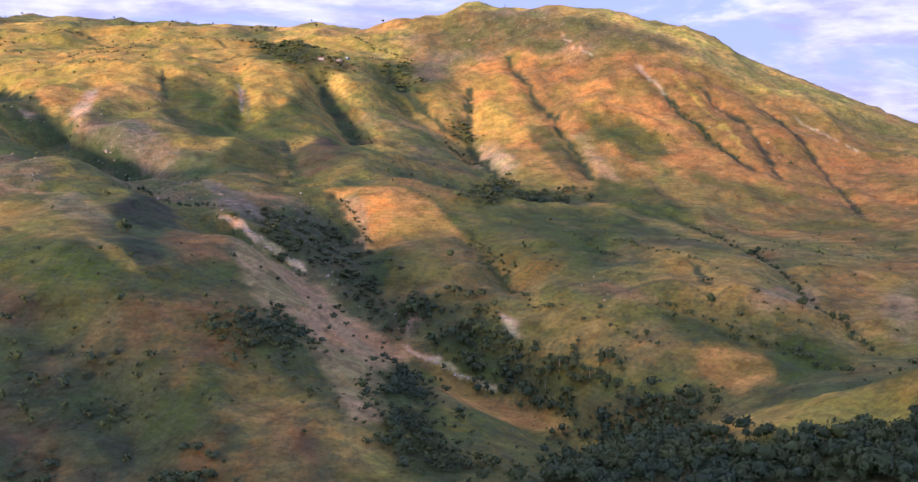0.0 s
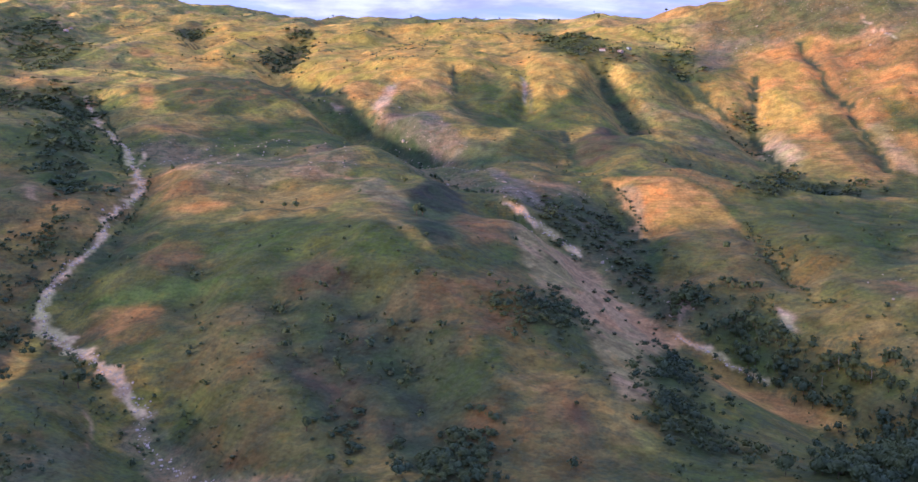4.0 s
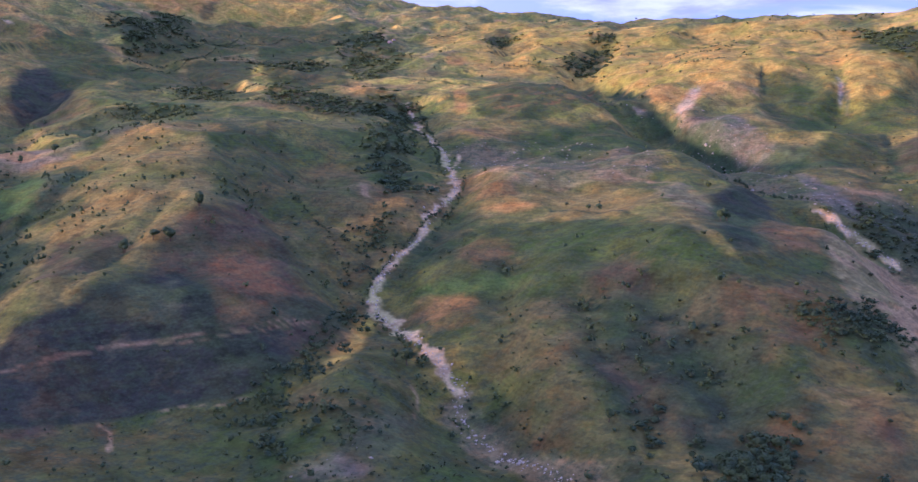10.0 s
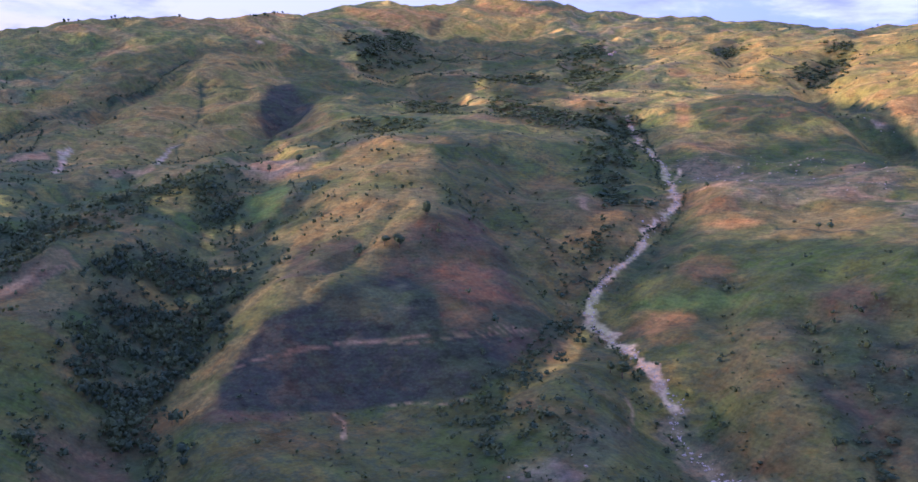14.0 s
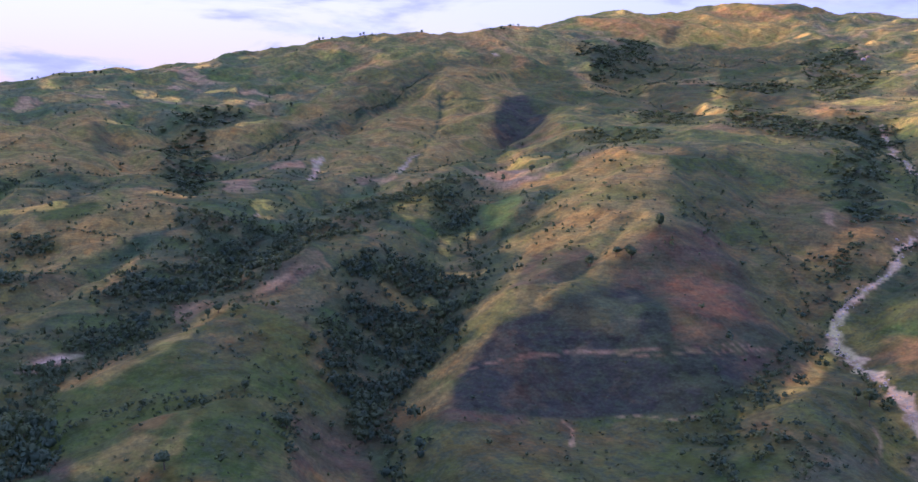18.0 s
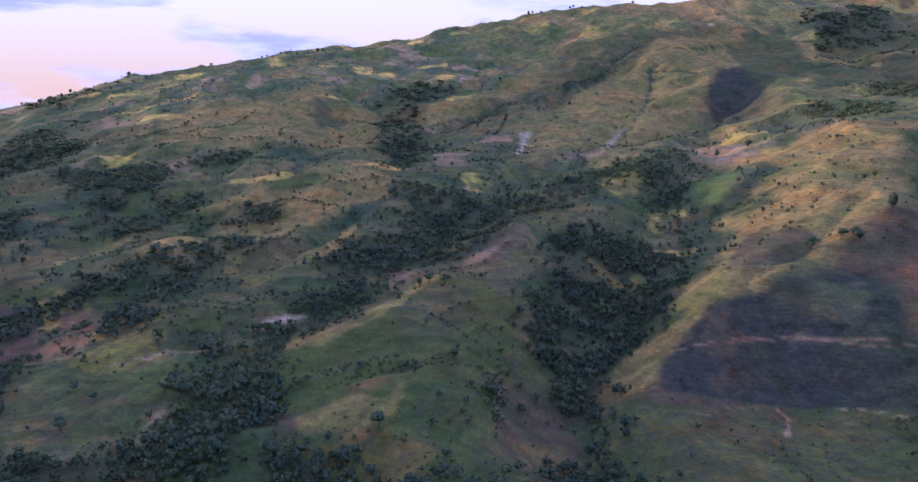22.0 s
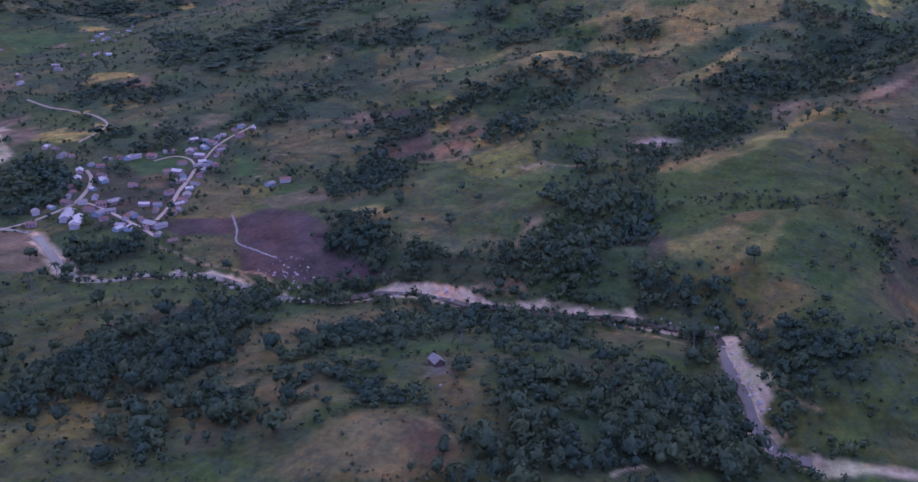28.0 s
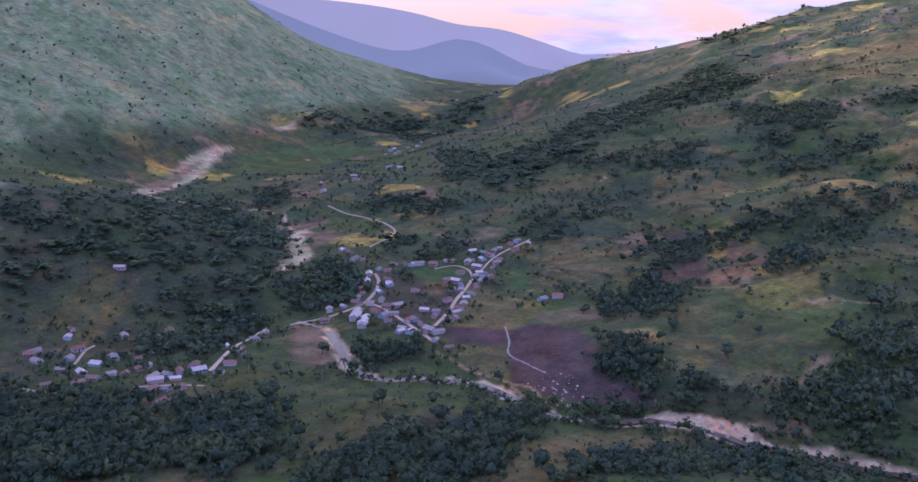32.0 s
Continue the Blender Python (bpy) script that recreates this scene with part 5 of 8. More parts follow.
cover("rust", [(-674, 501), (-653, 562), (-547, 474), (-552, 417)], 8)
cover("burnt", [(-665, 302), (-656, 388), (-663, 454), (-608, 444), (-548, 406), (-522, 450), (-476, 410), (-482, 360), (-520, 322), (-540, 283), (-573, 215), (-597, 218), (-633, 257)], 3)
cover("slip2", [(-656, 388), (-647, 449), (-577, 393), (-603, 362)], 6)
band("soil2", [(-627, 246), (-620, 287), (-605, 328), (-586, 361), (-554, 385), (-530, 436), (-522, 492)], 1.6)
cover("umber", [(-585, 205), (-556, 253), (-530, 290), (-498, 271), (-476, 231), (-491, 201), (-555, 183)], 3)
band("bare", [(-536, 287), (-519, 284), (-489, 261)], 2.4)
cover("olive", [(-507, 281), (-508, 330), (-469, 372), (-405, 317), (-372, 271), (-418, 218)], 4)
band("bare", [(-521, 312), (-510, 332), (-484, 350), (-471, 374)], 1.6)
cover("hay", [(-672, 218), (-678, 259), (-679, 299), (-657, 298), (-628, 244), (-593, 211), (-599, 191)], 5)
cover("bright", [(-1074, 507), (-1080, 562), (-1025, 553), (-960, 490), (-995, 478)], 3)
cover("bare", [(-1342, 652), (-1306, 708), (-1110, 661), (-1094, 619), (-1143, 571)], 3)
cover("olive", [(-1032, 829), (-983, 857), (-889, 836), (-731, 696), (-601, 612), (-540, 577), (-532, 503), (-642, 585), (-759, 627), (-852, 653)], 12)
cover("green", [(-992, 761), (-984, 822), (-918, 773), (-908, 711)], 5)
cover("olive2", [(-714, 603), (-744, 659), (-615, 610), (-579, 587), (-638, 598)], 5)
cover("olive2", [(-863, 816), (-841, 881), (-702, 789), (-665, 724), (-710, 693)], 4)
cover("bare", [(-762, 821), (-735, 811), (-700, 769), (-710, 767)], 2)
cover("straw", [(-459, 422), (-498, 504), (-526, 561), (-507, 548), (-444, 435)], 3)
cover("olive", [(-416, 367), (-433, 423), (-500, 539), (-439, 502), (-386, 448), (-385, 394)], 4)
cover("rock", [(-353, 297), (-349, 324), (-323, 321), (-320, 312), (-346, 290)], 4)
cover("slip2", [(-355, 335), (-359, 394), (-333, 367), (-334, 333)], 4)
wood([(-469, 372), (-464, 385), (-425, 353), (-360, 279), (-369, 273)], 5.5, 0.6)
wood([(-479, 406), (-516, 494), (-529, 539), (-489, 472), (-449, 389)], 5.5, 0.6)
wood([(-410, 361), (-387, 383), (-362, 366), (-380, 346)], 5, 0.45)
wood([(-919, 1038), (-996, 1211), (-845, 1047), (-731, 873), (-694, 868), (-648, 790), (-676, 781), (-831, 920)], 13, 0.9)
wood([(-1474, 1337), (-1332, 1322), (-1167, 1299), (-1075, 1328), (-1003, 1220), (-997, 1056), (-1151, 1058)], 12, 0.8)
wood([(-1420, 931), (-1276, 986), (-1127, 862), (-1354, 897)], 10, 0.8)
cover("burnt", [(-1840, 963), (-1994, 1142), (-1817, 1113), (-1574, 939), (-1697, 902)], 5)
band("dark", [(-2052, 706), (-2141, 827), (-2241, 948), (-2318, 1051)], 16)
band("dark", [(-1884, 436), (-1932, 517), (-2073, 649)], 12)
band("scree", [(-1399, 378), (-1551, 443), (-1652, 486)], 5)
band("scree", [(-1490, 572), (-1534, 599)], 5)
wood([(-2422, 1623), (-2484, 1786), (-2177, 1603), (-2155, 1496)], 14, 0.8)
band("olive", [(-2204, 963), (-2171, 1093), (-2168, 1160)], 8)
band("dark", [(-2046, 931), (-1943, 999)], 7)
band("dark", [(-1937, 883), (-2056, 936)], 8)
hedge([(-1913, 1319), (-1995, 1540), (-2157, 1887)], 0.8)
hedge([(-2018, 1559), (-1927, 1701), (-1770, 1732)], 0.8)
hedge([(-1566, 1112), (-1399, 1150), (-1529, 1335)], 0.8)
hedge([(-1816, 1599), (-1560, 1478), (-1294, 1335)], 0.8)
cover("hay", [(-2127, 1517), (-2138, 1796), (-1921, 1584), (-1927, 1367)], 7)
cover("hay", [(-2047, 1836), (-1949, 1965), (-1541, 1602), (-1590, 1468)], 7)
cover("olive2", [(-1972, 1501), (-1839, 1599), (-1609, 1390), (-1550, 1180)], 6)
# sunlit crests, their lit tone painted on as amber
cover("amber", [(-3172, 2150), (-2925, 2550), (-2812, 2323), (-2873, 2193), (-2997, 2112)], 12)
cover("amber", [(-3076, 2758), (-2686, 3029), (-2601, 2820), (-2858, 2624)], 10)
# green hill and the western slopes
cover("pasture", [(-719, -61), (-693, -25), (-721, 17), (-835, 82), (-816, 124), (-750, 150), (-731, 165), (-675, 126), (-601, 89), (-541, 75), (-471, 39), (-423, 3), (-444, -15), (-491, -13), (-525, -22), (-597, -77), (-630, -79)], 4)
cover("olive", [(-769, 57), (-785, 104), (-710, 106), (-656, 67), (-649, 28)], 5)
cover("green", [(-550, 13), (-573, 67), (-535, 69), (-472, 25), (-484, 0)], 5)
cover("hay", [(-719, -61), (-736, -41), (-709, 6), (-823, 74), (-834, 117), (-793, 84), (-706, 25), (-674, -28)], 3)
hedge([(-591, -33), (-603, -10), (-601, 23), (-608, 48)], 0.4)
hedge([(-601, 89), (-567, 85), (-505, 64)], 0.5)
hedge([(-712, 76), (-674, 86), (-642, 101)], 0.4)
cover("hay", [(-552, 6), (-570, 21), (-528, 5), (-520, -15), (-511, -31)], 2)
cover("rust", [(-588, -17), (-583, 11), (-562, -1), (-563, -16)], 3)
cover("rust", [(-511, -31), (-520, -15), (-506, -10), (-503, -25)], 3)
cover("hay", [(-557, -56), (-565, -16), (-546, -3), (-521, -26), (-529, -55)], 3)
cover("umber", [(-602, 98), (-638, 143), (-602, 154), (-539, 133), (-488, 120), (-412, 73), (-442, 65), (-511, 69)], 3)
cover("olive2", [(-518, 76), (-548, 124), (-490, 117), (-430, 74)], 4)
cover("umber", [(-585, -70), (-568, -53), (-519, -59), (-522, -70)], 2)
wood([(-707, 162), (-828, 217), (-903, 251), (-910, 294), (-961, 374), (-914, 387), (-762, 333), (-712, 290), (-681, 238), (-634, 186), (-552, 155), (-522, 130), (-583, 142), (-654, 149)], 7.5, 1)
wood([(-1216, 502), (-1160, 554), (-1074, 516), (-1032, 447), (-1042, 427)], 7.5, 0.9)
wood([(-809, -34), (-844, 3), (-874, 66), (-828, 46), (-763, -18), (-775, -32)], 7.5, 0.9)
wood([(-911, -1), (-988, 47), (-1012, 92), (-1078, 149), (-1054, 202), (-959, 244), (-890, 194), (-878, 140), (-888, 81), (-877, 31)], 8, 1)
wood([(-1191, 126), (-1175, 179), (-1153, 230), (-1084, 287), (-1150, 377), (-1259, 513), (-1200, 503), (-1056, 339), (-959, 244), (-1073, 133)], 8.5, 0.9)
wood([(-1542, -348), (-1490, -251), (-1500, -180), (-1362, -174), (-1295, -218), (-1229, -243), (-1305, -282)], 9, 0.9)
wood([(-1934, -485), (-1791, -352), (-1722, -334), (-1751, -410)], 10, 0.8)
wood([(-1473, -161), (-1498, -105), (-1489, -49), (-1417, -97)], 9, 0.8)
wood([(-1221, -76), (-1195, -16), (-1162, -33), (-1174, -78)], 8, 0.8)
wood([(-839, -208), (-832, -171), (-866, -152), (-885, -197), (-945, -196), (-952, -131), (-1064, -67), (-981, -57), (-923, -108), (-805, -149), (-776, -187)], 8, 0.8)
wood([(-744, -320), (-755, -278), (-765, -257), (-687, -272), (-695, -307)], 7, 0.8)
wood([(-592, -279), (-598, -259), (-565, -238), (-542, -200), (-545, -148), (-524, -147), (-515, -196), (-562, -272)], 7.5, 0.9)
wood([(-1671, 194), (-1746, 277), (-1410, 215), (-1333, 152)], 9, 0.8)
cover("umber", [(-781, -288), (-820, -286), (-834, -254), (-813, -246), (-763, -261)], 2)
cover("rust", [(-768, -253), (-808, -240), (-791, -212), (-737, -216)], 2)
cover("umber", [(-918, -312), (-902, -270), (-838, -260), (-858, -294)], 2)
cover("rust", [(-859, -245), (-869, -222), (-825, -204), (-800, -209)], 2)
cover("scree", [(-750, -79), (-777, -47), (-785, -27), (-761, -54)], 2)
band("bare", [(-712, -181), (-721, -136), (-730, -111)], 4)
cover("hay", [(-943, -9), (-1063, 44), (-1095, 63), (-1016, 45), (-944, 9)], 3)
cover("hay", [(-1122, -36), (-1135, -13), (-1125, -5), (-1099, -30)], 3)
cover("hay", [(-1044, -294), (-1144, -249), (-1195, -204), (-1180, -196), (-1083, -248)], 3)
cover("hay", [(-1206, 80), (-1210, 129), (-1161, 122), (-1174, 83)], 3)
cover("hay", [(-1232, -138), (-1271, -75), (-1231, -60), (-1213, -123)], 3)
cover("hay", [(-925, -96), (-962, -58), (-955, -46), (-919, -84)], 3)
cover("olive2", [(-919, -84), (-1057, -40), (-1078, 3), (-1013, 10), (-890, -50)], 4)
cover("pasture", [(-673, -174), (-712, -127), (-685, -121), (-619, -129), (-622, -161)], 3)
cover("hay", [(-639, -284), (-646, -263), (-607, -247), (-604, -268)], 4)
cover("hay", [(-589, -232), (-597, -216), (-570, -208), (-570, -225)], 3)
cover("hay", [(-1095, 395), (-1146, 477), (-1130, 505), (-1063, 421)], 3)
cover("bare", [(-1163, 564), (-1116, 633), (-1104, 592), (-1147, 565)], 3)
cover("umber", [(-842, 137), (-882, 185), (-890, 215), (-852, 164)], 3)
cover("pasture", [(-1285, -41), (-1295, 43), (-1232, 52), (-1239, -28)], 3)
cover("pasture", [(-1225, -161), (-1226, -99), (-1204, -92), (-1198, -153)], 3)
cover("pasture", [(-982, -324), (-955, -261), (-909, -249), (-938, -304)], 4)
cover("pasture", [(-805, -144), (-795, -98), (-759, -88), (-762, -137)], 4)
cover("hay", [(-785, -178), (-764, -142), (-742, -146), (-748, -175)], 4)
hedge([(-787, -143), (-780, -113), (-795, -77)], 0.5)
hedge([(-827, -140), (-826, -103), (-830, -65)], 0.5)
hedge([(-863, -195), (-810, -200)], 0.6)
hedge([(-839, -255), (-726, -201), (-729, -183)], 0.6)
hedge([(-1187, -225), (-1202, -138), (-1166, -63)], 0.6)
hedge([(-1405, -71), (-1454, 23), (-1441, 116)], 0.7)
hedge([(-1240, 4), (-1223, 83), (-1252, 171)], 0.7)
hedge([(-1743, 300), (-1432, 308), (-1458, 417)], 0.7)
hedge([(-1605, 400), (-1864, 506), (-1918, 444)], 0.7)
cover("soil", [(-562, -272), (-534, -232), (-516, -225), (-537, -265)], 3)
# near valley, south bank and village fields
wood([(-624, -308), (-614, -283), (-571, -259), (-544, -221), (-538, -189), (-551, -144), (-519, -135), (-518, -216), (-536, -243), (-576, -286)], 7, 1)
wood([(-742, -331), (-757, -293), (-716, -274), (-686, -297)], 7, 0.8)
wood([(-702, -117), (-715, -70), (-767, -59), (-768, -19), (-698, -62), (-623, -74), (-582, -68), (-532, -63), (-484, -39), (-493, -88), (-495, -133), (-512, -111), (-575, -136), (-617, -124)], 7.5, 1)
wood([(-408, -316), (-458, -310), (-509, -314), (-490, -292), (-433, -293), (-371, -287)], 7, 0.9)
wood([(-364, -370), (-379, -341), (-380, -304), (-379, -285), (-329, -286), (-323, -305), (-323, -328), (-290, -340), (-311, -359)], 7, 1)
wood([(-398, -255), (-412, -227), (-454, -211), (-477, -181), (-425, -177), (-379, -207), (-373, -240)], 6.5, 0.8)
wood([(-329, -106), (-386, -81), (-408, -53), (-391, -34), (-361, -32), (-317, -37), (-261, -151), (-279, -144), (-311, -124)], 7.5, 1)
wood([(-566, -476), (-581, -429), (-550, -409), (-528, -428), (-536, -454)], 7, 0.9)
wood([(-726, -635), (-770, -628), (-733, -565), (-662, -530), (-637, -556), (-631, -573)], 8, 1)
wood([(-310, -266), (-319, -247), (-288, -233), (-288, -245)], 7, 0.9)
wood([(-297, -296), (-312, -286), (-276, -264), (-272, -275)], 7, 0.8)
wood([(-516, -270), (-517, -243), (-497, -237), (-491, -266)], 6, 0.8)
wood([(-350, -236), (-338, -208), (-310, -179), (-310, -191), (-326, -215)], 6, 0.5)
wood([(-477, -174), (-493, -147), (-488, -119), (-472, -105), (-390, -117), (-458, -138), (-433, -155)], 6.5, 0.7)
wood([(-363, -149), (-361, -127), (-346, -111), (-320, -125), (-323, -140)], 6.5, 0.6)
cover("olive", [(-410, -426), (-452, -416), (-472, -390), (-461, -347), (-408, -313), (-388, -339), (-364, -376), (-379, -405)], 3)
cover("umber", [(-430, -368), (-464, -338), (-408, -306), (-380, -329), (-379, -363)], 4)
cover("olive2", [(-388, -368), (-404, -364), (-378, -356), (-371, -361)], 3)
cover("pasture", [(-425, -422), (-455, -404), (-453, -384), (-411, -385), (-395, -399)], 3)
cover("olive2", [(-388, -276), (-440, -262), (-494, -219), (-493, -190), (-462, -206), (-412, -240), (-377, -263)], 3)
cover("olive2", [(-264, -224), (-282, -212), (-303, -199), (-304, -180), (-290, -159), (-281, -149), (-266, -164), (-257, -167), (-256, -224)], 3)
cover("umber", [(-299, -177), (-289, -161), (-281, -149), (-271, -163), (-280, -173)], 4)
cover("olive2", [(-475, -102), (-443, -46), (-432, -75), (-439, -96)], 3)
cover("olive2", [(-282, -307), (-303, -303), (-293, -292), (-273, -294)], 4)
cover("umber", [(-291, -266), (-295, -255), (-280, -244), (-278, -258)], 4)
cover("pasture", [(-408, -28), (-386, -13), (-355, 37), (-352, 36), (-351, -16), (-372, -25)], 3)
band("bare", [(-408, -25), (-396, -16), (-374, 0)], 2)
cover("olive", [(-370, -188), (-370, -155), (-336, -111), (-310, -129), (-292, -155), (-310, -177)], 5)
cover("rust", [(-338, -174), (-353, -158), (-325, -147), (-308, -162)], 5)
cover("umber", [(-390, -117), (-401, -88), (-354, -85), (-329, -106)], 5)
hedge([(-289, -217), (-302, -206), (-310, -191), (-311, -172)], 0.5)
hedge([(-370, -210), (-360, -186), (-369, -171)], 0.5)
hedge([(-277, -311), (-268, -277), (-268, -251)], 0.6)
hedge([(-348, -266), (-345, -243), (-353, -223)], 0.5)
hedge([(-486, -102), (-474, -72), (-449, -43)], 0.5)
cover("rust", [(-494, -6), (-496, 16), (-477, 22), (-440, -6)], 4)
# far valley and the south slopes
wood([(-1681, -954), (-1638, -855), (-1252, -627), (-1224, -682)], 12, 0.9)
wood([(-1130, -801), (-1134, -725), (-1075, -615), (-1018, -614), (-1033, -726)], 11, 0.8)
wood([(-894, -646), (-907, -532), (-837, -501), (-810, -584)], 10, 0.9)
wood([(-1226, -509), (-1248, -430), (-1276, -338), (-1188, -338), (-1153, -429)], 12, 0.9)
wood([(-917, -493), (-1017, -457), (-1081, -402), (-998, -394), (-882, -439)], 11, 0.8)
wood([(-847, -329), (-912, -321), (-913, -251), (-933, -203), (-884, -193), (-860, -253), (-797, -295)], 10, 0.9)
wood([(-1915, -571), (-1913, -405), (-1713, -314), (-1566, -429)], 12, 0.8)
wood([(-1196, -265), (-1281, -187), (-1294, -118), (-1234, -129), (-1180, -220)], 11, 0.8)
wood([(-1188, -1057), (-1241, -1025), (-1125, -922), (-1096, -966)], 14, 0.8)
wood([(-1820, -1399), (-2211, -1433), (-2326, -1307), (-1848, -1253)], 13, 0.8)
wood([(-392, -361), (-428, -335), (-462, -312), (-446, -291), (-374, -309), (-355, -339)], 8, 0.9)
wood([(-342, -593), (-374, -565), (-370, -509), (-321, -454), (-293, -450), (-267, -500)], 7.5, 1)
wood([(-402, -510), (-425, -455), (-368, -406), (-313, -401), (-319, -436)], 7.5, 1)
wood([(-711, -649), (-757, -623), (-683, -551), (-633, -545), (-647, -618)], 9, 0.9)
cover("pasture", [(-1974, -974), (-1626, -657), (-1413, -608), (-1574, -790)], 5)
cover("olive2", [(-1155, -553), (-1167, -441), (-1132, -424), (-1084, -511)], 5)
cover("olive2", [(-1252, -499), (-1316, -379), (-1237, -363), (-1170, -458)], 5)
cover("olive2", [(-1464, -418), (-1518, -290), (-1423, -271), (-1385, -375)], 6)
cover("olive2", [(-1818, -327), (-1814, -205), (-1715, -190), (-1666, -289)], 6)
cover("olive2", [(-1040, -363), (-1103, -307), (-1164, -246), (-1114, -247), (-996, -320)], 5)
cover("umber", [(-850, -301), (-881, -268), (-760, -241), (-770, -289)], 4)
cover("rust", [(-776, -247), (-812, -230), (-792, -210), (-744, -216)], 3)
cover("olive2", [(-783, -164), (-826, -121), (-790, -116), (-751, -153)], 4)
cover("soil2", [(-1152, -734), (-1181, -710), (-1125, -678), (-1116, -706)], 3)
cover("pasture", [(-1050, -811), (-997, -705), (-924, -655), (-952, -740)], 4)
cover("pasture", [(-1490, -1288), (-1676, -1240), (-1495, -1094), (-1365, -1166)], 5)
cover("pasture", [(-1728, -1151), (-1816, -1050), (-1451, -842), (-1343, -902)], 5)
hedge([(-1352, -1183), (-1367, -1013), (-1343, -902)], 0.8)
hedge([(-1734, -1246), (-2003, -1177), (-1974, -974)], 0.8)
hedge([(-1391, -640), (-1365, -534), (-1389, -447)], 0.8)
hedge([(-1107, -577), (-1071, -475), (-1099, -392)], 0.8)
hedge([(-862, -381), (-931, -350), (-943, -291)], 0.8)
hedge([(-1140, -373), (-1162, -296), (-1180, -220)], 0.8)
# wooded spur south of the village
cover("dark_olive", [(-594, -889), (-1020, -1171), (-1121, -1029), (-767, -696), (-622, -613), (-564, -655), (-486, -704), (-448, -722)], 8)
wood([(-1020, -1171), (-1121, -1029), (-767, -696), (-622, -613), (-569, -659), (-603, -720), (-575, -782)], 12, 0.7)
wood([(-594, -889), (-674, -861), (-596, -775), (-494, -737), (-461, -737)], 13, 0.7)
cover("olive2", [(-471, -682), (-530, -712), (-588, -719), (-557, -704), (-484, -672)], 4)
cover("olive2", [(-474, -715), (-553, -740), (-582, -735), (-497, -703)], 4)
# trees along the west crest
trees([(-2721, 199), (-2722, 215), (-2828, 892), (-2799, 1023), (-2595, 1402), (-2614, 1446), (-2647, 1499)], 15)
# wood on the shoulder
trees([(-2473, -520), (-2487, -501), (-2491, -472), (-2546, -458), (-2634, -322)], 15)
wood([(-2463, -597), (-2510, -489), (-2491, -340), (-2383, -443)], 16, 1)
# skyline trees of the plateau
trees([(-494, 2427), (-471, 2429), (-464, 2473), (-446, 2504), (-145, 2340), (-716, 2460), (-797, 2406), (-321, 2394)], 12)
hedge([(432, 1751), (453, 1709), (464, 1649), (473, 1583), (482, 1528)], 0.9)
# the middle hill's shaded front, painted on as darker ground
cover("dark_olive", [(-297, 607), (-235, 610), (-169, 571), (-143, 476), (-165, 450), (-224, 449)], 14)
cover("umber", [(-256, 519), (-231, 508), (-189, 467), (-180, 450), (-206, 449)], 8)
cover("dark", [(-234, 565), (-209, 570), (-182, 519), (-183, 484), (-216, 520)], 10)
cover("rust", [(-183, 595), (-130, 598), (-89, 536), (-65, 465), (-88, 452), (-120, 515), (-157, 542)], 9)
cover("green", [(-154, 555), (-141, 563), (-122, 513), (-139, 517)], 5)
cover("hay", [(-72, 517), (-44, 505), (-15, 453), (-51, 445)], 9)
# burnt slope and knoll, closer
cover("dark", [(-570, 461), (-573, 492), (-535, 552), (-501, 505), (-537, 470)], 5)
cover("olive", [(-980, 836), (-968, 870), (-896, 845), (-850, 776), (-897, 779)], 6)
hedge([(-822, 642), (-805, 654), (-795, 677)], 0.45)
hedge([(-514, 418), (-484, 392), (-456, 362), (-399, 316)], 0.5)
band("dark", [(-684, 364), (-703, 395), (-720, 438), (-725, 455)], 4)
band("bare", [(-1052, 711), (-1016, 738), (-1027, 821)], 1.5)
band("dark", [(-939, 485), (-926, 522), (-915, 534)], 3)
# stream head and upper fields
cover("green", [(-1946, 1326), (-2019, 1543), (-1686, 1291), (-1560, 1048)], 8)
cover("olive", [(-1992, 1556), (-1919, 1721), (-1606, 1429), (-1740, 1365)], 6)
cover("green", [(-2041, 1858), (-2030, 2160), (-1784, 1937), (-1854, 1700)], 8)
cover("olive", [(-2325, 1603), (-2682, 2327), (-2234, 2505), (-1907, 2182), (-2041, 1858), (-2036, 1557), (-2005, 1369)], 10)
wood([(-2393, 1653), (-2775, 2177), (-2187, 1758), (-2063, 1543), (-2126, 1456)], 14, 0.9)
wood([(-1985, 2163), (-2001, 2382), (-1454, 1828), (-1349, 1524), (-1560, 1685)], 14, 0.9)
wood([(-1232, 1387), (-1118, 1391), (-996, 1266), (-1006, 1135)], 12, 0.8)
wood([(-1652, 1249), (-1731, 1439), (-1353, 1138), (-1332, 1018)], 12, 0.8)
wood([(-1883, 1707), (-1737, 1837), (-1591, 1657), (-1702, 1555)], 14, 0.8)
cover("olive", [(-1725, 1578), (-1714, 1857), (-1290, 1418), (-1363, 1294)], 8)
hedge([(-2005, 1369), (-2014, 1575), (-1957, 1736)], 0.9)
hedge([(-2173, 1726), (-2099, 1891), (-2039, 2170)], 0.9)
# near valley, hedges and banks
hedge([(-365, -241), (-374, -229), (-378, -218), (-378, -192)], 0.5)
hedge([(-282, -236), (-290, -222), (-299, -208), (-312, -189), (-315, -180)], 0.6)
hedge([(-338, -219), (-326, -200), (-310, -181)], 0.4)
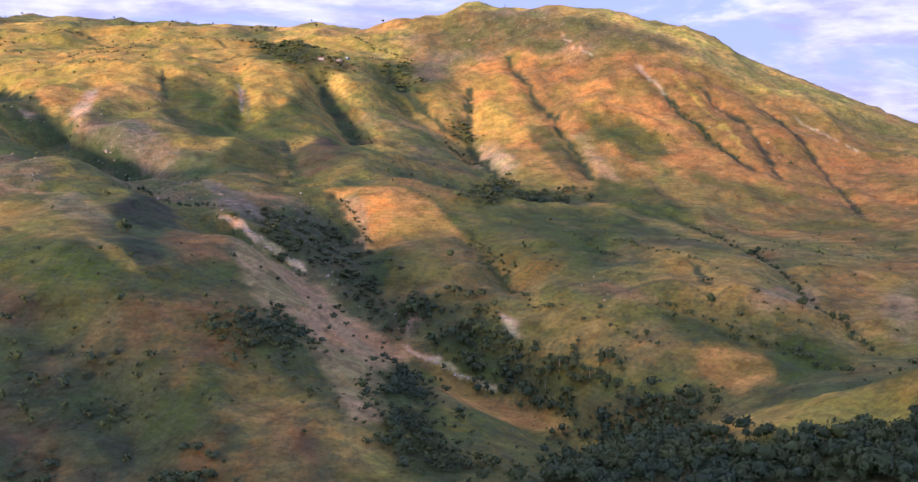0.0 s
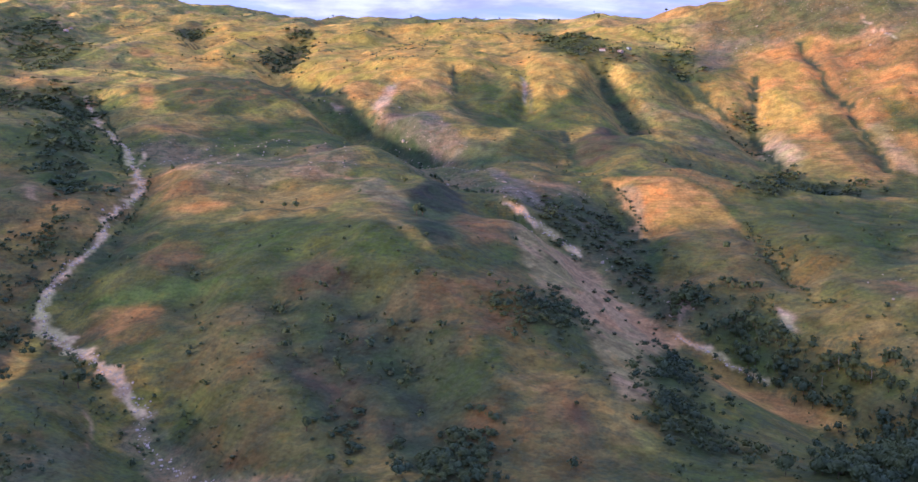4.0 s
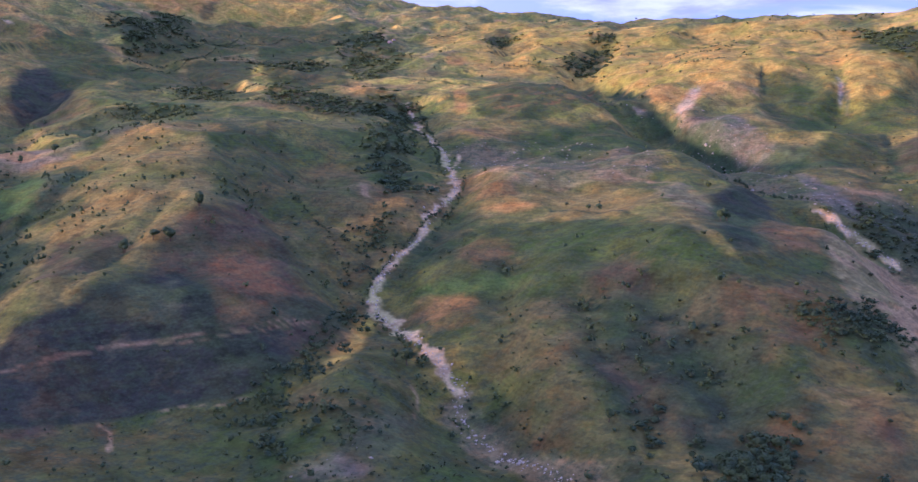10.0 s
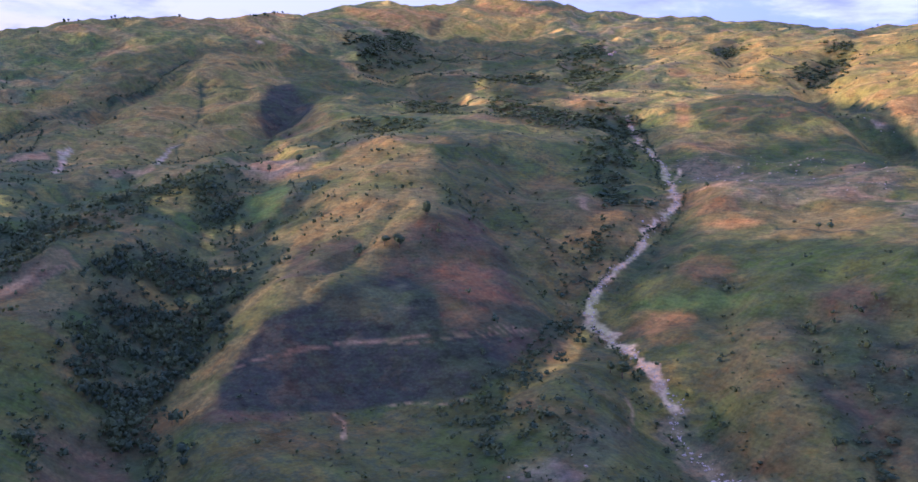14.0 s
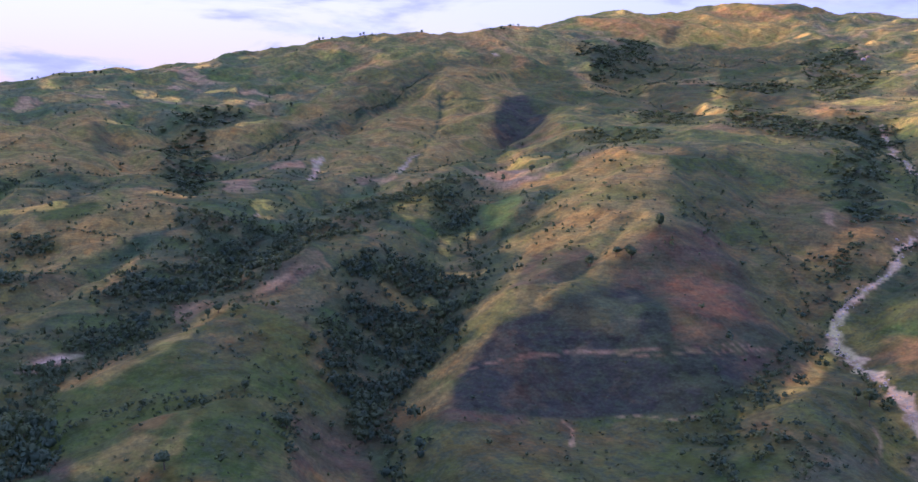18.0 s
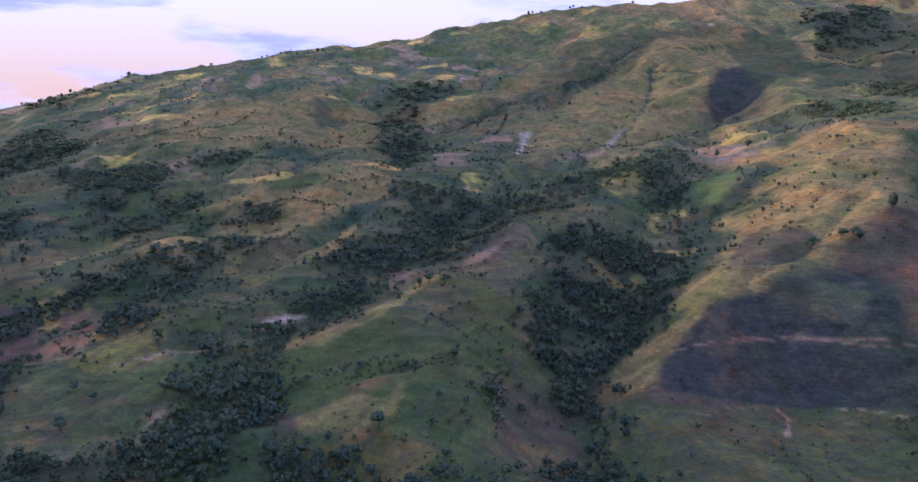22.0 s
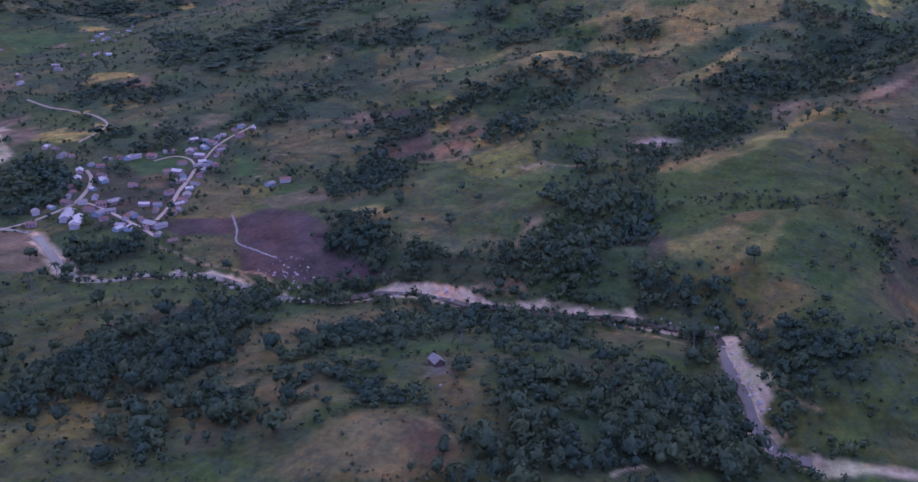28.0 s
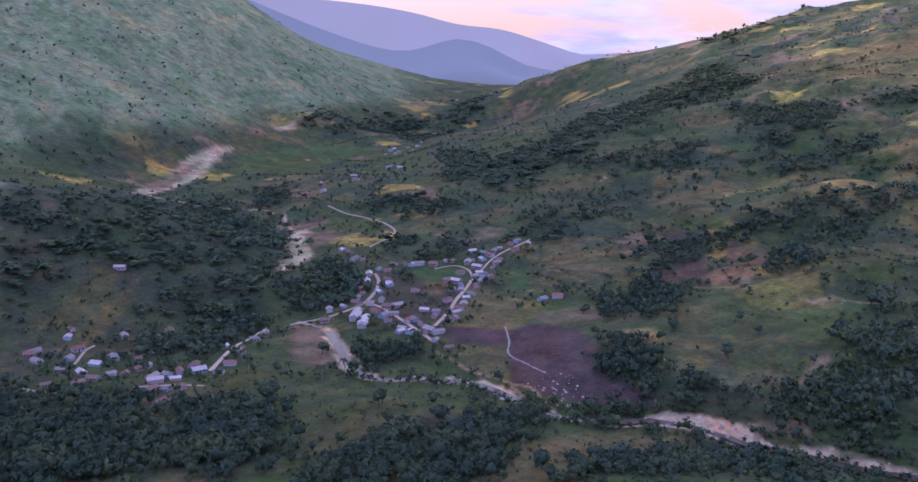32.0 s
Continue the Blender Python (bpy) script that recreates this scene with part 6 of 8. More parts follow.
hedge([(-350, -386), (-358, -372), (-369, -363)], 0.5)
wood([(-470, -40), (-469, -28), (-431, -33), (-429, -48)], 6.5, 0.9)
wood([(-420, -15), (-413, 8), (-406, 27), (-390, 21), (-387, 3), (-398, -13)], 6.5, 0.8)
cover("rust", [(-476, -13), (-474, 0), (-446, -1), (-439, -15)], 3)
cover("bare", [(-450, -23), (-465, -15), (-449, -13), (-438, -22)], 2)
wood([(-440, -6), (-425, 7), (-413, 10), (-416, -8)], 6, 0.7)
cover("olive2", [(-485, -8), (-493, 0), (-482, 1), (-462, -8)], 2)
band("gravel", [(-428, -28), (-412, -26), (-399, -25), (-382, -23)], 8)
cover("gravel", [(-347, -13), (-347, 2), (-342, 18), (-335, 2), (-340, -9)], 2)
band("gravel", [(-509, -237), (-502, -206), (-500, -180), (-496, -165)], 9)
band("gravel", [(-520, -399), (-528, -370), (-521, -342), (-510, -322)], 6)
wood([(-509, -324), (-521, -314), (-492, -297), (-482, -308)], 6, 0.8)
wood([(-499, -288), (-506, -267), (-494, -256), (-482, -278)], 6, 0.8)
hedge([(-519, -239), (-513, -208), (-514, -178)], 0.6)
hedge([(-488, -233), (-486, -196), (-484, -164)], 0.5)
cover("pasture", [(-529, -329), (-522, -295), (-504, -282), (-501, -311)], 3)
cover("green", [(-372, -228), (-365, -190), (-333, -181), (-338, -208)], 4)
cover("olive2", [(-348, -272), (-353, -248), (-326, -215), (-306, -219), (-315, -248)], 4)
cover("olive", [(-291, -340), (-282, -309), (-264, -284), (-254, -307), (-263, -327)], 4)
cover("rock", [(-352, -176), (-358, -169), (-338, -164), (-335, -172)], 2)
hedge([(-489, -104), (-484, -78), (-475, -56), (-453, -39)], 0.6)
band("bare", [(-468, -89), (-461, -66), (-446, -49)], 1.4)
wood([(-518, -128), (-512, -110), (-498, -111), (-500, -128)], 6.5, 0.8)
band("bare", [(-563, -394), (-543, -368), (-536, -340), (-520, -322)], 1.6)
band("bare", [(-760, -403), (-795, -401), (-805, -401), (-768, -397)], 2)
band("bare", [(-805, -401), (-778, -364), (-745, -333)], 1.3)
# spurs of the western slopes
cover("hay", [(-1508, 567), (-1978, 801), (-2294, 1121), (-2336, 1315), (-2190, 1247), (-1799, 951), (-1637, 832), (-1495, 644)], 9)
cover("green", [(-2222, 1247), (-2355, 1508), (-1945, 1321), (-1599, 1030), (-1836, 1081)], 9)
band("dark", [(-2232, 993), (-2164, 1088), (-2212, 1253)], 6)
band("dark", [(-2132, 859), (-1979, 925), (-1917, 1013)], 6)
band("dark", [(-2462, 1204), (-2457, 1305), (-2436, 1372)], 6)
band("dark", [(-1998, 918), (-1759, 778), (-1531, 625)], 7)
band("olive", [(-2231, 1367), (-2153, 1488), (-2151, 1666)], 7)
band("dark", [(-1717, 1081), (-1554, 1127), (-1736, 1367)], 6)
# another sunlit crest, the sun's warmth put into its colour
cover("amber", [(-3063, 2397), (-2921, 2338), (-2754, 2152), (-2986, 2116)], 10)
cover("dark", [(-2831, 2298), (-2869, 2379), (-2918, 2476), (-2764, 2318), (-2763, 2264)], 5)
cover("hay", [(-1587, -77), (-1877, -17), (-2179, 87), (-2165, 165), (-1917, 111), (-1560, -4)], 8)
cover("dark", [(-2074, 116), (-1970, 154), (-1946, 175), (-1710, 88)], 7)
cover("hay", [(-1786, 119), (-1951, 213), (-1727, 188), (-1554, 110)], 6)
cover("hay", [(-1920, 308), (-2067, 450), (-2177, 600), (-2275, 736), (-2142, 688), (-1941, 470), (-1814, 334)], 8)
wood([(-1996, 258), (-1982, 334), (-1716, 299), (-1361, 172), (-1694, 193)], 13, 0.8)
hedge([(-1709, -210), (-1677, -114), (-1797, -21)], 0.8)
hedge([(-1454, -71), (-1507, 2), (-1487, 83)], 0.8)
hedge([(-2014, 301), (-2133, 438), (-2165, 566)], 0.8)
# scrub below the green hill
cover("dark_olive", [(-404, 81), (-426, 126), (-405, 169), (-355, 140), (-371, 100), (-379, 77)], 8)
wood([(-500, 111), (-502, 138), (-413, 120), (-390, 97), (-398, 78)], 6.5, 0.6)
cover("umber", [(-542, 174), (-523, 188), (-451, 173), (-432, 146), (-497, 158)], 6)
# burnt hill, nearer plots
cover("olive", [(-564, 182), (-545, 221), (-543, 291), (-483, 260), (-427, 204), (-492, 156)], 6)
hedge([(-669, 118), (-614, 101), (-557, 86)], 0.5)
# slope behind the burnt hill
cover("olive", [(-513, 169), (-470, 207), (-411, 173), (-413, 126)], 10)
# burnt field edge
cover("burnt", [(-665, 302), (-658, 339), (-656, 388), (-663, 454), (-609, 442), (-553, 404), (-521, 449), (-478, 411), (-483, 361), (-521, 323), (-541, 284), (-573, 217), (-594, 219), (-633, 257)], 2.5)
cover("slip2", [(-651, 391), (-645, 440), (-580, 395), (-604, 366)], 5)
band("soil2", [(-627, 246), (-620, 287), (-605, 328), (-586, 361), (-554, 385), (-530, 436), (-522, 492)], 1.6)
trees([(-282, 801), (11, 912), (189, 885), (275, 671), (294, 661), (164, 569), (50, 700), (82, 669), (-727, 2522), (-454, 2401), (-79, 538), (215, 704), (156, 667)], 11)
trees([(-283, 819), (-635, 925), (-432, 818), (-130, 400), (-229, 441), (-1051, 1800), (-478, 2410)], 10)
trees([(-422, 467), (-412, 470), (-726, 447), (-706, 483), (-718, 473), (-732, 542), (-1118, 850), (-278, 809), (-1921, 1591)], 14)
trees([(-730, 448), (-732, 542), (-707, 485), (-723, 479), (-1132, 633), (-1182, 613), (-821, 299), (-1114, 852), (-2596, 1395), (-2607, 1454), (-2678, 1550), (-2722, 1207), (-2829, 1303), (-2785, 1032), (-2791, 1073), (-768, 226), (-815, 230)], 11)
trees([(-1126, 628), (-1137, 587), (-725, 447), (-732, 540), (-817, 298), (-569, 82), (-511, -8), (-701, 160), (-617, 66), (-801, 81), (-2679, 768), (-2834, 906), (-2795, 922), (-2802, 1035), (-2792, 1062), (-3035, 1382), (-2601, 1386), (-2628, 1456), (-2680, 1531), (-2790, 208), (-2737, 109), (-2857, -104), (-2773, 44), (-1742, 180), (-2203, 444), (-2172, 469), (-1737, 407), (-2184, 594)], 11)
trees([(-638, -246), (-1118, -350), (-1470, -228), (-517, -72), (-568, 79), (-718, -115), (-460, 21), (-808, 92), (-2424, -348), (-2515, -418), (-2834, 44), (-2807, 99), (-2786, 206), (-2609, -104), (-1084, -341)], 10)
trees([(-508, -311), (-514, -250), (-645, -248), (-597, -201), (-450, -388), (-333, -236), (-275, -239), (-348, -76), (-514, -71), (-722, -115), (-574, 84), (-311, -256), (-317, -249), (-525, -215), (-645, -187), (-1143, -355), (-1069, -379), (-809, 92)], 11)
trees([(-444, -387), (-418, -355), (-533, -486), (-413, -364), (-483, -490), (-514, -447), (-636, -246), (-602, -203), (-1514, -866), (-2810, -528), (-2774, -480), (-2517, -343)], 10)
bushes([(-469, -159), (-485, -147), (-466, -133), (-465, -347), (-462, -335), (-323, -203), (-334, -216), (-341, -203), (-317, -142), (-337, -136), (-328, -124), (-361, -110), (-332, -104), (-330, -192), (-311, -238), (-314, -226), (-319, -281), (-318, -267), (-389, 4)])
bushes([(-78, 533), (-207, 570), (-249, 610), (-474, 846), (-437, 855), (-195, 428), (-143, 431), (-270, 426), (-113, 416), (-75, 488), (-209, 563)])
bushes([(-157, 791), (-142, 793), (-121, 824), (-108, 805), (-71, 734), (-73, 666), (-212, 1287), (-133, 513), (-205, 520), (-48, 744), (115, 714)])
palms([(-337, -23), (-290, -293), (-455, -191), (-389, -166), (-443, -48), (-446, -42), (-317, -261), (-316, -245), (-472, -130), (-479, -201)])
palms([(-485, -455), (-496, -423), (-478, -477), (-504, -449), (-472, -507), (-299, -471), (-415, -282), (-485, -522), (-525, -219)])
palms([(91, 669), (109, 642), (131, 604), (147, 587), (79, 659)])
# village
houses([(-591, -420), (-579, -403), (-657, -462), (-631, -459), (-626, -462), (-659, -490), (-653, -497), (-692, -526), (-668, -511), (-695, -547), (-655, -515), (-652, -527), (-747, -569), (-772, -572), (-768, -560), (-792, -565), (-797, -555), (-797, -546), (-801, -541), (-803, -525), (-819, -518), (-819, -511), (-854, -504), (-849, -490), (-844, -479), (-818, -493), (-826, -492), (-787, -467), (-773, -457), (-772, -448), (-773, -465), (-752, -485), (-753, -477), (-741, -466), (-723, -466), (-724, -461), (-707, -497), (-716, -529), (-802, -619), (-802, -609), (-838, -655), (-829, -641), (-833, -655), (-716, -376), (-727, -366), (-610, -434), (-604, -435), (-602, -457), (-639, -483), (-640, -501), (-631, -542)], 7)
houses([(-397, -517), (-438, -542), (-442, -553), (-451, -550), (-433, -558), (-468, -606), (-442, -618), (-465, -625), (-431, -581), (-426, -588), (-411, -589), (-417, -606), (-445, -649), (-471, -668), (-418, -626), (-495, -700), (-483, -691), (-442, -680), (-433, -675), (-424, -657), (-556, -654), (-530, -642), (-543, -652), (-497, -620), (-520, -669), (-466, -550), (-458, -539), (-462, -525), (-444, -580), (-453, -581), (-398, -589), (-590, -739)], 7)
houses([(-1743, -1090), (-1702, -1056), (-1689, -1073), (-1672, -1015), (-1792, -1047), (-1876, -1081), (-1470, -969), (-1456, -937), (-1471, -926), (-1262, -957), (-1177, -899), (-1603, -1213), (-1334, -938), (-1290, -909), (-2655, -1346), (-2663, -1319), (-2655, -1286), (-2683, -1239), (-1812, -1156)], 8)
houses([(-1764, -1093), (-1717, -1054), (-1791, -1072), (-1734, -1029), (-1495, -953), (-1440, -905), (-1283, -903), (-1234, -936), (-1173, -897)], 8)
houses([(-1793, 2194), (-1776, 2154)], 12)
houses([(-196, 1945), (-242, 1870), (-208, 1882)], 9)
hut([(-350, -172)])
school([(-625, -511), (-614, -497), (-606, -494)])
water_tank([(-632, -542)])
# roads, walls and river
ribbon("road", [(-599, -561), (-615, -538), (-639, -525), (-659, -522), (-692, -531), (-729, -548), (-755, -567)], 3.4)
ribbon("road", [(-659, -522), (-652, -502), (-631, -472), (-609, -444), (-589, -421)], 3.0)
ribbon("road", [(-623, -436), (-658, -441), (-691, -449), (-739, -459), (-771, -467)], 3.4)
ribbon("road", [(-771, -467), (-798, -484), (-807, -504), (-792, -518)], 2.6)
ribbon("road", [(-773, -467), (-842, -472), (-899, -455)], 2.4)
ribbon("road", [(-1101, -843), (-1063, -792), (-1029, -738), (-986, -684), (-945, -648), (-918, -636), (-859, -633)], 3.0)
ribbon("road", [(-463, -533), (-489, -544), (-533, -562), (-584, -580)], 3.6)
ribbon("road", [(-413, -555), (-427, -537), (-437, -517)], 3.2)
ribbon("road", [(-374, -614), (-374, -599), (-382, -583)], 3.0)
ribbon("road", [(-431, -630), (-473, -663), (-489, -669)], 2.4)
stone_wall([(-637, -380), (-605, -364), (-579, -354), (-565, -335), (-555, -317)])
stone_heap([(-538, -313), (-544, -307), (-533, -296), (-521, -294), (-520, -304)])
ribbon("water", [(-606, -560), (-594, -525)], 5)
river([(-589, -516), (-544, -475), (-515, -444), (-509, -419), (-521, -401), (-526, -363), (-520, -340), (-507, -315), (-495, -284), (-498, -263), (-507, -235), (-504, -213), (-500, -191), (-495, -176), (-496, -159), (-495, -140), (-490, -121), (-490, -100), (-485, -77), (-473, -55), (-464, -38), (-446, -33), (-423, -33), (-406, -31), (-388, -28), (-368, -27), (-349, -21), (-345, -8)])

gully(SPECIAL["river"], 8.0, 2.2)
band("gravel", SPECIAL["river"], 9)


def inside(px, py, p):
    """Signed distance to the outline p, positive within."""
    hit = np.zeros(len(px), bool)
    for (ax, ay), (bx, by) in zip(p, np.roll(p, -1, 0)):
        cross = (ay > py) != (by > py)
        hit ^= cross & (px < (bx - ax) * (py - ay) / (by - ay + 1e-12) + ax)
    d = off_line(px, py, np.vstack([p, p[:1]]))
    return np.where(hit, d, -d)


def smooth_curve(p, step):
    """The polyline p rounded and sampled about every step metres."""
    out = []
    q = np.vstack([2 * p[0] - p[1], p, 2 * p[-1] - p[-2]])
    for i in range(1, len(q) - 2):
        a, b, c, d = q[i - 1:i + 3]
        n = max(1, int(np.linalg.norm(c - b) / step))
        for t in np.arange(n) / n:
            out.append(0.5 * (2 * b + (c - a) * t + (2 * a - 5 * b + 4 * c - d) * t * t + (3 * b - a - 3 * c + d) * t ** 3))
    out.append(p[-1])
    return np.array(out)


PLOT_KINDS = ["green", "olive", "olive2", "olive2", "green", "olive", "dark", "soil2", "olive", "straw", "green", "olive2", "olive"]


def plots(x, y, size):
    """Irregular field plots: for each place its plot's number and how far the nearest boundary is."""
    x = x + 9 * lattice(x / 40, y / 40, 81) + 2 * lattice(x / 9, y / 9, 83)
    y = y + 9 * lattice(x / 40, y / 40, 82) + 2 * lattice(x / 9, y / 9, 84)
    u, v = x / size, y / size
    best, second, number = np.full(len(x), 1e9), np.full(len(x), 1e9), np.zeros(len(x), np.int64)
    for di in (-1, 0, 1):
        for dj in (-1, 0, 1):
            i, j = np.floor(u).astype(np.int64) + di, np.floor(v).astype(np.int64) + dj
            q = (i * 73856093 ^ j * 19349663) & 0x7fffffff
            q = (q * 1103515245 + 12345) & 0x7fffffff
            px, py = i + (q & 1023) / 1023.0, j + ((q >> 10) & 1023) / 1023.0
            d = np.hypot(u - px, v - py)
            closer = d < best
            second = np.where(closer, best, np.minimum(second, d))
            number = np.where(closer, q >> 7, number)
            best = np.where(closer, d, best)
    return number, (second - best) * size * 0.5


def farmed(x, y):
    """How much the land is laid out in plots: most on the western slopes and the valley floor."""
    west = np.clip((-x - 650) / 250, 0, 1) * np.clip((900 - y) / 300, 0, 1)
    north = np.clip((y - 1500) / 400, 0, 1) * np.clip((-x - 300) / 400, 0, 1)
    return np.clip(0.22 + 0.5 * west + 0.35 * north, 0, 0.72)


rng = np.random.default_rng(5)

def line_streets():
    """More houses in loose rows along the village roads."""
    for name, p, width in RIBBONS[:5] + RIBBONS[6:9]:
        if name != "road":
            continue
        q = smooth_curve(p, 11.0)
        d = np.gradient(q, axis=0)
        d /= np.linalg.norm(d, axis=1)[:, None] + 1e-9
        for k in range(1, len(q) - 1):
            for side in (-1, 1):
                if rng.uniform() < 0.62:
                    x, y = q[k] + side * np.array([-d[k, 1], d[k, 0]]) * rng.uniform(7.5, 11.0) + rng.normal(0, 1.0, 2)
                    if all(np.hypot(x - hx, y - hy) > 7.5 for hx, hy, s in HOUSES) and all(off_line(np.array([x]), np.array([y]), w)[0] > 6 for n, w, s in RIBBONS):
                        HOUSES.append((float(x), float(y), 6.5))


line_streets()

def tree_drift(x, y):
    """Where small trees and bushes gather on the farmed slopes."""
    return 0.75 * lattice(x / 62, y / 62, 65) + 0.6 * lattice(x / 24, y / 24, 66) + 0.3 * lattice(x / 10, y / 10, 67)


def cover_colours(x, y, z):
    a, b, c = lattice(x / 170, y / 170, 31), lattice(x / 60, y / 60, 32), lattice(x / 22, y / 22, 33)
    s = np.clip(0.5 + 0.45 * a + 0.4 * b + 0.3 * c, 0, 1)[:, None]
    dry = (np.clip((z - 90) / 200, 0, 1) * np.clip(1 - 0.75 * np.clip((-x - 500) / 500, 0, 1) * np.clip((1500 - y) / 500, 0, 1), 0, 1))[:, None]
    low = np.array(COVERS["green"]) * (1 - s) + np.array(COVERS["olive"]) * s
    high = np.array(COVERS["olive"]) * (1 - s) + np.array(COVERS["straw"]) * s
    col = low * (1 - dry) + high * dry
    # dry grass on the eastern slopes, lightened in colour to look sunlit
    east = (np.clip((x + 40) / 120, 0, 1) * np.clip((y - 450) / 200, 0, 1) * 0.6)[:, None]
    col = col * (1 - east) + np.array(COVERS["hay"]) * (1.0 + 0.5 * s) * east
    q = np.clip((lattice(x / 130 + 9, y / 130, 34) - 0.3) * 2.5, 0, 0.6)[:, None] * np.clip((y[:, None] + 100) / 500, 0, 1)
    col = col * (1 - q) + np.array(COVERS["rust"]) * q
    # the far south slope is paled in its colour, standing for haze
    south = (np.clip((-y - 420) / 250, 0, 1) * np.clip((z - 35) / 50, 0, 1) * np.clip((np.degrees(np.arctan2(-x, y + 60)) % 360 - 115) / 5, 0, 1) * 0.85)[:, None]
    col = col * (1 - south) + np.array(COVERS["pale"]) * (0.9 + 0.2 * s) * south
    # growth in the folds, which also darkens their colour as shade would
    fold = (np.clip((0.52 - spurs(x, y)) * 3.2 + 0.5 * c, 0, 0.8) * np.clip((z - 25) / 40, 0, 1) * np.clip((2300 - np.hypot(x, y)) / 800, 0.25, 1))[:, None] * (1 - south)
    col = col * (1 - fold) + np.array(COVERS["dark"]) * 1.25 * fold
    number, edge = plots(x, y, 62.0)
    kinds = np.array([COVERS[k] for k in PLOT_KINDS])[number % len(PLOT_KINDS)]
    f = farmed(x, y)[:, None] * (1 - south)
    # plots lightened by a fifth, in place of haze over the western slopes
    kinds = kinds * np.array([1.2, 1.2, 1.2, 1.0])
    col = col * (1 - f) + kinds * f
    line = np.clip(1.2 - edge / 2.2, 0, 1)[:, None] * np.clip(f * 1.6 - 0.35, 0, 0.7)
    col = col * (1 - line) + np.array(COVERS["dark"]) * line
    clump = (np.clip(tree_drift(x, y) * 2.2 - 0.25, 0, 0.75) * np.clip(farmed(x, y) * 2.2 - 0.5, 0, 1))[:, None] * (1 - south)
    col = col * (1 - clump) + np.array(COVERS["dark"]) * 1.3 * clump
    # ground colour lightened with height, standing for haze on the far slopes
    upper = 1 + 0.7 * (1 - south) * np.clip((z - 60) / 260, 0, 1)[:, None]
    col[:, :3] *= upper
    wx, wy = x + 5 * lattice(x / 14, y / 14, 41) + 2.5 * lattice(x / 5, y / 5, 43), y + 5 * lattice(x / 14, y / 14, 42) + 2.5 * lattice(x / 5, y / 5, 44)
    for kind, p, soft in AREAS:
        m = near_box(x, y, p, soft + 8)
        if m.any():
            wild = 1.0 if soft > 4 else 0.25
            d = inside(x[m] + wild * (wx[m] - x[m]), y[m] + wild * (wy[m] - y[m]), p)
            w = np.clip(0.5 + d / (2 * soft) + (0.35 * b[m] if soft > 9 else 0), 0, 1)[:, None] * FAINT.get(kind, 0.92 if soft < 10 else 0.8)
            col[m] = col[m] * (1 - w) + np.array(COVERS[kind]) * w
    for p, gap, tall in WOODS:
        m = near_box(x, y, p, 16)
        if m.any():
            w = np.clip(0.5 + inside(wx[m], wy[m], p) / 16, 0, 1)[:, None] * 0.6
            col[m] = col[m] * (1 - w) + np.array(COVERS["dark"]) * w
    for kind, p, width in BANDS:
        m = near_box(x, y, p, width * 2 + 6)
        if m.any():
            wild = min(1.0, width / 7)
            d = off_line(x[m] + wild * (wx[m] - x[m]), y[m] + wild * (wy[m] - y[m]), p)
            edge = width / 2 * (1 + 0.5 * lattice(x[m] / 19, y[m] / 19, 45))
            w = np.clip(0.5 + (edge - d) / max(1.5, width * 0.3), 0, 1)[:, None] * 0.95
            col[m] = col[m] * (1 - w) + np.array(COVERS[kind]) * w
    return col


def build_ground():
    rings = np.r_[np.linspace(20, 195, 16), np.geomspace(200, 4900, 580)]
    turn = np.radians(np.r_[np.arange(-34, 148, 0.21), np.arange(148, 326, 2.0)])
    nr, na = len(rings), len(turn)
    r, a = np.meshgrid(rings, turn, indexing="ij")
    x, y = (-r * np.sin(a)).ravel(), (-60 + r * np.cos(a)).ravel()
    x, y = np.r_[x, 0.0], np.r_[y, -60.0]
    z = height(x, y)
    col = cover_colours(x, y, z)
    i, j = np.meshgrid(np.arange(nr - 1), np.arange(na), indexing="ij")
    k = (j + 1) % na
    quads = np.stack([i * na + j, (i + 1) * na + j, (i + 1) * na + k, i * na + k], -1).reshape(-1, 4)
    jj = np.arange(na)
    fan = np.stack([np.full(na, nr * na), jj, (jj + 1) % na], -1)
    mesh = bpy.data.meshes.new("ground")
    mesh.vertices.add(len(x))
    mesh.vertices.foreach_set("co", np.stack([x, y, z], -1).ravel())
    mesh.loops.add(quads.size + fan.size)
    mesh.loops.foreach_set("vertex_index", np.r_[quads.ravel(), fan.ravel()])
    mesh.polygons.add(len(quads) + len(fan))
    mesh.polygons.foreach_set("loop_start", np.r_[np.arange(len(quads)) * 4, quads.size + np.arange(na) * 3])
    mesh.update(calc_edges=True)
    mesh.polygons.foreach_set("use_smooth", np.ones(len(quads) + na, bool))
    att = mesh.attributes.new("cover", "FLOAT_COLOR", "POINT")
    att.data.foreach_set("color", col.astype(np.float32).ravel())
    mesh.materials.append(GROUND)
    return tagged(new("ground", mesh), "grazed valley hillsides of dry grass, scrub and bare earth", "ground", kind="structure")


build_ground()


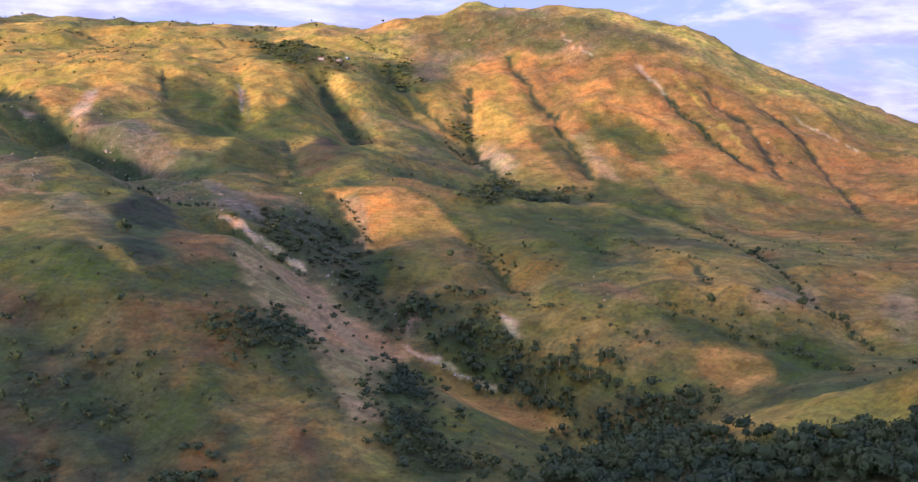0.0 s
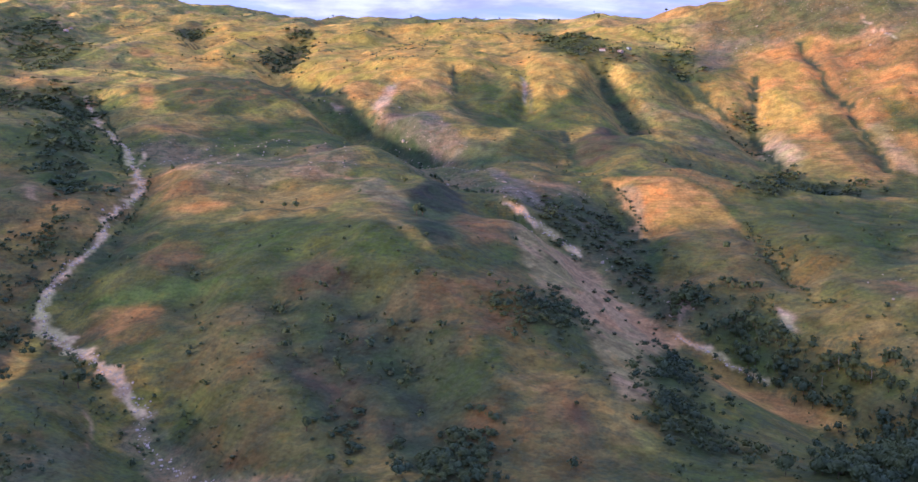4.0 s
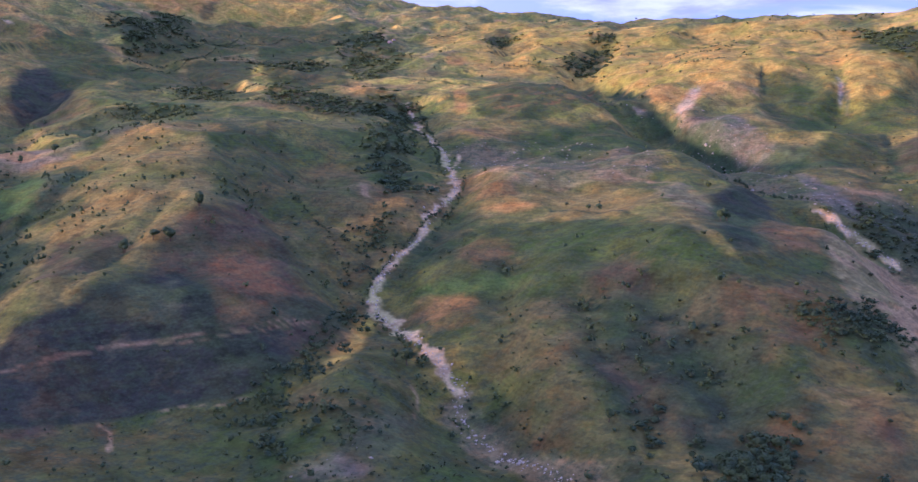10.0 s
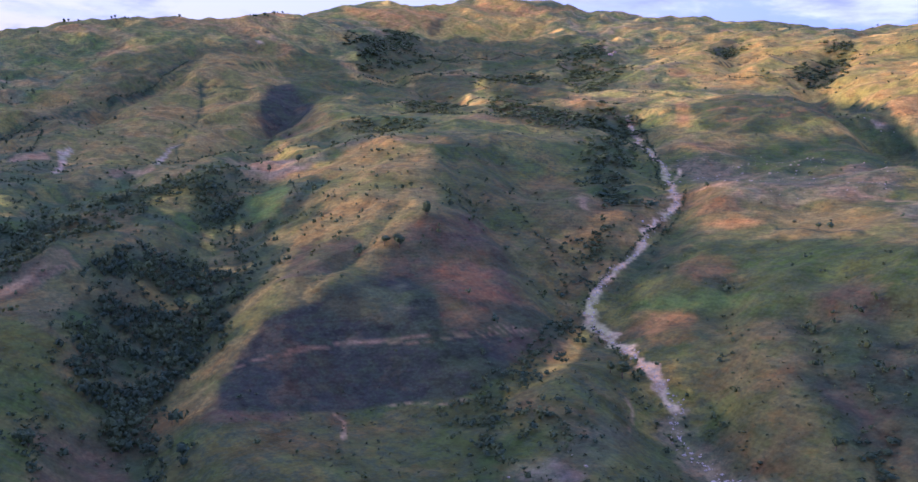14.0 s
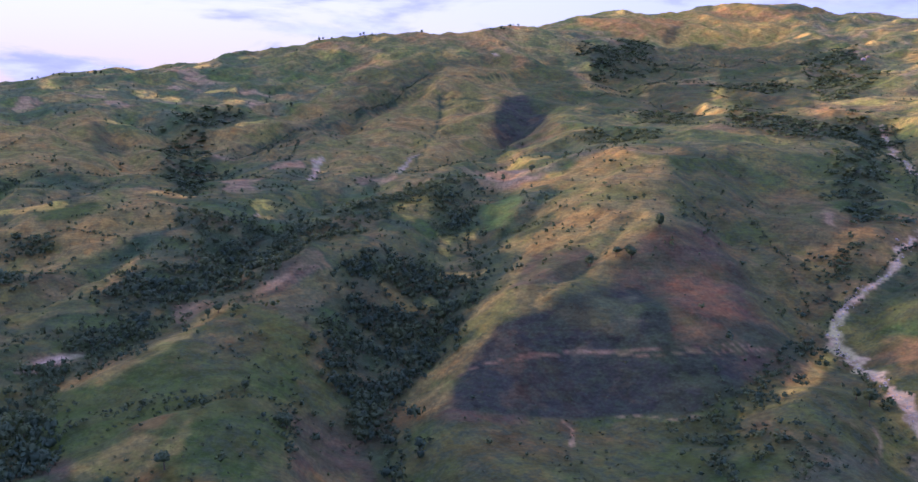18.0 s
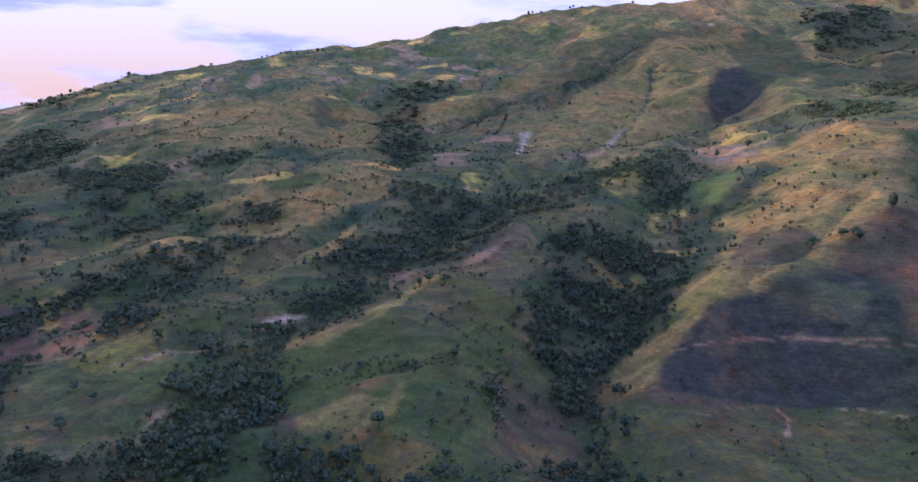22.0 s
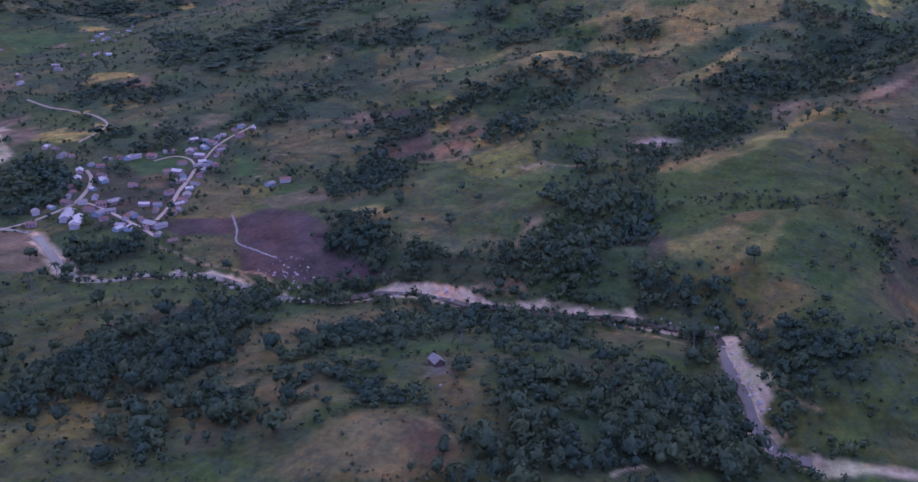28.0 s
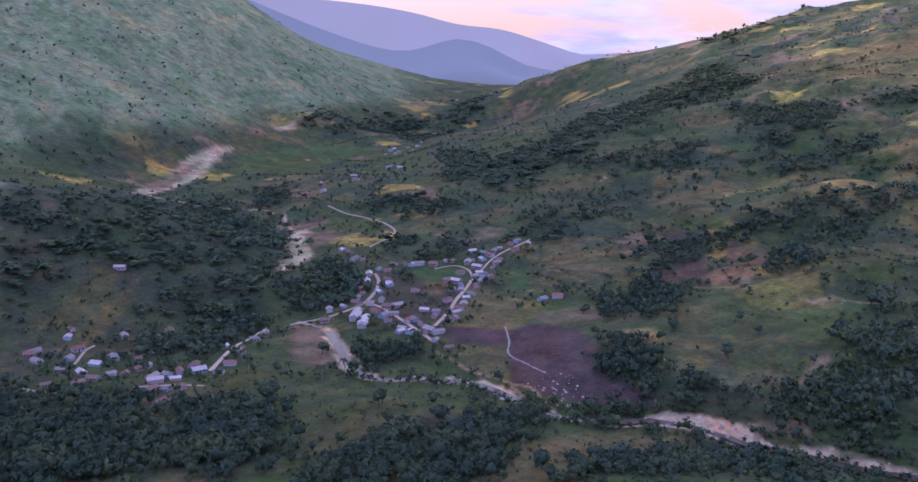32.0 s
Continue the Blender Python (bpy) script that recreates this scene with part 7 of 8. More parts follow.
# ---- mesh helpers ----
def part(name, data, material, parent=None, label=""):
    """A mesh as one object under a thing. data: a bmesh, or vertices, faces and tints."""
    mesh = bpy.data.meshes.new(name)
    if isinstance(data, tuple):
        v, f, tint = data
        mesh.from_pydata([tuple(p) for p in v], [], [tuple(q) for q in f])
        if tint is not None:
            mesh.attributes.new("tint", "FLOAT", "POINT").data.foreach_set("value", np.asarray(tint, np.float32))
    else:
        data.to_mesh(mesh)
        data.free()
    mesh.materials.append(material)
    ob = new(name, mesh)
    if parent:
        ob.parent = parent
    if label:
        ob["label"] = label
    return ob


def heap_mesh(name, v, quads, tint, material, normals=None):
    """A large joined mesh from arrays of vertices and four-cornered faces."""
    mesh = bpy.data.meshes.new(name)
    mesh.vertices.add(len(v))
    mesh.vertices.foreach_set("co", np.asarray(v, np.float32).ravel())
    mesh.loops.add(quads.size)
    mesh.loops.foreach_set("vertex_index", quads.ravel().astype(np.int32))
    mesh.polygons.add(len(quads))
    mesh.polygons.foreach_set("loop_start", np.arange(len(quads)) * 4)
    mesh.update(calc_edges=True)
    mesh.attributes.new("tint", "FLOAT", "POINT").data.foreach_set("value", np.asarray(tint, np.float32))
    if normals is not None:
        mesh.polygons.foreach_set("use_smooth", np.ones(len(quads), bool))
        mesh.normals_split_custom_set_from_vertices(normals)
    mesh.materials.append(material)
    return new(name, mesh)


def lump_form(lumps, seed, squash=0.8):
    """Centres and radii of the lumps of a crown of about unit radius."""
    g = np.random.default_rng(seed)
    c = g.normal(size=(lumps, 3))
    c /= np.linalg.norm(c, axis=1)[:, None]
    c *= g.uniform(0.3, 0.6, (lumps, 1))
    c[:, 2] *= squash
    return np.vstack([c, [[0, 0, 0]]]), np.r_[g.uniform(0.34, 0.55, lumps), 0.55]


def crown_cards(leaves, lumps, size, seed, squash=0.8, form=None):
    """Leaf sprays set over the lumps of a crown, for an uneven outline. Returns corners and normals (n, 4, 3)."""
    g = np.random.default_rng(seed)
    c, rad = form or lump_form(lumps, seed, squash)
    which = g.integers(0, len(c), leaves)
    d = g.normal(size=(leaves, 3))
    d[:, 2] = np.abs(d[:, 2]) * 0.9 - 0.25
    d /= np.linalg.norm(d, axis=1)[:, None]
    p = c[which] + d * (rad[which] * g.uniform(0.86, 1.12, leaves))[:, None]
    nrm = d + 0.55 * g.normal(size=d.shape)
    nrm /= np.linalg.norm(nrm, axis=1)[:, None]
    u = np.cross(nrm, g.normal(size=d.shape))
    u /= np.linalg.norm(u, axis=1)[:, None] + 1e-9
    w = np.cross(nrm, u)
    s = size * g.uniform(0.6, 1.35, (leaves, 1))
    return np.stack([p - s * u, p - 0.5 * s * w + 0.1 * s * nrm, p + s * u, p + 0.55 * s * w], 1), np.repeat((d * 0.75 + 0.25 * nrm + np.array([0, 0, 0.5]))[:, None], 4, 1)


def crown_solid(cells, form, seed):
    """The leafy mass of a crown: the union of its lumps, as seen from the middle. Returns corners and normals (n, 4, 3)."""
    c, rad = form
    t = np.tan(np.linspace(-1, 1, cells + 1) * np.pi / 4)
    faces = []
    for axis in range(3):
        for sign in (-1, 1):
            for a, b in zip(t[:-1], t[1:]):
                for e, f in zip(t[:-1], t[1:]):
                    q = np.zeros((4, 3))
                    q[:, axis] = sign
                    q[:, (axis + 1) % 3], q[:, (axis + 2) % 3] = (a, b, b, a), (e, e, f, f)
                    faces.append(q if sign > 0 else q[::-1])
    d = np.array(faces)
    d /= np.linalg.norm(d, axis=-1, keepdims=True)
    along = d @ c.T
    reach = along + np.sqrt(np.maximum(rad ** 2 - (c ** 2).sum(1) + along ** 2, 0))
    reach = np.where(rad ** 2 - (c ** 2).sum(1) + along ** 2 > 0, reach, 0)
    k = reach.argmax(-1)
    r = np.maximum(reach.max(-1), 0.3)
    key = np.round(d * 50).astype(np.int64)
    ragged = ((key[..., 0] * 92837111 ^ key[..., 1] * 689287499 ^ key[..., 2] * 283923481 ^ seed * 7919) & 1023) / 1023.0
    p = d * (r * (0.8 + 0.36 * ragged))[..., None]
    n = p - c[k] * 0.9
    return p, n / (np.linalg.norm(n, axis=-1, keepdims=True) + 1e-9)


def make_crown(cells, leaves, size, lumps, seed, squash=0.8, core=0.84):
    form = lump_form(lumps, seed, squash)
    a, b = crown_solid(cells, form, seed), crown_cards(leaves, lumps, size, seed, squash, form)
    return np.concatenate([a[0] * core, b[0]]), np.concatenate([a[1], b[1]])


CLOSE_CROWNS = [make_crown(2, 90, 0.18, 12, 200 + k, core=0.68) for k in range(8)]
NEAR_CROWNS = [make_crown(1, 32, 0.26, 9, k, core=0.74) for k in range(7)]
FAR_CROWNS = [make_crown(1, 17, 0.34, 7, 20 + k, core=0.7) for k in range(6)]
TINY_CROWNS = [make_crown(1, 9, 0.42, 5, 60 + k, core=0.72) for k in range(6)]
BUSH_CROWNS = [make_crown(1, 8, 0.38, 4, 40 + k, 0.5, 0.62) for k in range(4)]


def planted(name, places, radius, tall, tint, crowns, material, label, category):
    """Many crowns joined into one object: places (n, 3), radius, tall and tint per plant."""
    n = len(places)
    if not n:
        return None
    vs, ts, ns = [], [], []
    pick = rng.integers(0, len(crowns), n)
    for k, (crown, facing) in enumerate(crowns):
        m = pick == k
        if not m.any():
            continue
        a = rng.uniform(0, 2 * np.pi, m.sum())
        c, s = np.cos(a)[:, None, None], np.sin(a)[:, None, None]
        x, y, z = crown[None, ..., 0], crown[None, ..., 1], crown[None, ..., 2]
        r, h = radius[m][:, None, None], tall[m][:, None, None]
        v = np.stack([(x * c - y * s) * r, (x * s + y * c) * r, h * 0.5 + z * h * 0.55], -1) + places[m][:, None, None, :]
        vs.append(v.reshape(-1, 3))
        fx, fy = facing[None, ..., 0], facing[None, ..., 1]
        out = np.stack([fx * c - fy * s, fx * s + fy * c, np.broadcast_to(facing[None, ..., 2], (len(v), *facing.shape[:2]))], -1)
        ns.append(out.reshape(-1, 3))
        ts.append(np.repeat(tint[m], crown.shape[0] * 4))
    v = np.concatenate(vs)
    ob = heap_mesh(name, v, np.arange(len(v)).reshape(-1, 4), np.concatenate(ts), material, np.concatenate(ns))
    return tagged(ob, label, category, kind="stuff")


def fill(p, gap, rough=10.0, open_at=-0.2):
    """Places on an uneven grid within the outline p."""
    lo, hi = p.min(0), p.max(0)
    gx, gy = np.meshgrid(np.arange(lo[0] - 22, hi[0] + 22, gap), np.arange(lo[1] - 22, hi[1] + 22, gap))
    x = gx.ravel() + rng.uniform(-0.45, 0.45, gx.size) * gap
    y = gy.ravel() + rng.uniform(-0.45, 0.45, gx.size) * gap
    d = inside(x, y, p) + 1.5 * rough * lattice(x / 38, y / 38, 51) + 0.8 * rough * lattice(x / 13, y / 13, 53)
    m = (d > 1) & (lattice(x / 21, y / 21, 52) > open_at) | (d > -16) & (rng.uniform(size=len(x)) < 0.16)
    return x[m], y[m]


def trunks(places, tall, name):
    """Short trunks under the crowns, joined: four-sided, tapered."""
    n = len(places)
    a = np.pi / 2 * np.arange(4)
    ring = np.stack([np.cos(a), np.sin(a)], -1)
    low = np.concatenate([ring * 0.24, np.full((4, 1), -0.6)], 1)
    top = np.concatenate([ring * 0.12, np.zeros((4, 1))], 1)
    v = np.repeat(np.concatenate([low, top])[None], n, 0)
    v[:, 4:, 2] = tall[:, None] * 0.55
    v = v + places[:, None, :]
    f = np.array([[k, (k + 1) % 4, 4 + (k + 1) % 4, 4 + k] for k in range(4)])
    quads = (np.arange(n)[:, None, None] * 8 + f[None]).reshape(-1, 4)
    return tagged(heap_mesh(name, v.reshape(-1, 3), quads, np.zeros(n * 8), BARK), "slender grey-brown trunks under the woodland crowns", "trunks", kind="stuff")


def clear_of_works(x, y):
    """Places off roads, houses and water."""
    ok = off_line(x, y, SPECIAL["river"]) > 6
    for name, p, width in RIBBONS:
        ok &= off_line(x, y, p) > 5
    for hx, hy, size in HOUSES + [(a, b, 0) for a, b in SPECIAL["school"]]:
        ok &= np.hypot(x - hx, y - hy) > 7
    return ok


def build_woods():
    for p, gap, tall in WOODS:
        far = np.hypot(*(p.mean(0) - (0, -60)))
        gap = gap * (0.74 if far < 560 else 0.8 if far < 860 else 0.9 if far < 1500 else 1.1)
        x, y = fill(p, gap, 3.0, -0.7) if far < 560 else fill(p, gap)
        m = clear_of_works(x, y)
        x, y = x[m], y[m]
        if not len(x):
            continue
        at = np.stack([x, y, height(x, y)], -1)
        big = np.clip(rng.gamma(6.0, 0.165, len(x)), 0.5, 2.0)
        h, r = 8.2 * tall * big ** 0.8, gap * (0.74 if far < 560 else 0.64) * big
        # crowns on high ground are tinted lighter, haze put into the leaf colour
        tint = np.clip(rng.beta(1.3, 3.4, len(x)) + 0.4 * np.clip((at[:, 2] - 60) / 150, 0, 1) + 0.35 * lattice(x / 33, y / 33, 57) + 0.35 * (rng.uniform(size=len(x)) < 0.05), 0, 1)
        name = "woodland" if tall > 0.75 else "thicket"
        planted(name, at, r, h, tint, CLOSE_CROWNS if far < 560 else NEAR_CROWNS if far < 860 else FAR_CROWNS if far < 1500 else TINY_CROWNS, LEAVES,
                "dense dark green broadleaf woodland in a valley fold" if tall > 0.75 else "low dark green thicket on a hillside", "woodland" if tall > 0.75 else "thicket")
        if tall > 0.75 and far < 900:
            trunks(at, h, "woodland_trunks")
    for p, tall in HEDGES:
        q = smooth_curve(p, 4.5)
        q = q + rng.normal(0, 1.6, q.shape)
        q = q[rng.uniform(size=len(q)) > 0.15]
        at = np.stack([q[:, 0], q[:, 1], height(q[:, 0], q[:, 1])], -1)
        big = rng.uniform(0.55, 1.4, len(q))
        planted("hedgerow", at, 2.7 * big * (0.6 + 0.4 * tall), 6.0 * tall * big, rng.beta(1.6, 2.6, len(q)), FAR_CROWNS, LEAVES, "uneven line of dark bushes and small trees along a field edge", "hedgerow")


build_woods()


def open_to_scrub(x, y):
    ok = off_line(x, y, SPECIAL["river"]) > 7
    chance = rng.uniform(size=len(x))
    for kind, p, soft in AREAS:
        if kind in ("soil", "soil2", "gravel", "bright", "bare", "burnt", "straw", "hay", "amber"):
            m = np.nonzero(near_box(x, y, p, 0))[0]
            if len(m):
                m = m[inside(x[m], y[m], p) > -2]
                ok[m] &= chance[m] > (0.75 if kind in ("bare", "burnt") else 0.6 if kind in ("straw", "hay", "amber") else 1.0)
    for kind, p, width in BANDS:
        if kind == "gravel":
            m = np.nonzero(near_box(x, y, p, width))[0]
            ok[m[off_line(x[m], y[m], p) < width * 0.6]] = False
    for name, p, width in RIBBONS:
        m = np.nonzero(near_box(x, y, p, 8))[0]
        ok[m[off_line(x[m], y[m], p) < 4.5]] = False
    for hx, hy, size in HOUSES:
        ok &= (np.abs(x - hx) > 6) | (np.abs(y - hy) > 6)
    return ok


def spread_out(count, near, far):
    r, a = np.exp(rng.uniform(np.log(near), np.log(far), count)), np.radians(rng.uniform(-32, 146, count))
    return -r * np.sin(a), -60 + r * np.cos(a), r


def scatter_scrub():
    """Loose bushes over the hillsides, in drifts, and small trees along the plots and folds of the western slopes."""
    x, y, r = spread_out(48000, 260, 2000)
    drift = 0.9 * lattice(x / 48, y / 48, 61) + 0.5 * lattice(x / 150, y / 150, 62) + 0.3 * lattice(x / 17, y / 17, 63)
    keep = open_to_scrub(x, y) & (rng.uniform(size=len(x)) < np.clip(drift * 0.9 - 0.12 + 0.28 * (r < 650) * (x < -60), 0.015, 0.7))
    x, y, r = x[keep], y[keep], r[keep]
    z = height(x, y)
    k = np.clip(rng.gamma(3.0, 0.3, len(x)), 0.35, 2.0) * (1 + 0.4 * (r > 1000))
    for lo, hi in ((0, 600), (600, 900), (900, 1300), (1300, 2400)):
        m = (r >= lo) & (r < hi)
        planted("scrub", np.stack([x[m], y[m], z[m] - 0.25], -1), 1.2 * k[m], 1.8 * k[m], rng.beta(2.4, 1.6, m.sum()), BUSH_CROWNS, SHRUB, "scattered green and olive bushes on open grass", "scrub")
    x, y, r = spread_out(92000, 330, 3300)
    number, edge = plots(x, y, 62.0)
    f = farmed(x, y)
    fold = np.zeros(len(x))
    for p, w, depth in GULLIES:
        m = np.nonzero(near_box(x, y, p, w))[0]
        fold[m] = np.maximum(fold[m], np.exp(-(off_line(x[m], y[m], p) / (0.45 * w)) ** 2))
    drift = tree_drift(x, y)
    bank = np.exp(-((off_line(x, y, SPECIAL["river"]) - 10) / 6) ** 2)
    chance = np.clip(f - 0.2, 0, 1) * (np.clip(drift - 0.02, 0, 1) * 2.4 + 0.8 * (edge < 3.0) + 0.1) + fold * 0.26 * (r > 600) + 0.6 * bank
    chance += 0.3 * np.clip((-y - 400) / 200, 0, 1) * np.clip(drift + 0.4, 0, 1) * (r < 1900)
    home = np.array([(hx, hy) for hx, hy, size in HOUSES])
    yard = np.full(len(x), 99.0)
    for hx, hy in home:
        yard = np.minimum(yard, np.hypot(x - hx, y - hy))
    chance += 0.5 * (yard < 24)
    keep = open_to_scrub(x, y) & (rng.uniform(size=len(x)) < np.clip(chance, 0, 0.8))
    x, y, r, drift = x[keep], y[keep], r[keep], drift[keep]
    z = height(x, y)
    k = np.clip(rng.gamma(4.0, 0.2, len(x)) + 0.25 * np.clip(drift, -0.5, 1), 0.35, 2.0)
    for lo, hi, crowns in ((0, 620, NEAR_CROWNS), (620, 850, FAR_CROWNS), (850, 1300, TINY_CROWNS), (1300, 3400, TINY_CROWNS)):
        m = (r >= lo) & (r < hi)
        planted("small_trees", np.stack([x[m], y[m], z[m] - 0.3], -1), 2.8 * k[m], 5.4 * k[m], np.clip(rng.beta(2.0, 2.2, m.sum()) + 0.25 * lattice(x[m] / 45, y[m] / 45, 58), 0, 1), crowns, LEAVES, "small dark trees and bushes along plot edges and folds", "trees")


scatter_scrub()


def stones(name, at, size, label, material=STONE):
    """Loose stones joined: each a squat, uneven block with a rounded top."""
    n = len(at)
    a = np.pi / 2 * np.arange(4) + 0.4
    ring = np.stack([np.cos(a), np.sin(a)], -1)
    v = np.concatenate([np.c_[ring, np.full(4, -0.4)], np.c_[ring * 0.95, np.full(4, 0.25)], np.c_[ring * 0.5, np.full(4, 0.6)]])
    v = np.repeat(v[None], n, 0) * (1 + 0.3 * rng.normal(size=(n, 12, 3))) * size[:, None, None] * 0.5
    t = rng.uniform(0, 6.3, n)
    c, s = np.cos(t)[:, None], np.sin(t)[:, None]
    v = np.stack([v[..., 0] * c - v[..., 1] * s, v[..., 0] * s + v[..., 1] * c, v[..., 2]], -1) + at[:, None, :]
    f = [[k, (k + 1) % 4, 4 + (k + 1) % 4, 4 + k] for k in range(4)] + [[4 + k, 4 + (k + 1) % 4, 8 + (k + 1) % 4, 8 + k] for k in range(4)] + [[8, 9, 10, 11]]
    quads = (np.arange(n)[:, None, None] * 12 + np.array(f)[None]).reshape(-1, 4)
    return tagged(heap_mesh(name, v.reshape(-1, 3), quads, np.zeros(n * 12), material), label, "stones", kind="stuff")


def build_stones():
    at, size = [], []
    for kind, p, width in BANDS:
        if kind == "gravel" and width >= 5:
            q = smooth_curve(p, 1.2)
            q = q + rng.normal(0, width * 0.33, q.shape)
            at.append(q)
            size.append(rng.gamma(2.0, 0.5, len(q)) + 0.3)
    q = np.concatenate(at)
    stones("stream_boulders", np.c_[q, height(q[:, 0], q[:, 1])], np.concatenate(size), "pale boulders strewn along a dry stream bed")
    at = []
    for kind, p, soft in AREAS:
        if kind in ("scree", "rock", "slip") or kind == "rust" and p[:, 1].mean() > 1300:
            x, y = fill(p, 24 if kind == "rust" else 11)
            m = rng.uniform(size=len(x)) < 0.5
            at.append(np.stack([x[m], y[m]], -1))
    q = np.concatenate(at)
    stones("slope_boulders", np.c_[q, height(q[:, 0], q[:, 1])], rng.gamma(2.0, 0.6, len(q)) + 0.3, "pale weathered boulders lying on an eroded slope", SLOPE_STONE)


build_stones()


# ---- single trees ----
def tapered(p, q, r1, r2, sides=7):
    """A tapered round stick from p to q."""
    p, q = np.array(p, float), np.array(q, float)
    d = (q - p) / np.linalg.norm(q - p)
    u = np.cross(d, (0.31, 0.95, 0.1))
    u /= np.linalg.norm(u)
    w = np.cross(d, u)
    a = 2 * np.pi * np.arange(sides) / sides
    ring = np.cos(a)[:, None] * u + np.sin(a)[:, None] * w
    mid = (p + q) / 2 + 0.04 * np.linalg.norm(q - p) * u
    v = np.vstack([p + ring * r1, mid + ring * (r1 + r2) * 0.48, q + ring * r2])
    f = [(k + s * sides, (k + 1) % sides + s * sides, (k + 1) % sides + (s + 1) * sides, k + (s + 1) * sides) for s in (0, 1) for k in range(sides)]
    f += [tuple(range(sides))[::-1], tuple(range(2 * sides, 3 * sides))]
    return v, f, None


def make_tree(kind):
    """A tree 10 m tall, at the origin."""
    tree = new("tree")
    tagged(tree, "single broadleaf tree with a dark uneven crown on open grass", "tree", "single trees on the slopes")
    g = np.random.default_rng(70 + kind)
    lean = g.uniform(-0.5, 0.5, 2)
    part("trunk", tapered((0, 0, -0.6), (lean[0], lean[1], 4.6), 0.32, 0.2), BARK, tree)
    for k in range(3):
        a = 2.1 * k + g.uniform(0, 1)
        part("limb", tapered((lean[0] * 0.8, lean[1] * 0.8, 3.4 + 0.3 * k), (lean[0] + 2.0 * math.cos(a), lean[1] + 2.0 * math.sin(a), 6.2 + 0.4 * k), 0.15, 0.05, 5), BARK, tree)
    c = make_crown(4, 260, 0.1, 10 + kind, 80 + kind)[0] * np.array([(4.6, 4.0, 4.9, 3.2)[kind % 4]] * 2 + [(3.9, 4.3, 3.4, 4.6)[kind % 4]]) + np.array([lean[0], lean[1], 5.9])
    part("crown", (c.reshape(-1, 3), np.arange(len(c) * 4).reshape(-1, 4), np.repeat(g.beta(1.6, 2.4, len(c)), 4)), LEAVES, tree)
    return tree


def make_palm():
    palm = new("palm")
    tagged(palm, "tall royal palm with a pale slender trunk and drooping fronds", "palm", "palms along the river")
    part("trunk", tapered((0, 0, -0.6), (0.4, 0.2, 9.0), 0.24, 0.15), plain_material("palm_bark", (0.3, 0.27, 0.23)), palm)
    for k in range(11):
        a, rise = 2 * math.pi * k / 11 + 0.2 * (k % 3), (0.9, 0.4, 0.1)[k % 3]
        v, f = [], []
        for s in range(7):
            u = s / 6
            r, h = 3.1 * u, 9.0 + rise * 2.2 * u - 2.6 * u * u
            half = 0.55 * math.sin(math.pi * min(1, u * 0.9 + 0.12))
            for side in (-1, 0, 1):
                v.append((0.4 + r * math.cos(a) - side * half * math.sin(a), 0.2 + r * math.sin(a) + side * half * math.cos(a), h - abs(side) * 0.28))
            if s:
                b = 3 * s
                f += [(b - 3, b - 2, b + 1, b), (b - 2, b - 1, b + 2, b + 1)]
        part("frond", (v, f, [0.2 + 0.5 * (k % 4) / 4] * len(v)), PALM, palm)
    return palm


def make_shrub(kind):
    shrub = new("shrub")
    tagged(shrub, "rounded dark green shrub on grazed grass", "shrub", "single shrubs")
    part("stem", tapered((0, 0, -0.3), (0.1, 0, 1.2), 0.09, 0.05, 5), BARK, shrub)
    c = make_crown(3, 80, 0.16, 6, 120 + kind, 0.6)[0] * np.array([1.9, 1.9, 1.5]) + np.array([0, 0, 1.4])
    part("crown", (c.reshape(-1, 3), np.arange(len(c) * 4).reshape(-1, 4), np.repeat(np.random.default_rng(kind).beta(2, 2, len(c)), 4)), SHRUB, shrub)
    return shrub


def set_out(makers, places, scales):
    """One of each maker's thing at the first places, then copies of them."""
    kinds = []
    for k, ((x, y), s) in enumerate(zip(places, scales)):
        m = pose(x, y, float(height(x, y)[0]), 0, 0, 137.5 * k)
        if k < len(makers):
            kinds.append(makers[k])
            ob = kinds[k]
            ob.matrix_basis = m
        else:
            ob = copy_thing(kinds[k % len(kinds)], m)
        ob.scale = (s, s, s)


TREES.sort(key=lambda q: np.hypot(q[0], q[1]))
set_out([make_tree(k) for k in range(6)], [(x, y) for x, y, h in TREES], [h / 10 * (0.75 + 0.5 * ((k * 37) % 11) / 10) for k, (x, y, h) in enumerate(TREES)])
set_out([make_palm()], PALMS, [1.0 + 0.35 * ((k * 29) % 7) / 6 for k in range(len(PALMS))])
set_out([make_shrub(k) for k in range(3)], BUSHES, [0.9 + 0.8 * ((k * 31) % 9) / 8 for k in range(len(BUSHES))])


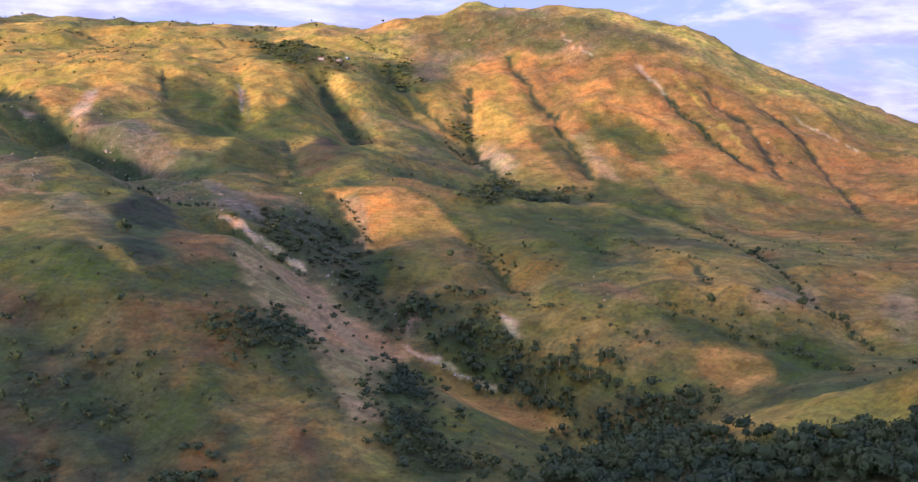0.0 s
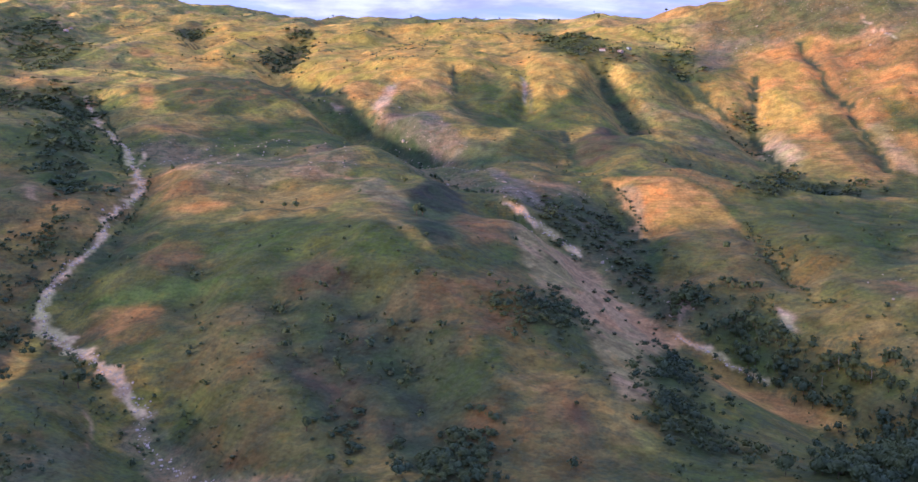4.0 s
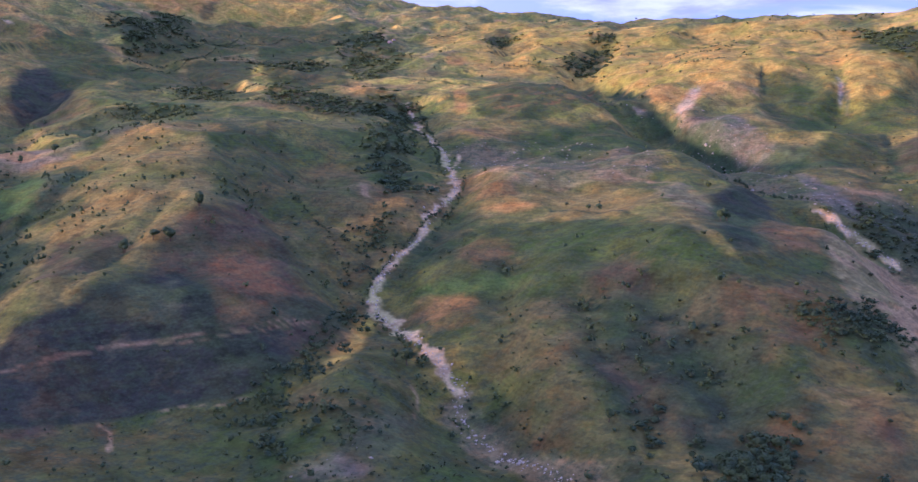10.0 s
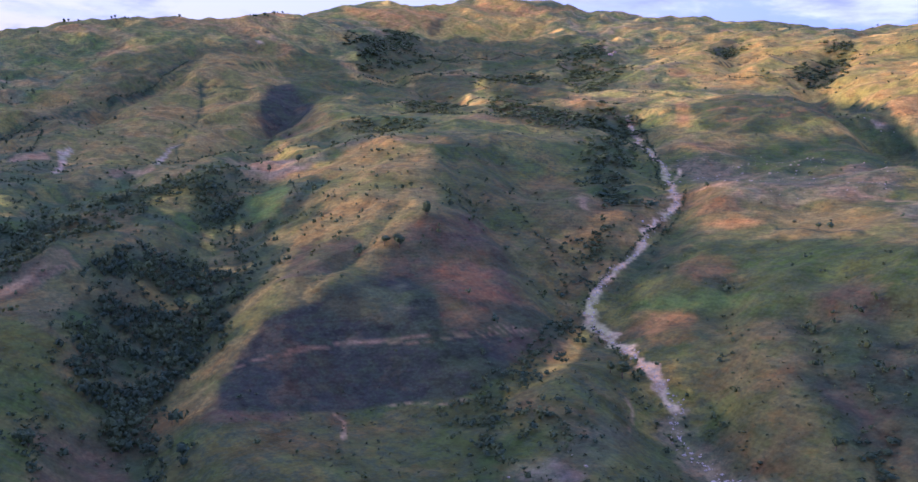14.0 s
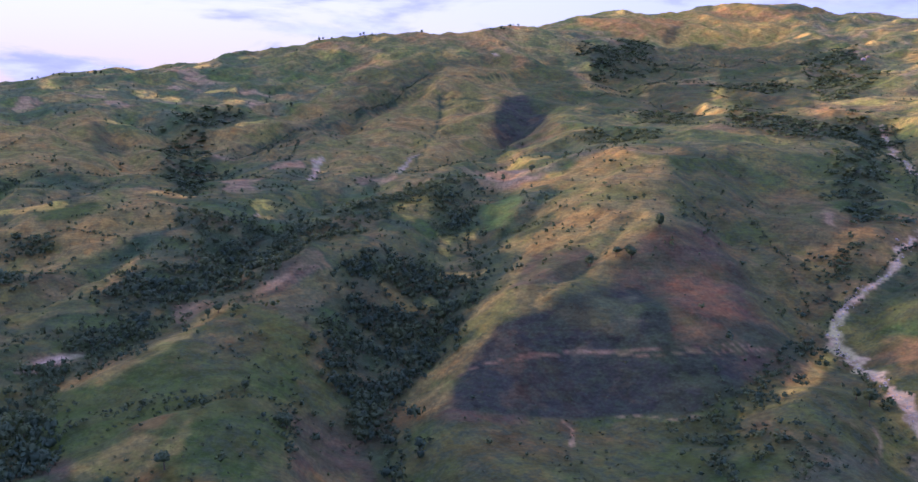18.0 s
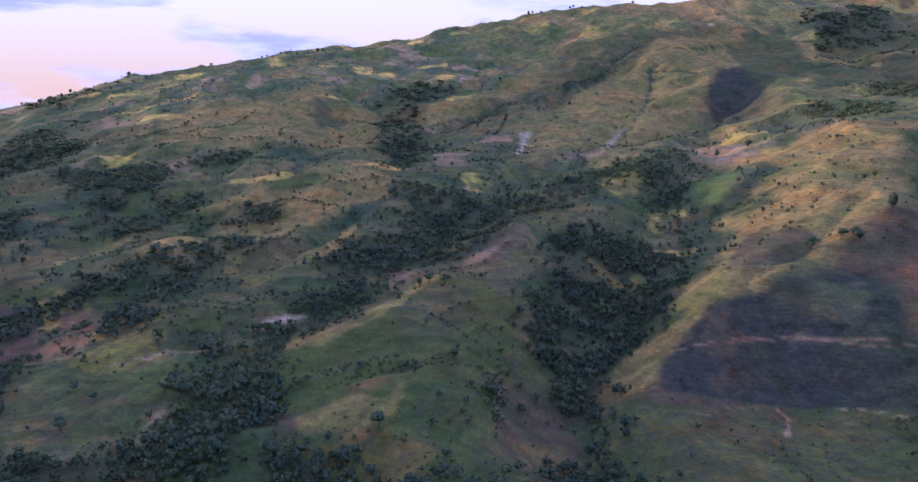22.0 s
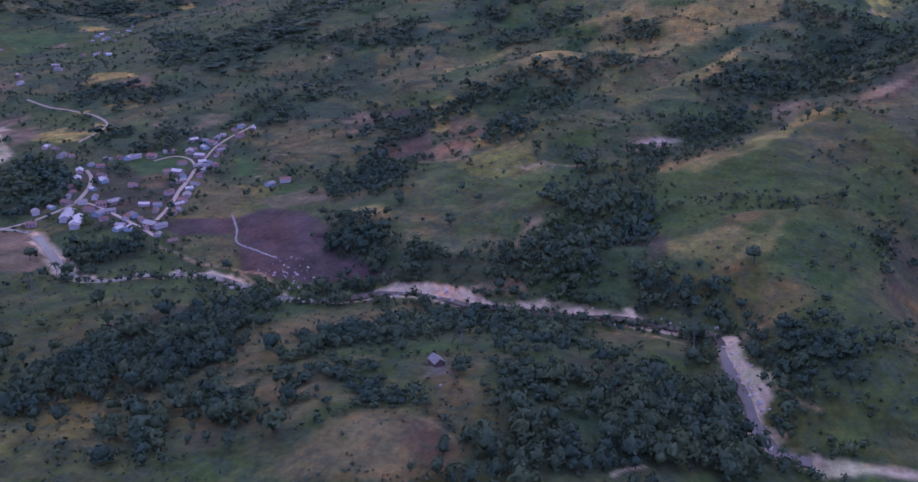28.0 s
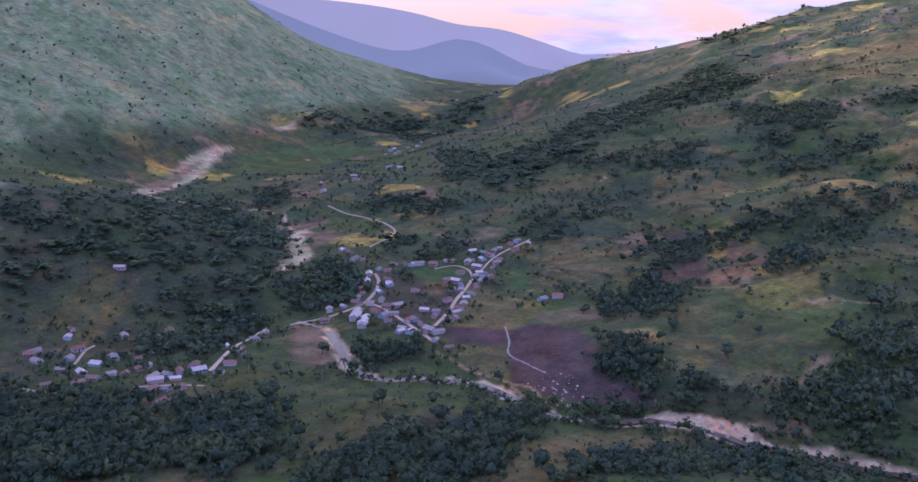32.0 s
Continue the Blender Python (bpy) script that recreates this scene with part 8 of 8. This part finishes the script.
# ---- roads and river ----
def strip(p, width, lift, across=4, wobble=0.0, level=False):
    q = smooth_curve(p, 4.0)
    d = np.gradient(q, axis=0)
    d /= np.linalg.norm(d, axis=1)[:, None] + 1e-9
    side = np.stack([-d[:, 1], d[:, 0]], -1)
    s = np.linspace(-0.5, 0.5, across + 1)
    half = width * (1 + wobble * lattice(np.arange(len(q)) / 7, np.zeros(len(q)), 71))
    xy = q[:, None, :] + side[:, None, :] * (s[None, :, None] * half[:, None, None])
    if level:
        h = height(q[:, 0], q[:, 1])
        k = np.ones(9) / 9
        h = np.convolve(np.pad(h, 4, "edge"), k, "valid")
        z = np.repeat(h[:, None], across + 1, 1)
    else:
        z = height(xy[..., 0].ravel(), xy[..., 1].ravel()).reshape(xy.shape[:2])
    v = np.concatenate([xy, z[..., None] + lift], -1).reshape(-1, 3)
    n, w = len(q), across + 1
    i, j = np.meshgrid(np.arange(n - 1), np.arange(across), indexing="ij")
    f = np.stack([i * w + j, i * w + j + 1, (i + 1) * w + j + 1, (i + 1) * w + j], -1).reshape(-1, 4)
    return v, f


for name, p, width in RIBBONS:
    if len(p) > 1:
        v, f = strip(p, width, 0.35, wobble=0.12)
        ob = heap_mesh(name, v, f, np.zeros(len(v)), DIRT if name == "road" else WATER)
        tagged(ob, "pale unpaved dirt road through the village" if name == "road" else "shallow brown river water", name, kind="structure")
v, f = strip(SPECIAL["river"], 6.5, 1.1, wobble=0.35, level=True)
tagged(heap_mesh("water", v, f, np.zeros(len(v)), WATER), "shallow brown river winding between gravel banks", "water", kind="structure")


# ---- houses ----
def box(bm, x0, x1, y0, y1, z0, z1):
    v = [bm.verts.new(c) for c in ((x0, y0, z0), (x1, y0, z0), (x1, y1, z0), (x0, y1, z0), (x0, y0, z1), (x1, y0, z1), (x1, y1, z1), (x0, y1, z1))]
    for f in ((0, 3, 2, 1), (4, 5, 6, 7), (0, 1, 5, 4), (1, 2, 6, 5), (2, 3, 7, 6), (3, 0, 4, 7)):
        bm.faces.new([v[k] for k in f])
    return v


def gable_walls(l, w, h, rise):
    bm = bmesh.new()
    a, b = l / 2, w / 2
    v = [bm.verts.new(c) for c in ((-a, -b, -0.8), (a, -b, -0.8), (a, b, -0.8), (-a, b, -0.8), (-a, -b, h), (a, -b, h), (a, b, h), (-a, b, h), (-a, 0, h + rise), (a, 0, h + rise))]
    for f in ((0, 1, 5, 4), (2, 3, 7, 6), (1, 2, 6, 9, 5), (3, 0, 4, 8, 7), (3, 2, 1, 0), (4, 5, 9, 8), (6, 7, 8, 9)):
        bm.faces.new([v[k] for k in f])
    return bm


def roof_slope(l, w, h, rise, side):
    """One sloping roof sheet with ribs, thickness and an overhang."""
    bm = bmesh.new()
    n, a, b, t = 10, l / 2 + 0.35, (w / 2 + 0.4), 0.08
    drop = rise * 0.4 / (w / 2)
    rows = []
    for k in range(n + 1):
        x = -a + 2 * a * k / n
        rib = 0.05 if k % 2 else 0.0
        rows.append([bm.verts.new((x, side * y, z + rib + s)) for y, z in ((0, h + rise + 0.06), (b, h - drop + 0.06)) for s in (0, -t)])
    for p, q in zip(rows[:-1], rows[1:]):
        for i, j in ((0, 2), (2, 3), (3, 1), (1, 0)):
            bm.faces.new((p[i], q[i], q[j], p[j]))
    bm.faces.new((rows[0][0], rows[0][2], rows[0][3], rows[0][1]))
    bm.faces.new((rows[-1][1], rows[-1][3], rows[-1][2], rows[-1][0]))
    bmesh.ops.recalc_face_normals(bm, faces=bm.faces)
    return bm


def make_house(l, w, h, rise, wall_mat, roof_mat, label, name="house"):
    house = new(name)
    tagged(house, label, "house" if name == "house" else name, "village houses" if name == "house" else "")
    part("wall", gable_walls(l, w, h, rise), wall_mat, house)
    for side in (-1, 1):
        part("roof", roof_slope(l, w, h, rise, side), roof_mat, house)
    bm = bmesh.new()
    box(bm, -0.45, 0.45, -w / 2 - 0.05, -w / 2 + 0.02, -0.1, 2.0)
    part("door", bm, WOOD, house)
    for x in (-l * 0.3, l * 0.3):
        bm = bmesh.new()
        box(bm, x - 0.5, x + 0.5, -w / 2 - 0.04, -w / 2 + 0.02, 0.9, 1.9)
        part("window", bm, GLASS, house)
    return house


ROOF_WORDS = ("grey sheet-metal", "rusty sheet-metal", "whitish sheet-metal", "dull blue-grey metal", "faded red metal")
styles = []
for k in range(10):
    styles.append(make_house(7.0 + (k % 3) * 1.2, 5.0 + (k % 2) * 0.8, 2.5, 1.3 + 0.2 * (k % 2), PLASTER[k % 4], ROOF[k % 5], f"small plastered village house with a {ROOF_WORDS[k % 5]} gable roof"))
set_out(styles, [(x, y) for x, y, s in HOUSES], [s / 7 * (0.8 + 0.4 * ((k * 41) % 13) / 12) for k, (x, y, s) in enumerate(HOUSES)])
for (x, y), (l, w, h) in zip(SPECIAL["school"], ((24, 8, 3.4), (22, 8, 3.2), (10, 7, 3.0))):
    ob = make_house(l, w, h, 1.6, PLASTER[0], ROOF[2], "long pale school building with a whitish metal roof", "school_building")
    ob.matrix_basis = pose(x, y, float(height(x, y)[0]), 0, 0, 20)
x, y = SPECIAL["hut"][0]
ob = make_house(7, 5, 2.3, 1.8, WOOD, THATCH, "lone hut with a grey thatched roof on a knoll", "hut")
ob.matrix_basis = pose(x, y, float(height(x, y)[0]), 0, 0, 35)
x, y = SPECIAL["tank"][0]
tank = new("water_tank")
tagged(tank, "small white water tank on a squat concrete base", "water tank")
part("tank", tapered((0, 0, 1.4), (0, 0.01, 4.0), 1.4, 1.2, 14), ROOF[2], tank)
bm = bmesh.new()
box(bm, -1.5, 1.5, -1.5, 1.5, -0.8, 1.4)
part("base", bm, PLASTER[0], tank)
tank.location = (x, y, float(height(x, y)[0]))

# ---- stone wall and stone heaps in the ploughed field ----
q = smooth_curve(np.array(SPECIAL["wall"], float), 0.7)
q = np.concatenate([q + rng.normal(0, 0.3, q.shape) for k in range(3)])
stones("stone_wall", np.c_[q, height(q[:, 0], q[:, 1]) + rng.uniform(0, 0.7, len(q))], rng.uniform(0.5, 1.3, len(q)), "low dry-stone wall of pale field stones between ploughed plots")
x, y = fill(np.array(SPECIAL["heap"], float), 2.2, 2.0)
stones("stone_heap", np.c_[x, y, height(x, y)], rng.gamma(2.0, 0.45, len(x)) + 0.3, "pale field stones cleared into loose heaps on soil")


# ---- far mountains beyond the valley's end ----
def far_range(name, crest, foot, depth, colour, glow, label):
    """A distant mountain range: a crest line with rough spurs running down to its foot. Its haze is put in by colour
    and glow.
    """
    p = smooth_curve(np.array(crest, float), 60.0)
    n, rows = len(p), 14
    away = p[:, :2] / np.linalg.norm(p[:, :2], axis=1)[:, None]
    v = []
    for k in range(rows + 1):
        u = k / rows
        rough_xy = 1 - np.abs(lattice(np.arange(n) / 5.0, np.full(n, 3.0 + u), 91))
        z = p[:, 2] * (1 - u) ** 1.2 + foot * (1 - (1 - u) ** 1.2) + 30 * lattice(np.arange(n) / 3.0, np.full(n, u * 4), 92) * min(1, 4 * u) * (1 - u)
        xy = p[:, :2] - away * (depth * u * (0.7 + 0.6 * rough_xy))[:, None]
        v.append(np.c_[xy, z])
    v = np.concatenate(v)
    i, j = np.meshgrid(np.arange(rows), np.arange(n - 1), indexing="ij")
    f = np.stack([i * n + j, i * n + j + 1, (i + 1) * n + j + 1, (i + 1) * n + j], -1).reshape(-1, 4)
    m, nodes, links = node_material(name)
    b = nodes["Principled BSDF"]
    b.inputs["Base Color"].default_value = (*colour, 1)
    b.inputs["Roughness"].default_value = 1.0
    # a faint emission lifts the slope, in place of haze before it
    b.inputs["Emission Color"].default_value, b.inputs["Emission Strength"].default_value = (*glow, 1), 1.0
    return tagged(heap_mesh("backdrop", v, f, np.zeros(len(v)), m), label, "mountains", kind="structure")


far_range("far_range", [(-2700, -4119, 660), (-3425, -3522, 594), (-3842, -3050, 513), (-4141, -2613, 463), (-4243, -2332, 415), (-4349, -2120, 355), (-4396, -1884, 324), (-4479, -1664, 252), (-4485, -1482, 200), (-4532, -1315, 208), (-4591, -1063, 186)], 30, 500, (0.12, 0.13, 0.17), (0.20, 0.16, 0.125), "mountain range at the valley's end, haze put into its colour and glow")
far_range("nearer_range", [(-3341, -2799, 494), (-3499, -2597, 387), (-3575, -2398, 305), (-3639, -2195, 237), (-3713, -2058, 223), (-3804, -1871, 273), (-3867, -1728, 234), (-3924, -1583, 157), (-3990, -1385, 119), (-4020, -1286, 100)], 20, 500, (0.1, 0.12, 0.15), (0.115, 0.105, 0.085), "spurs of a distant mountain, haze put into their colour and glow")
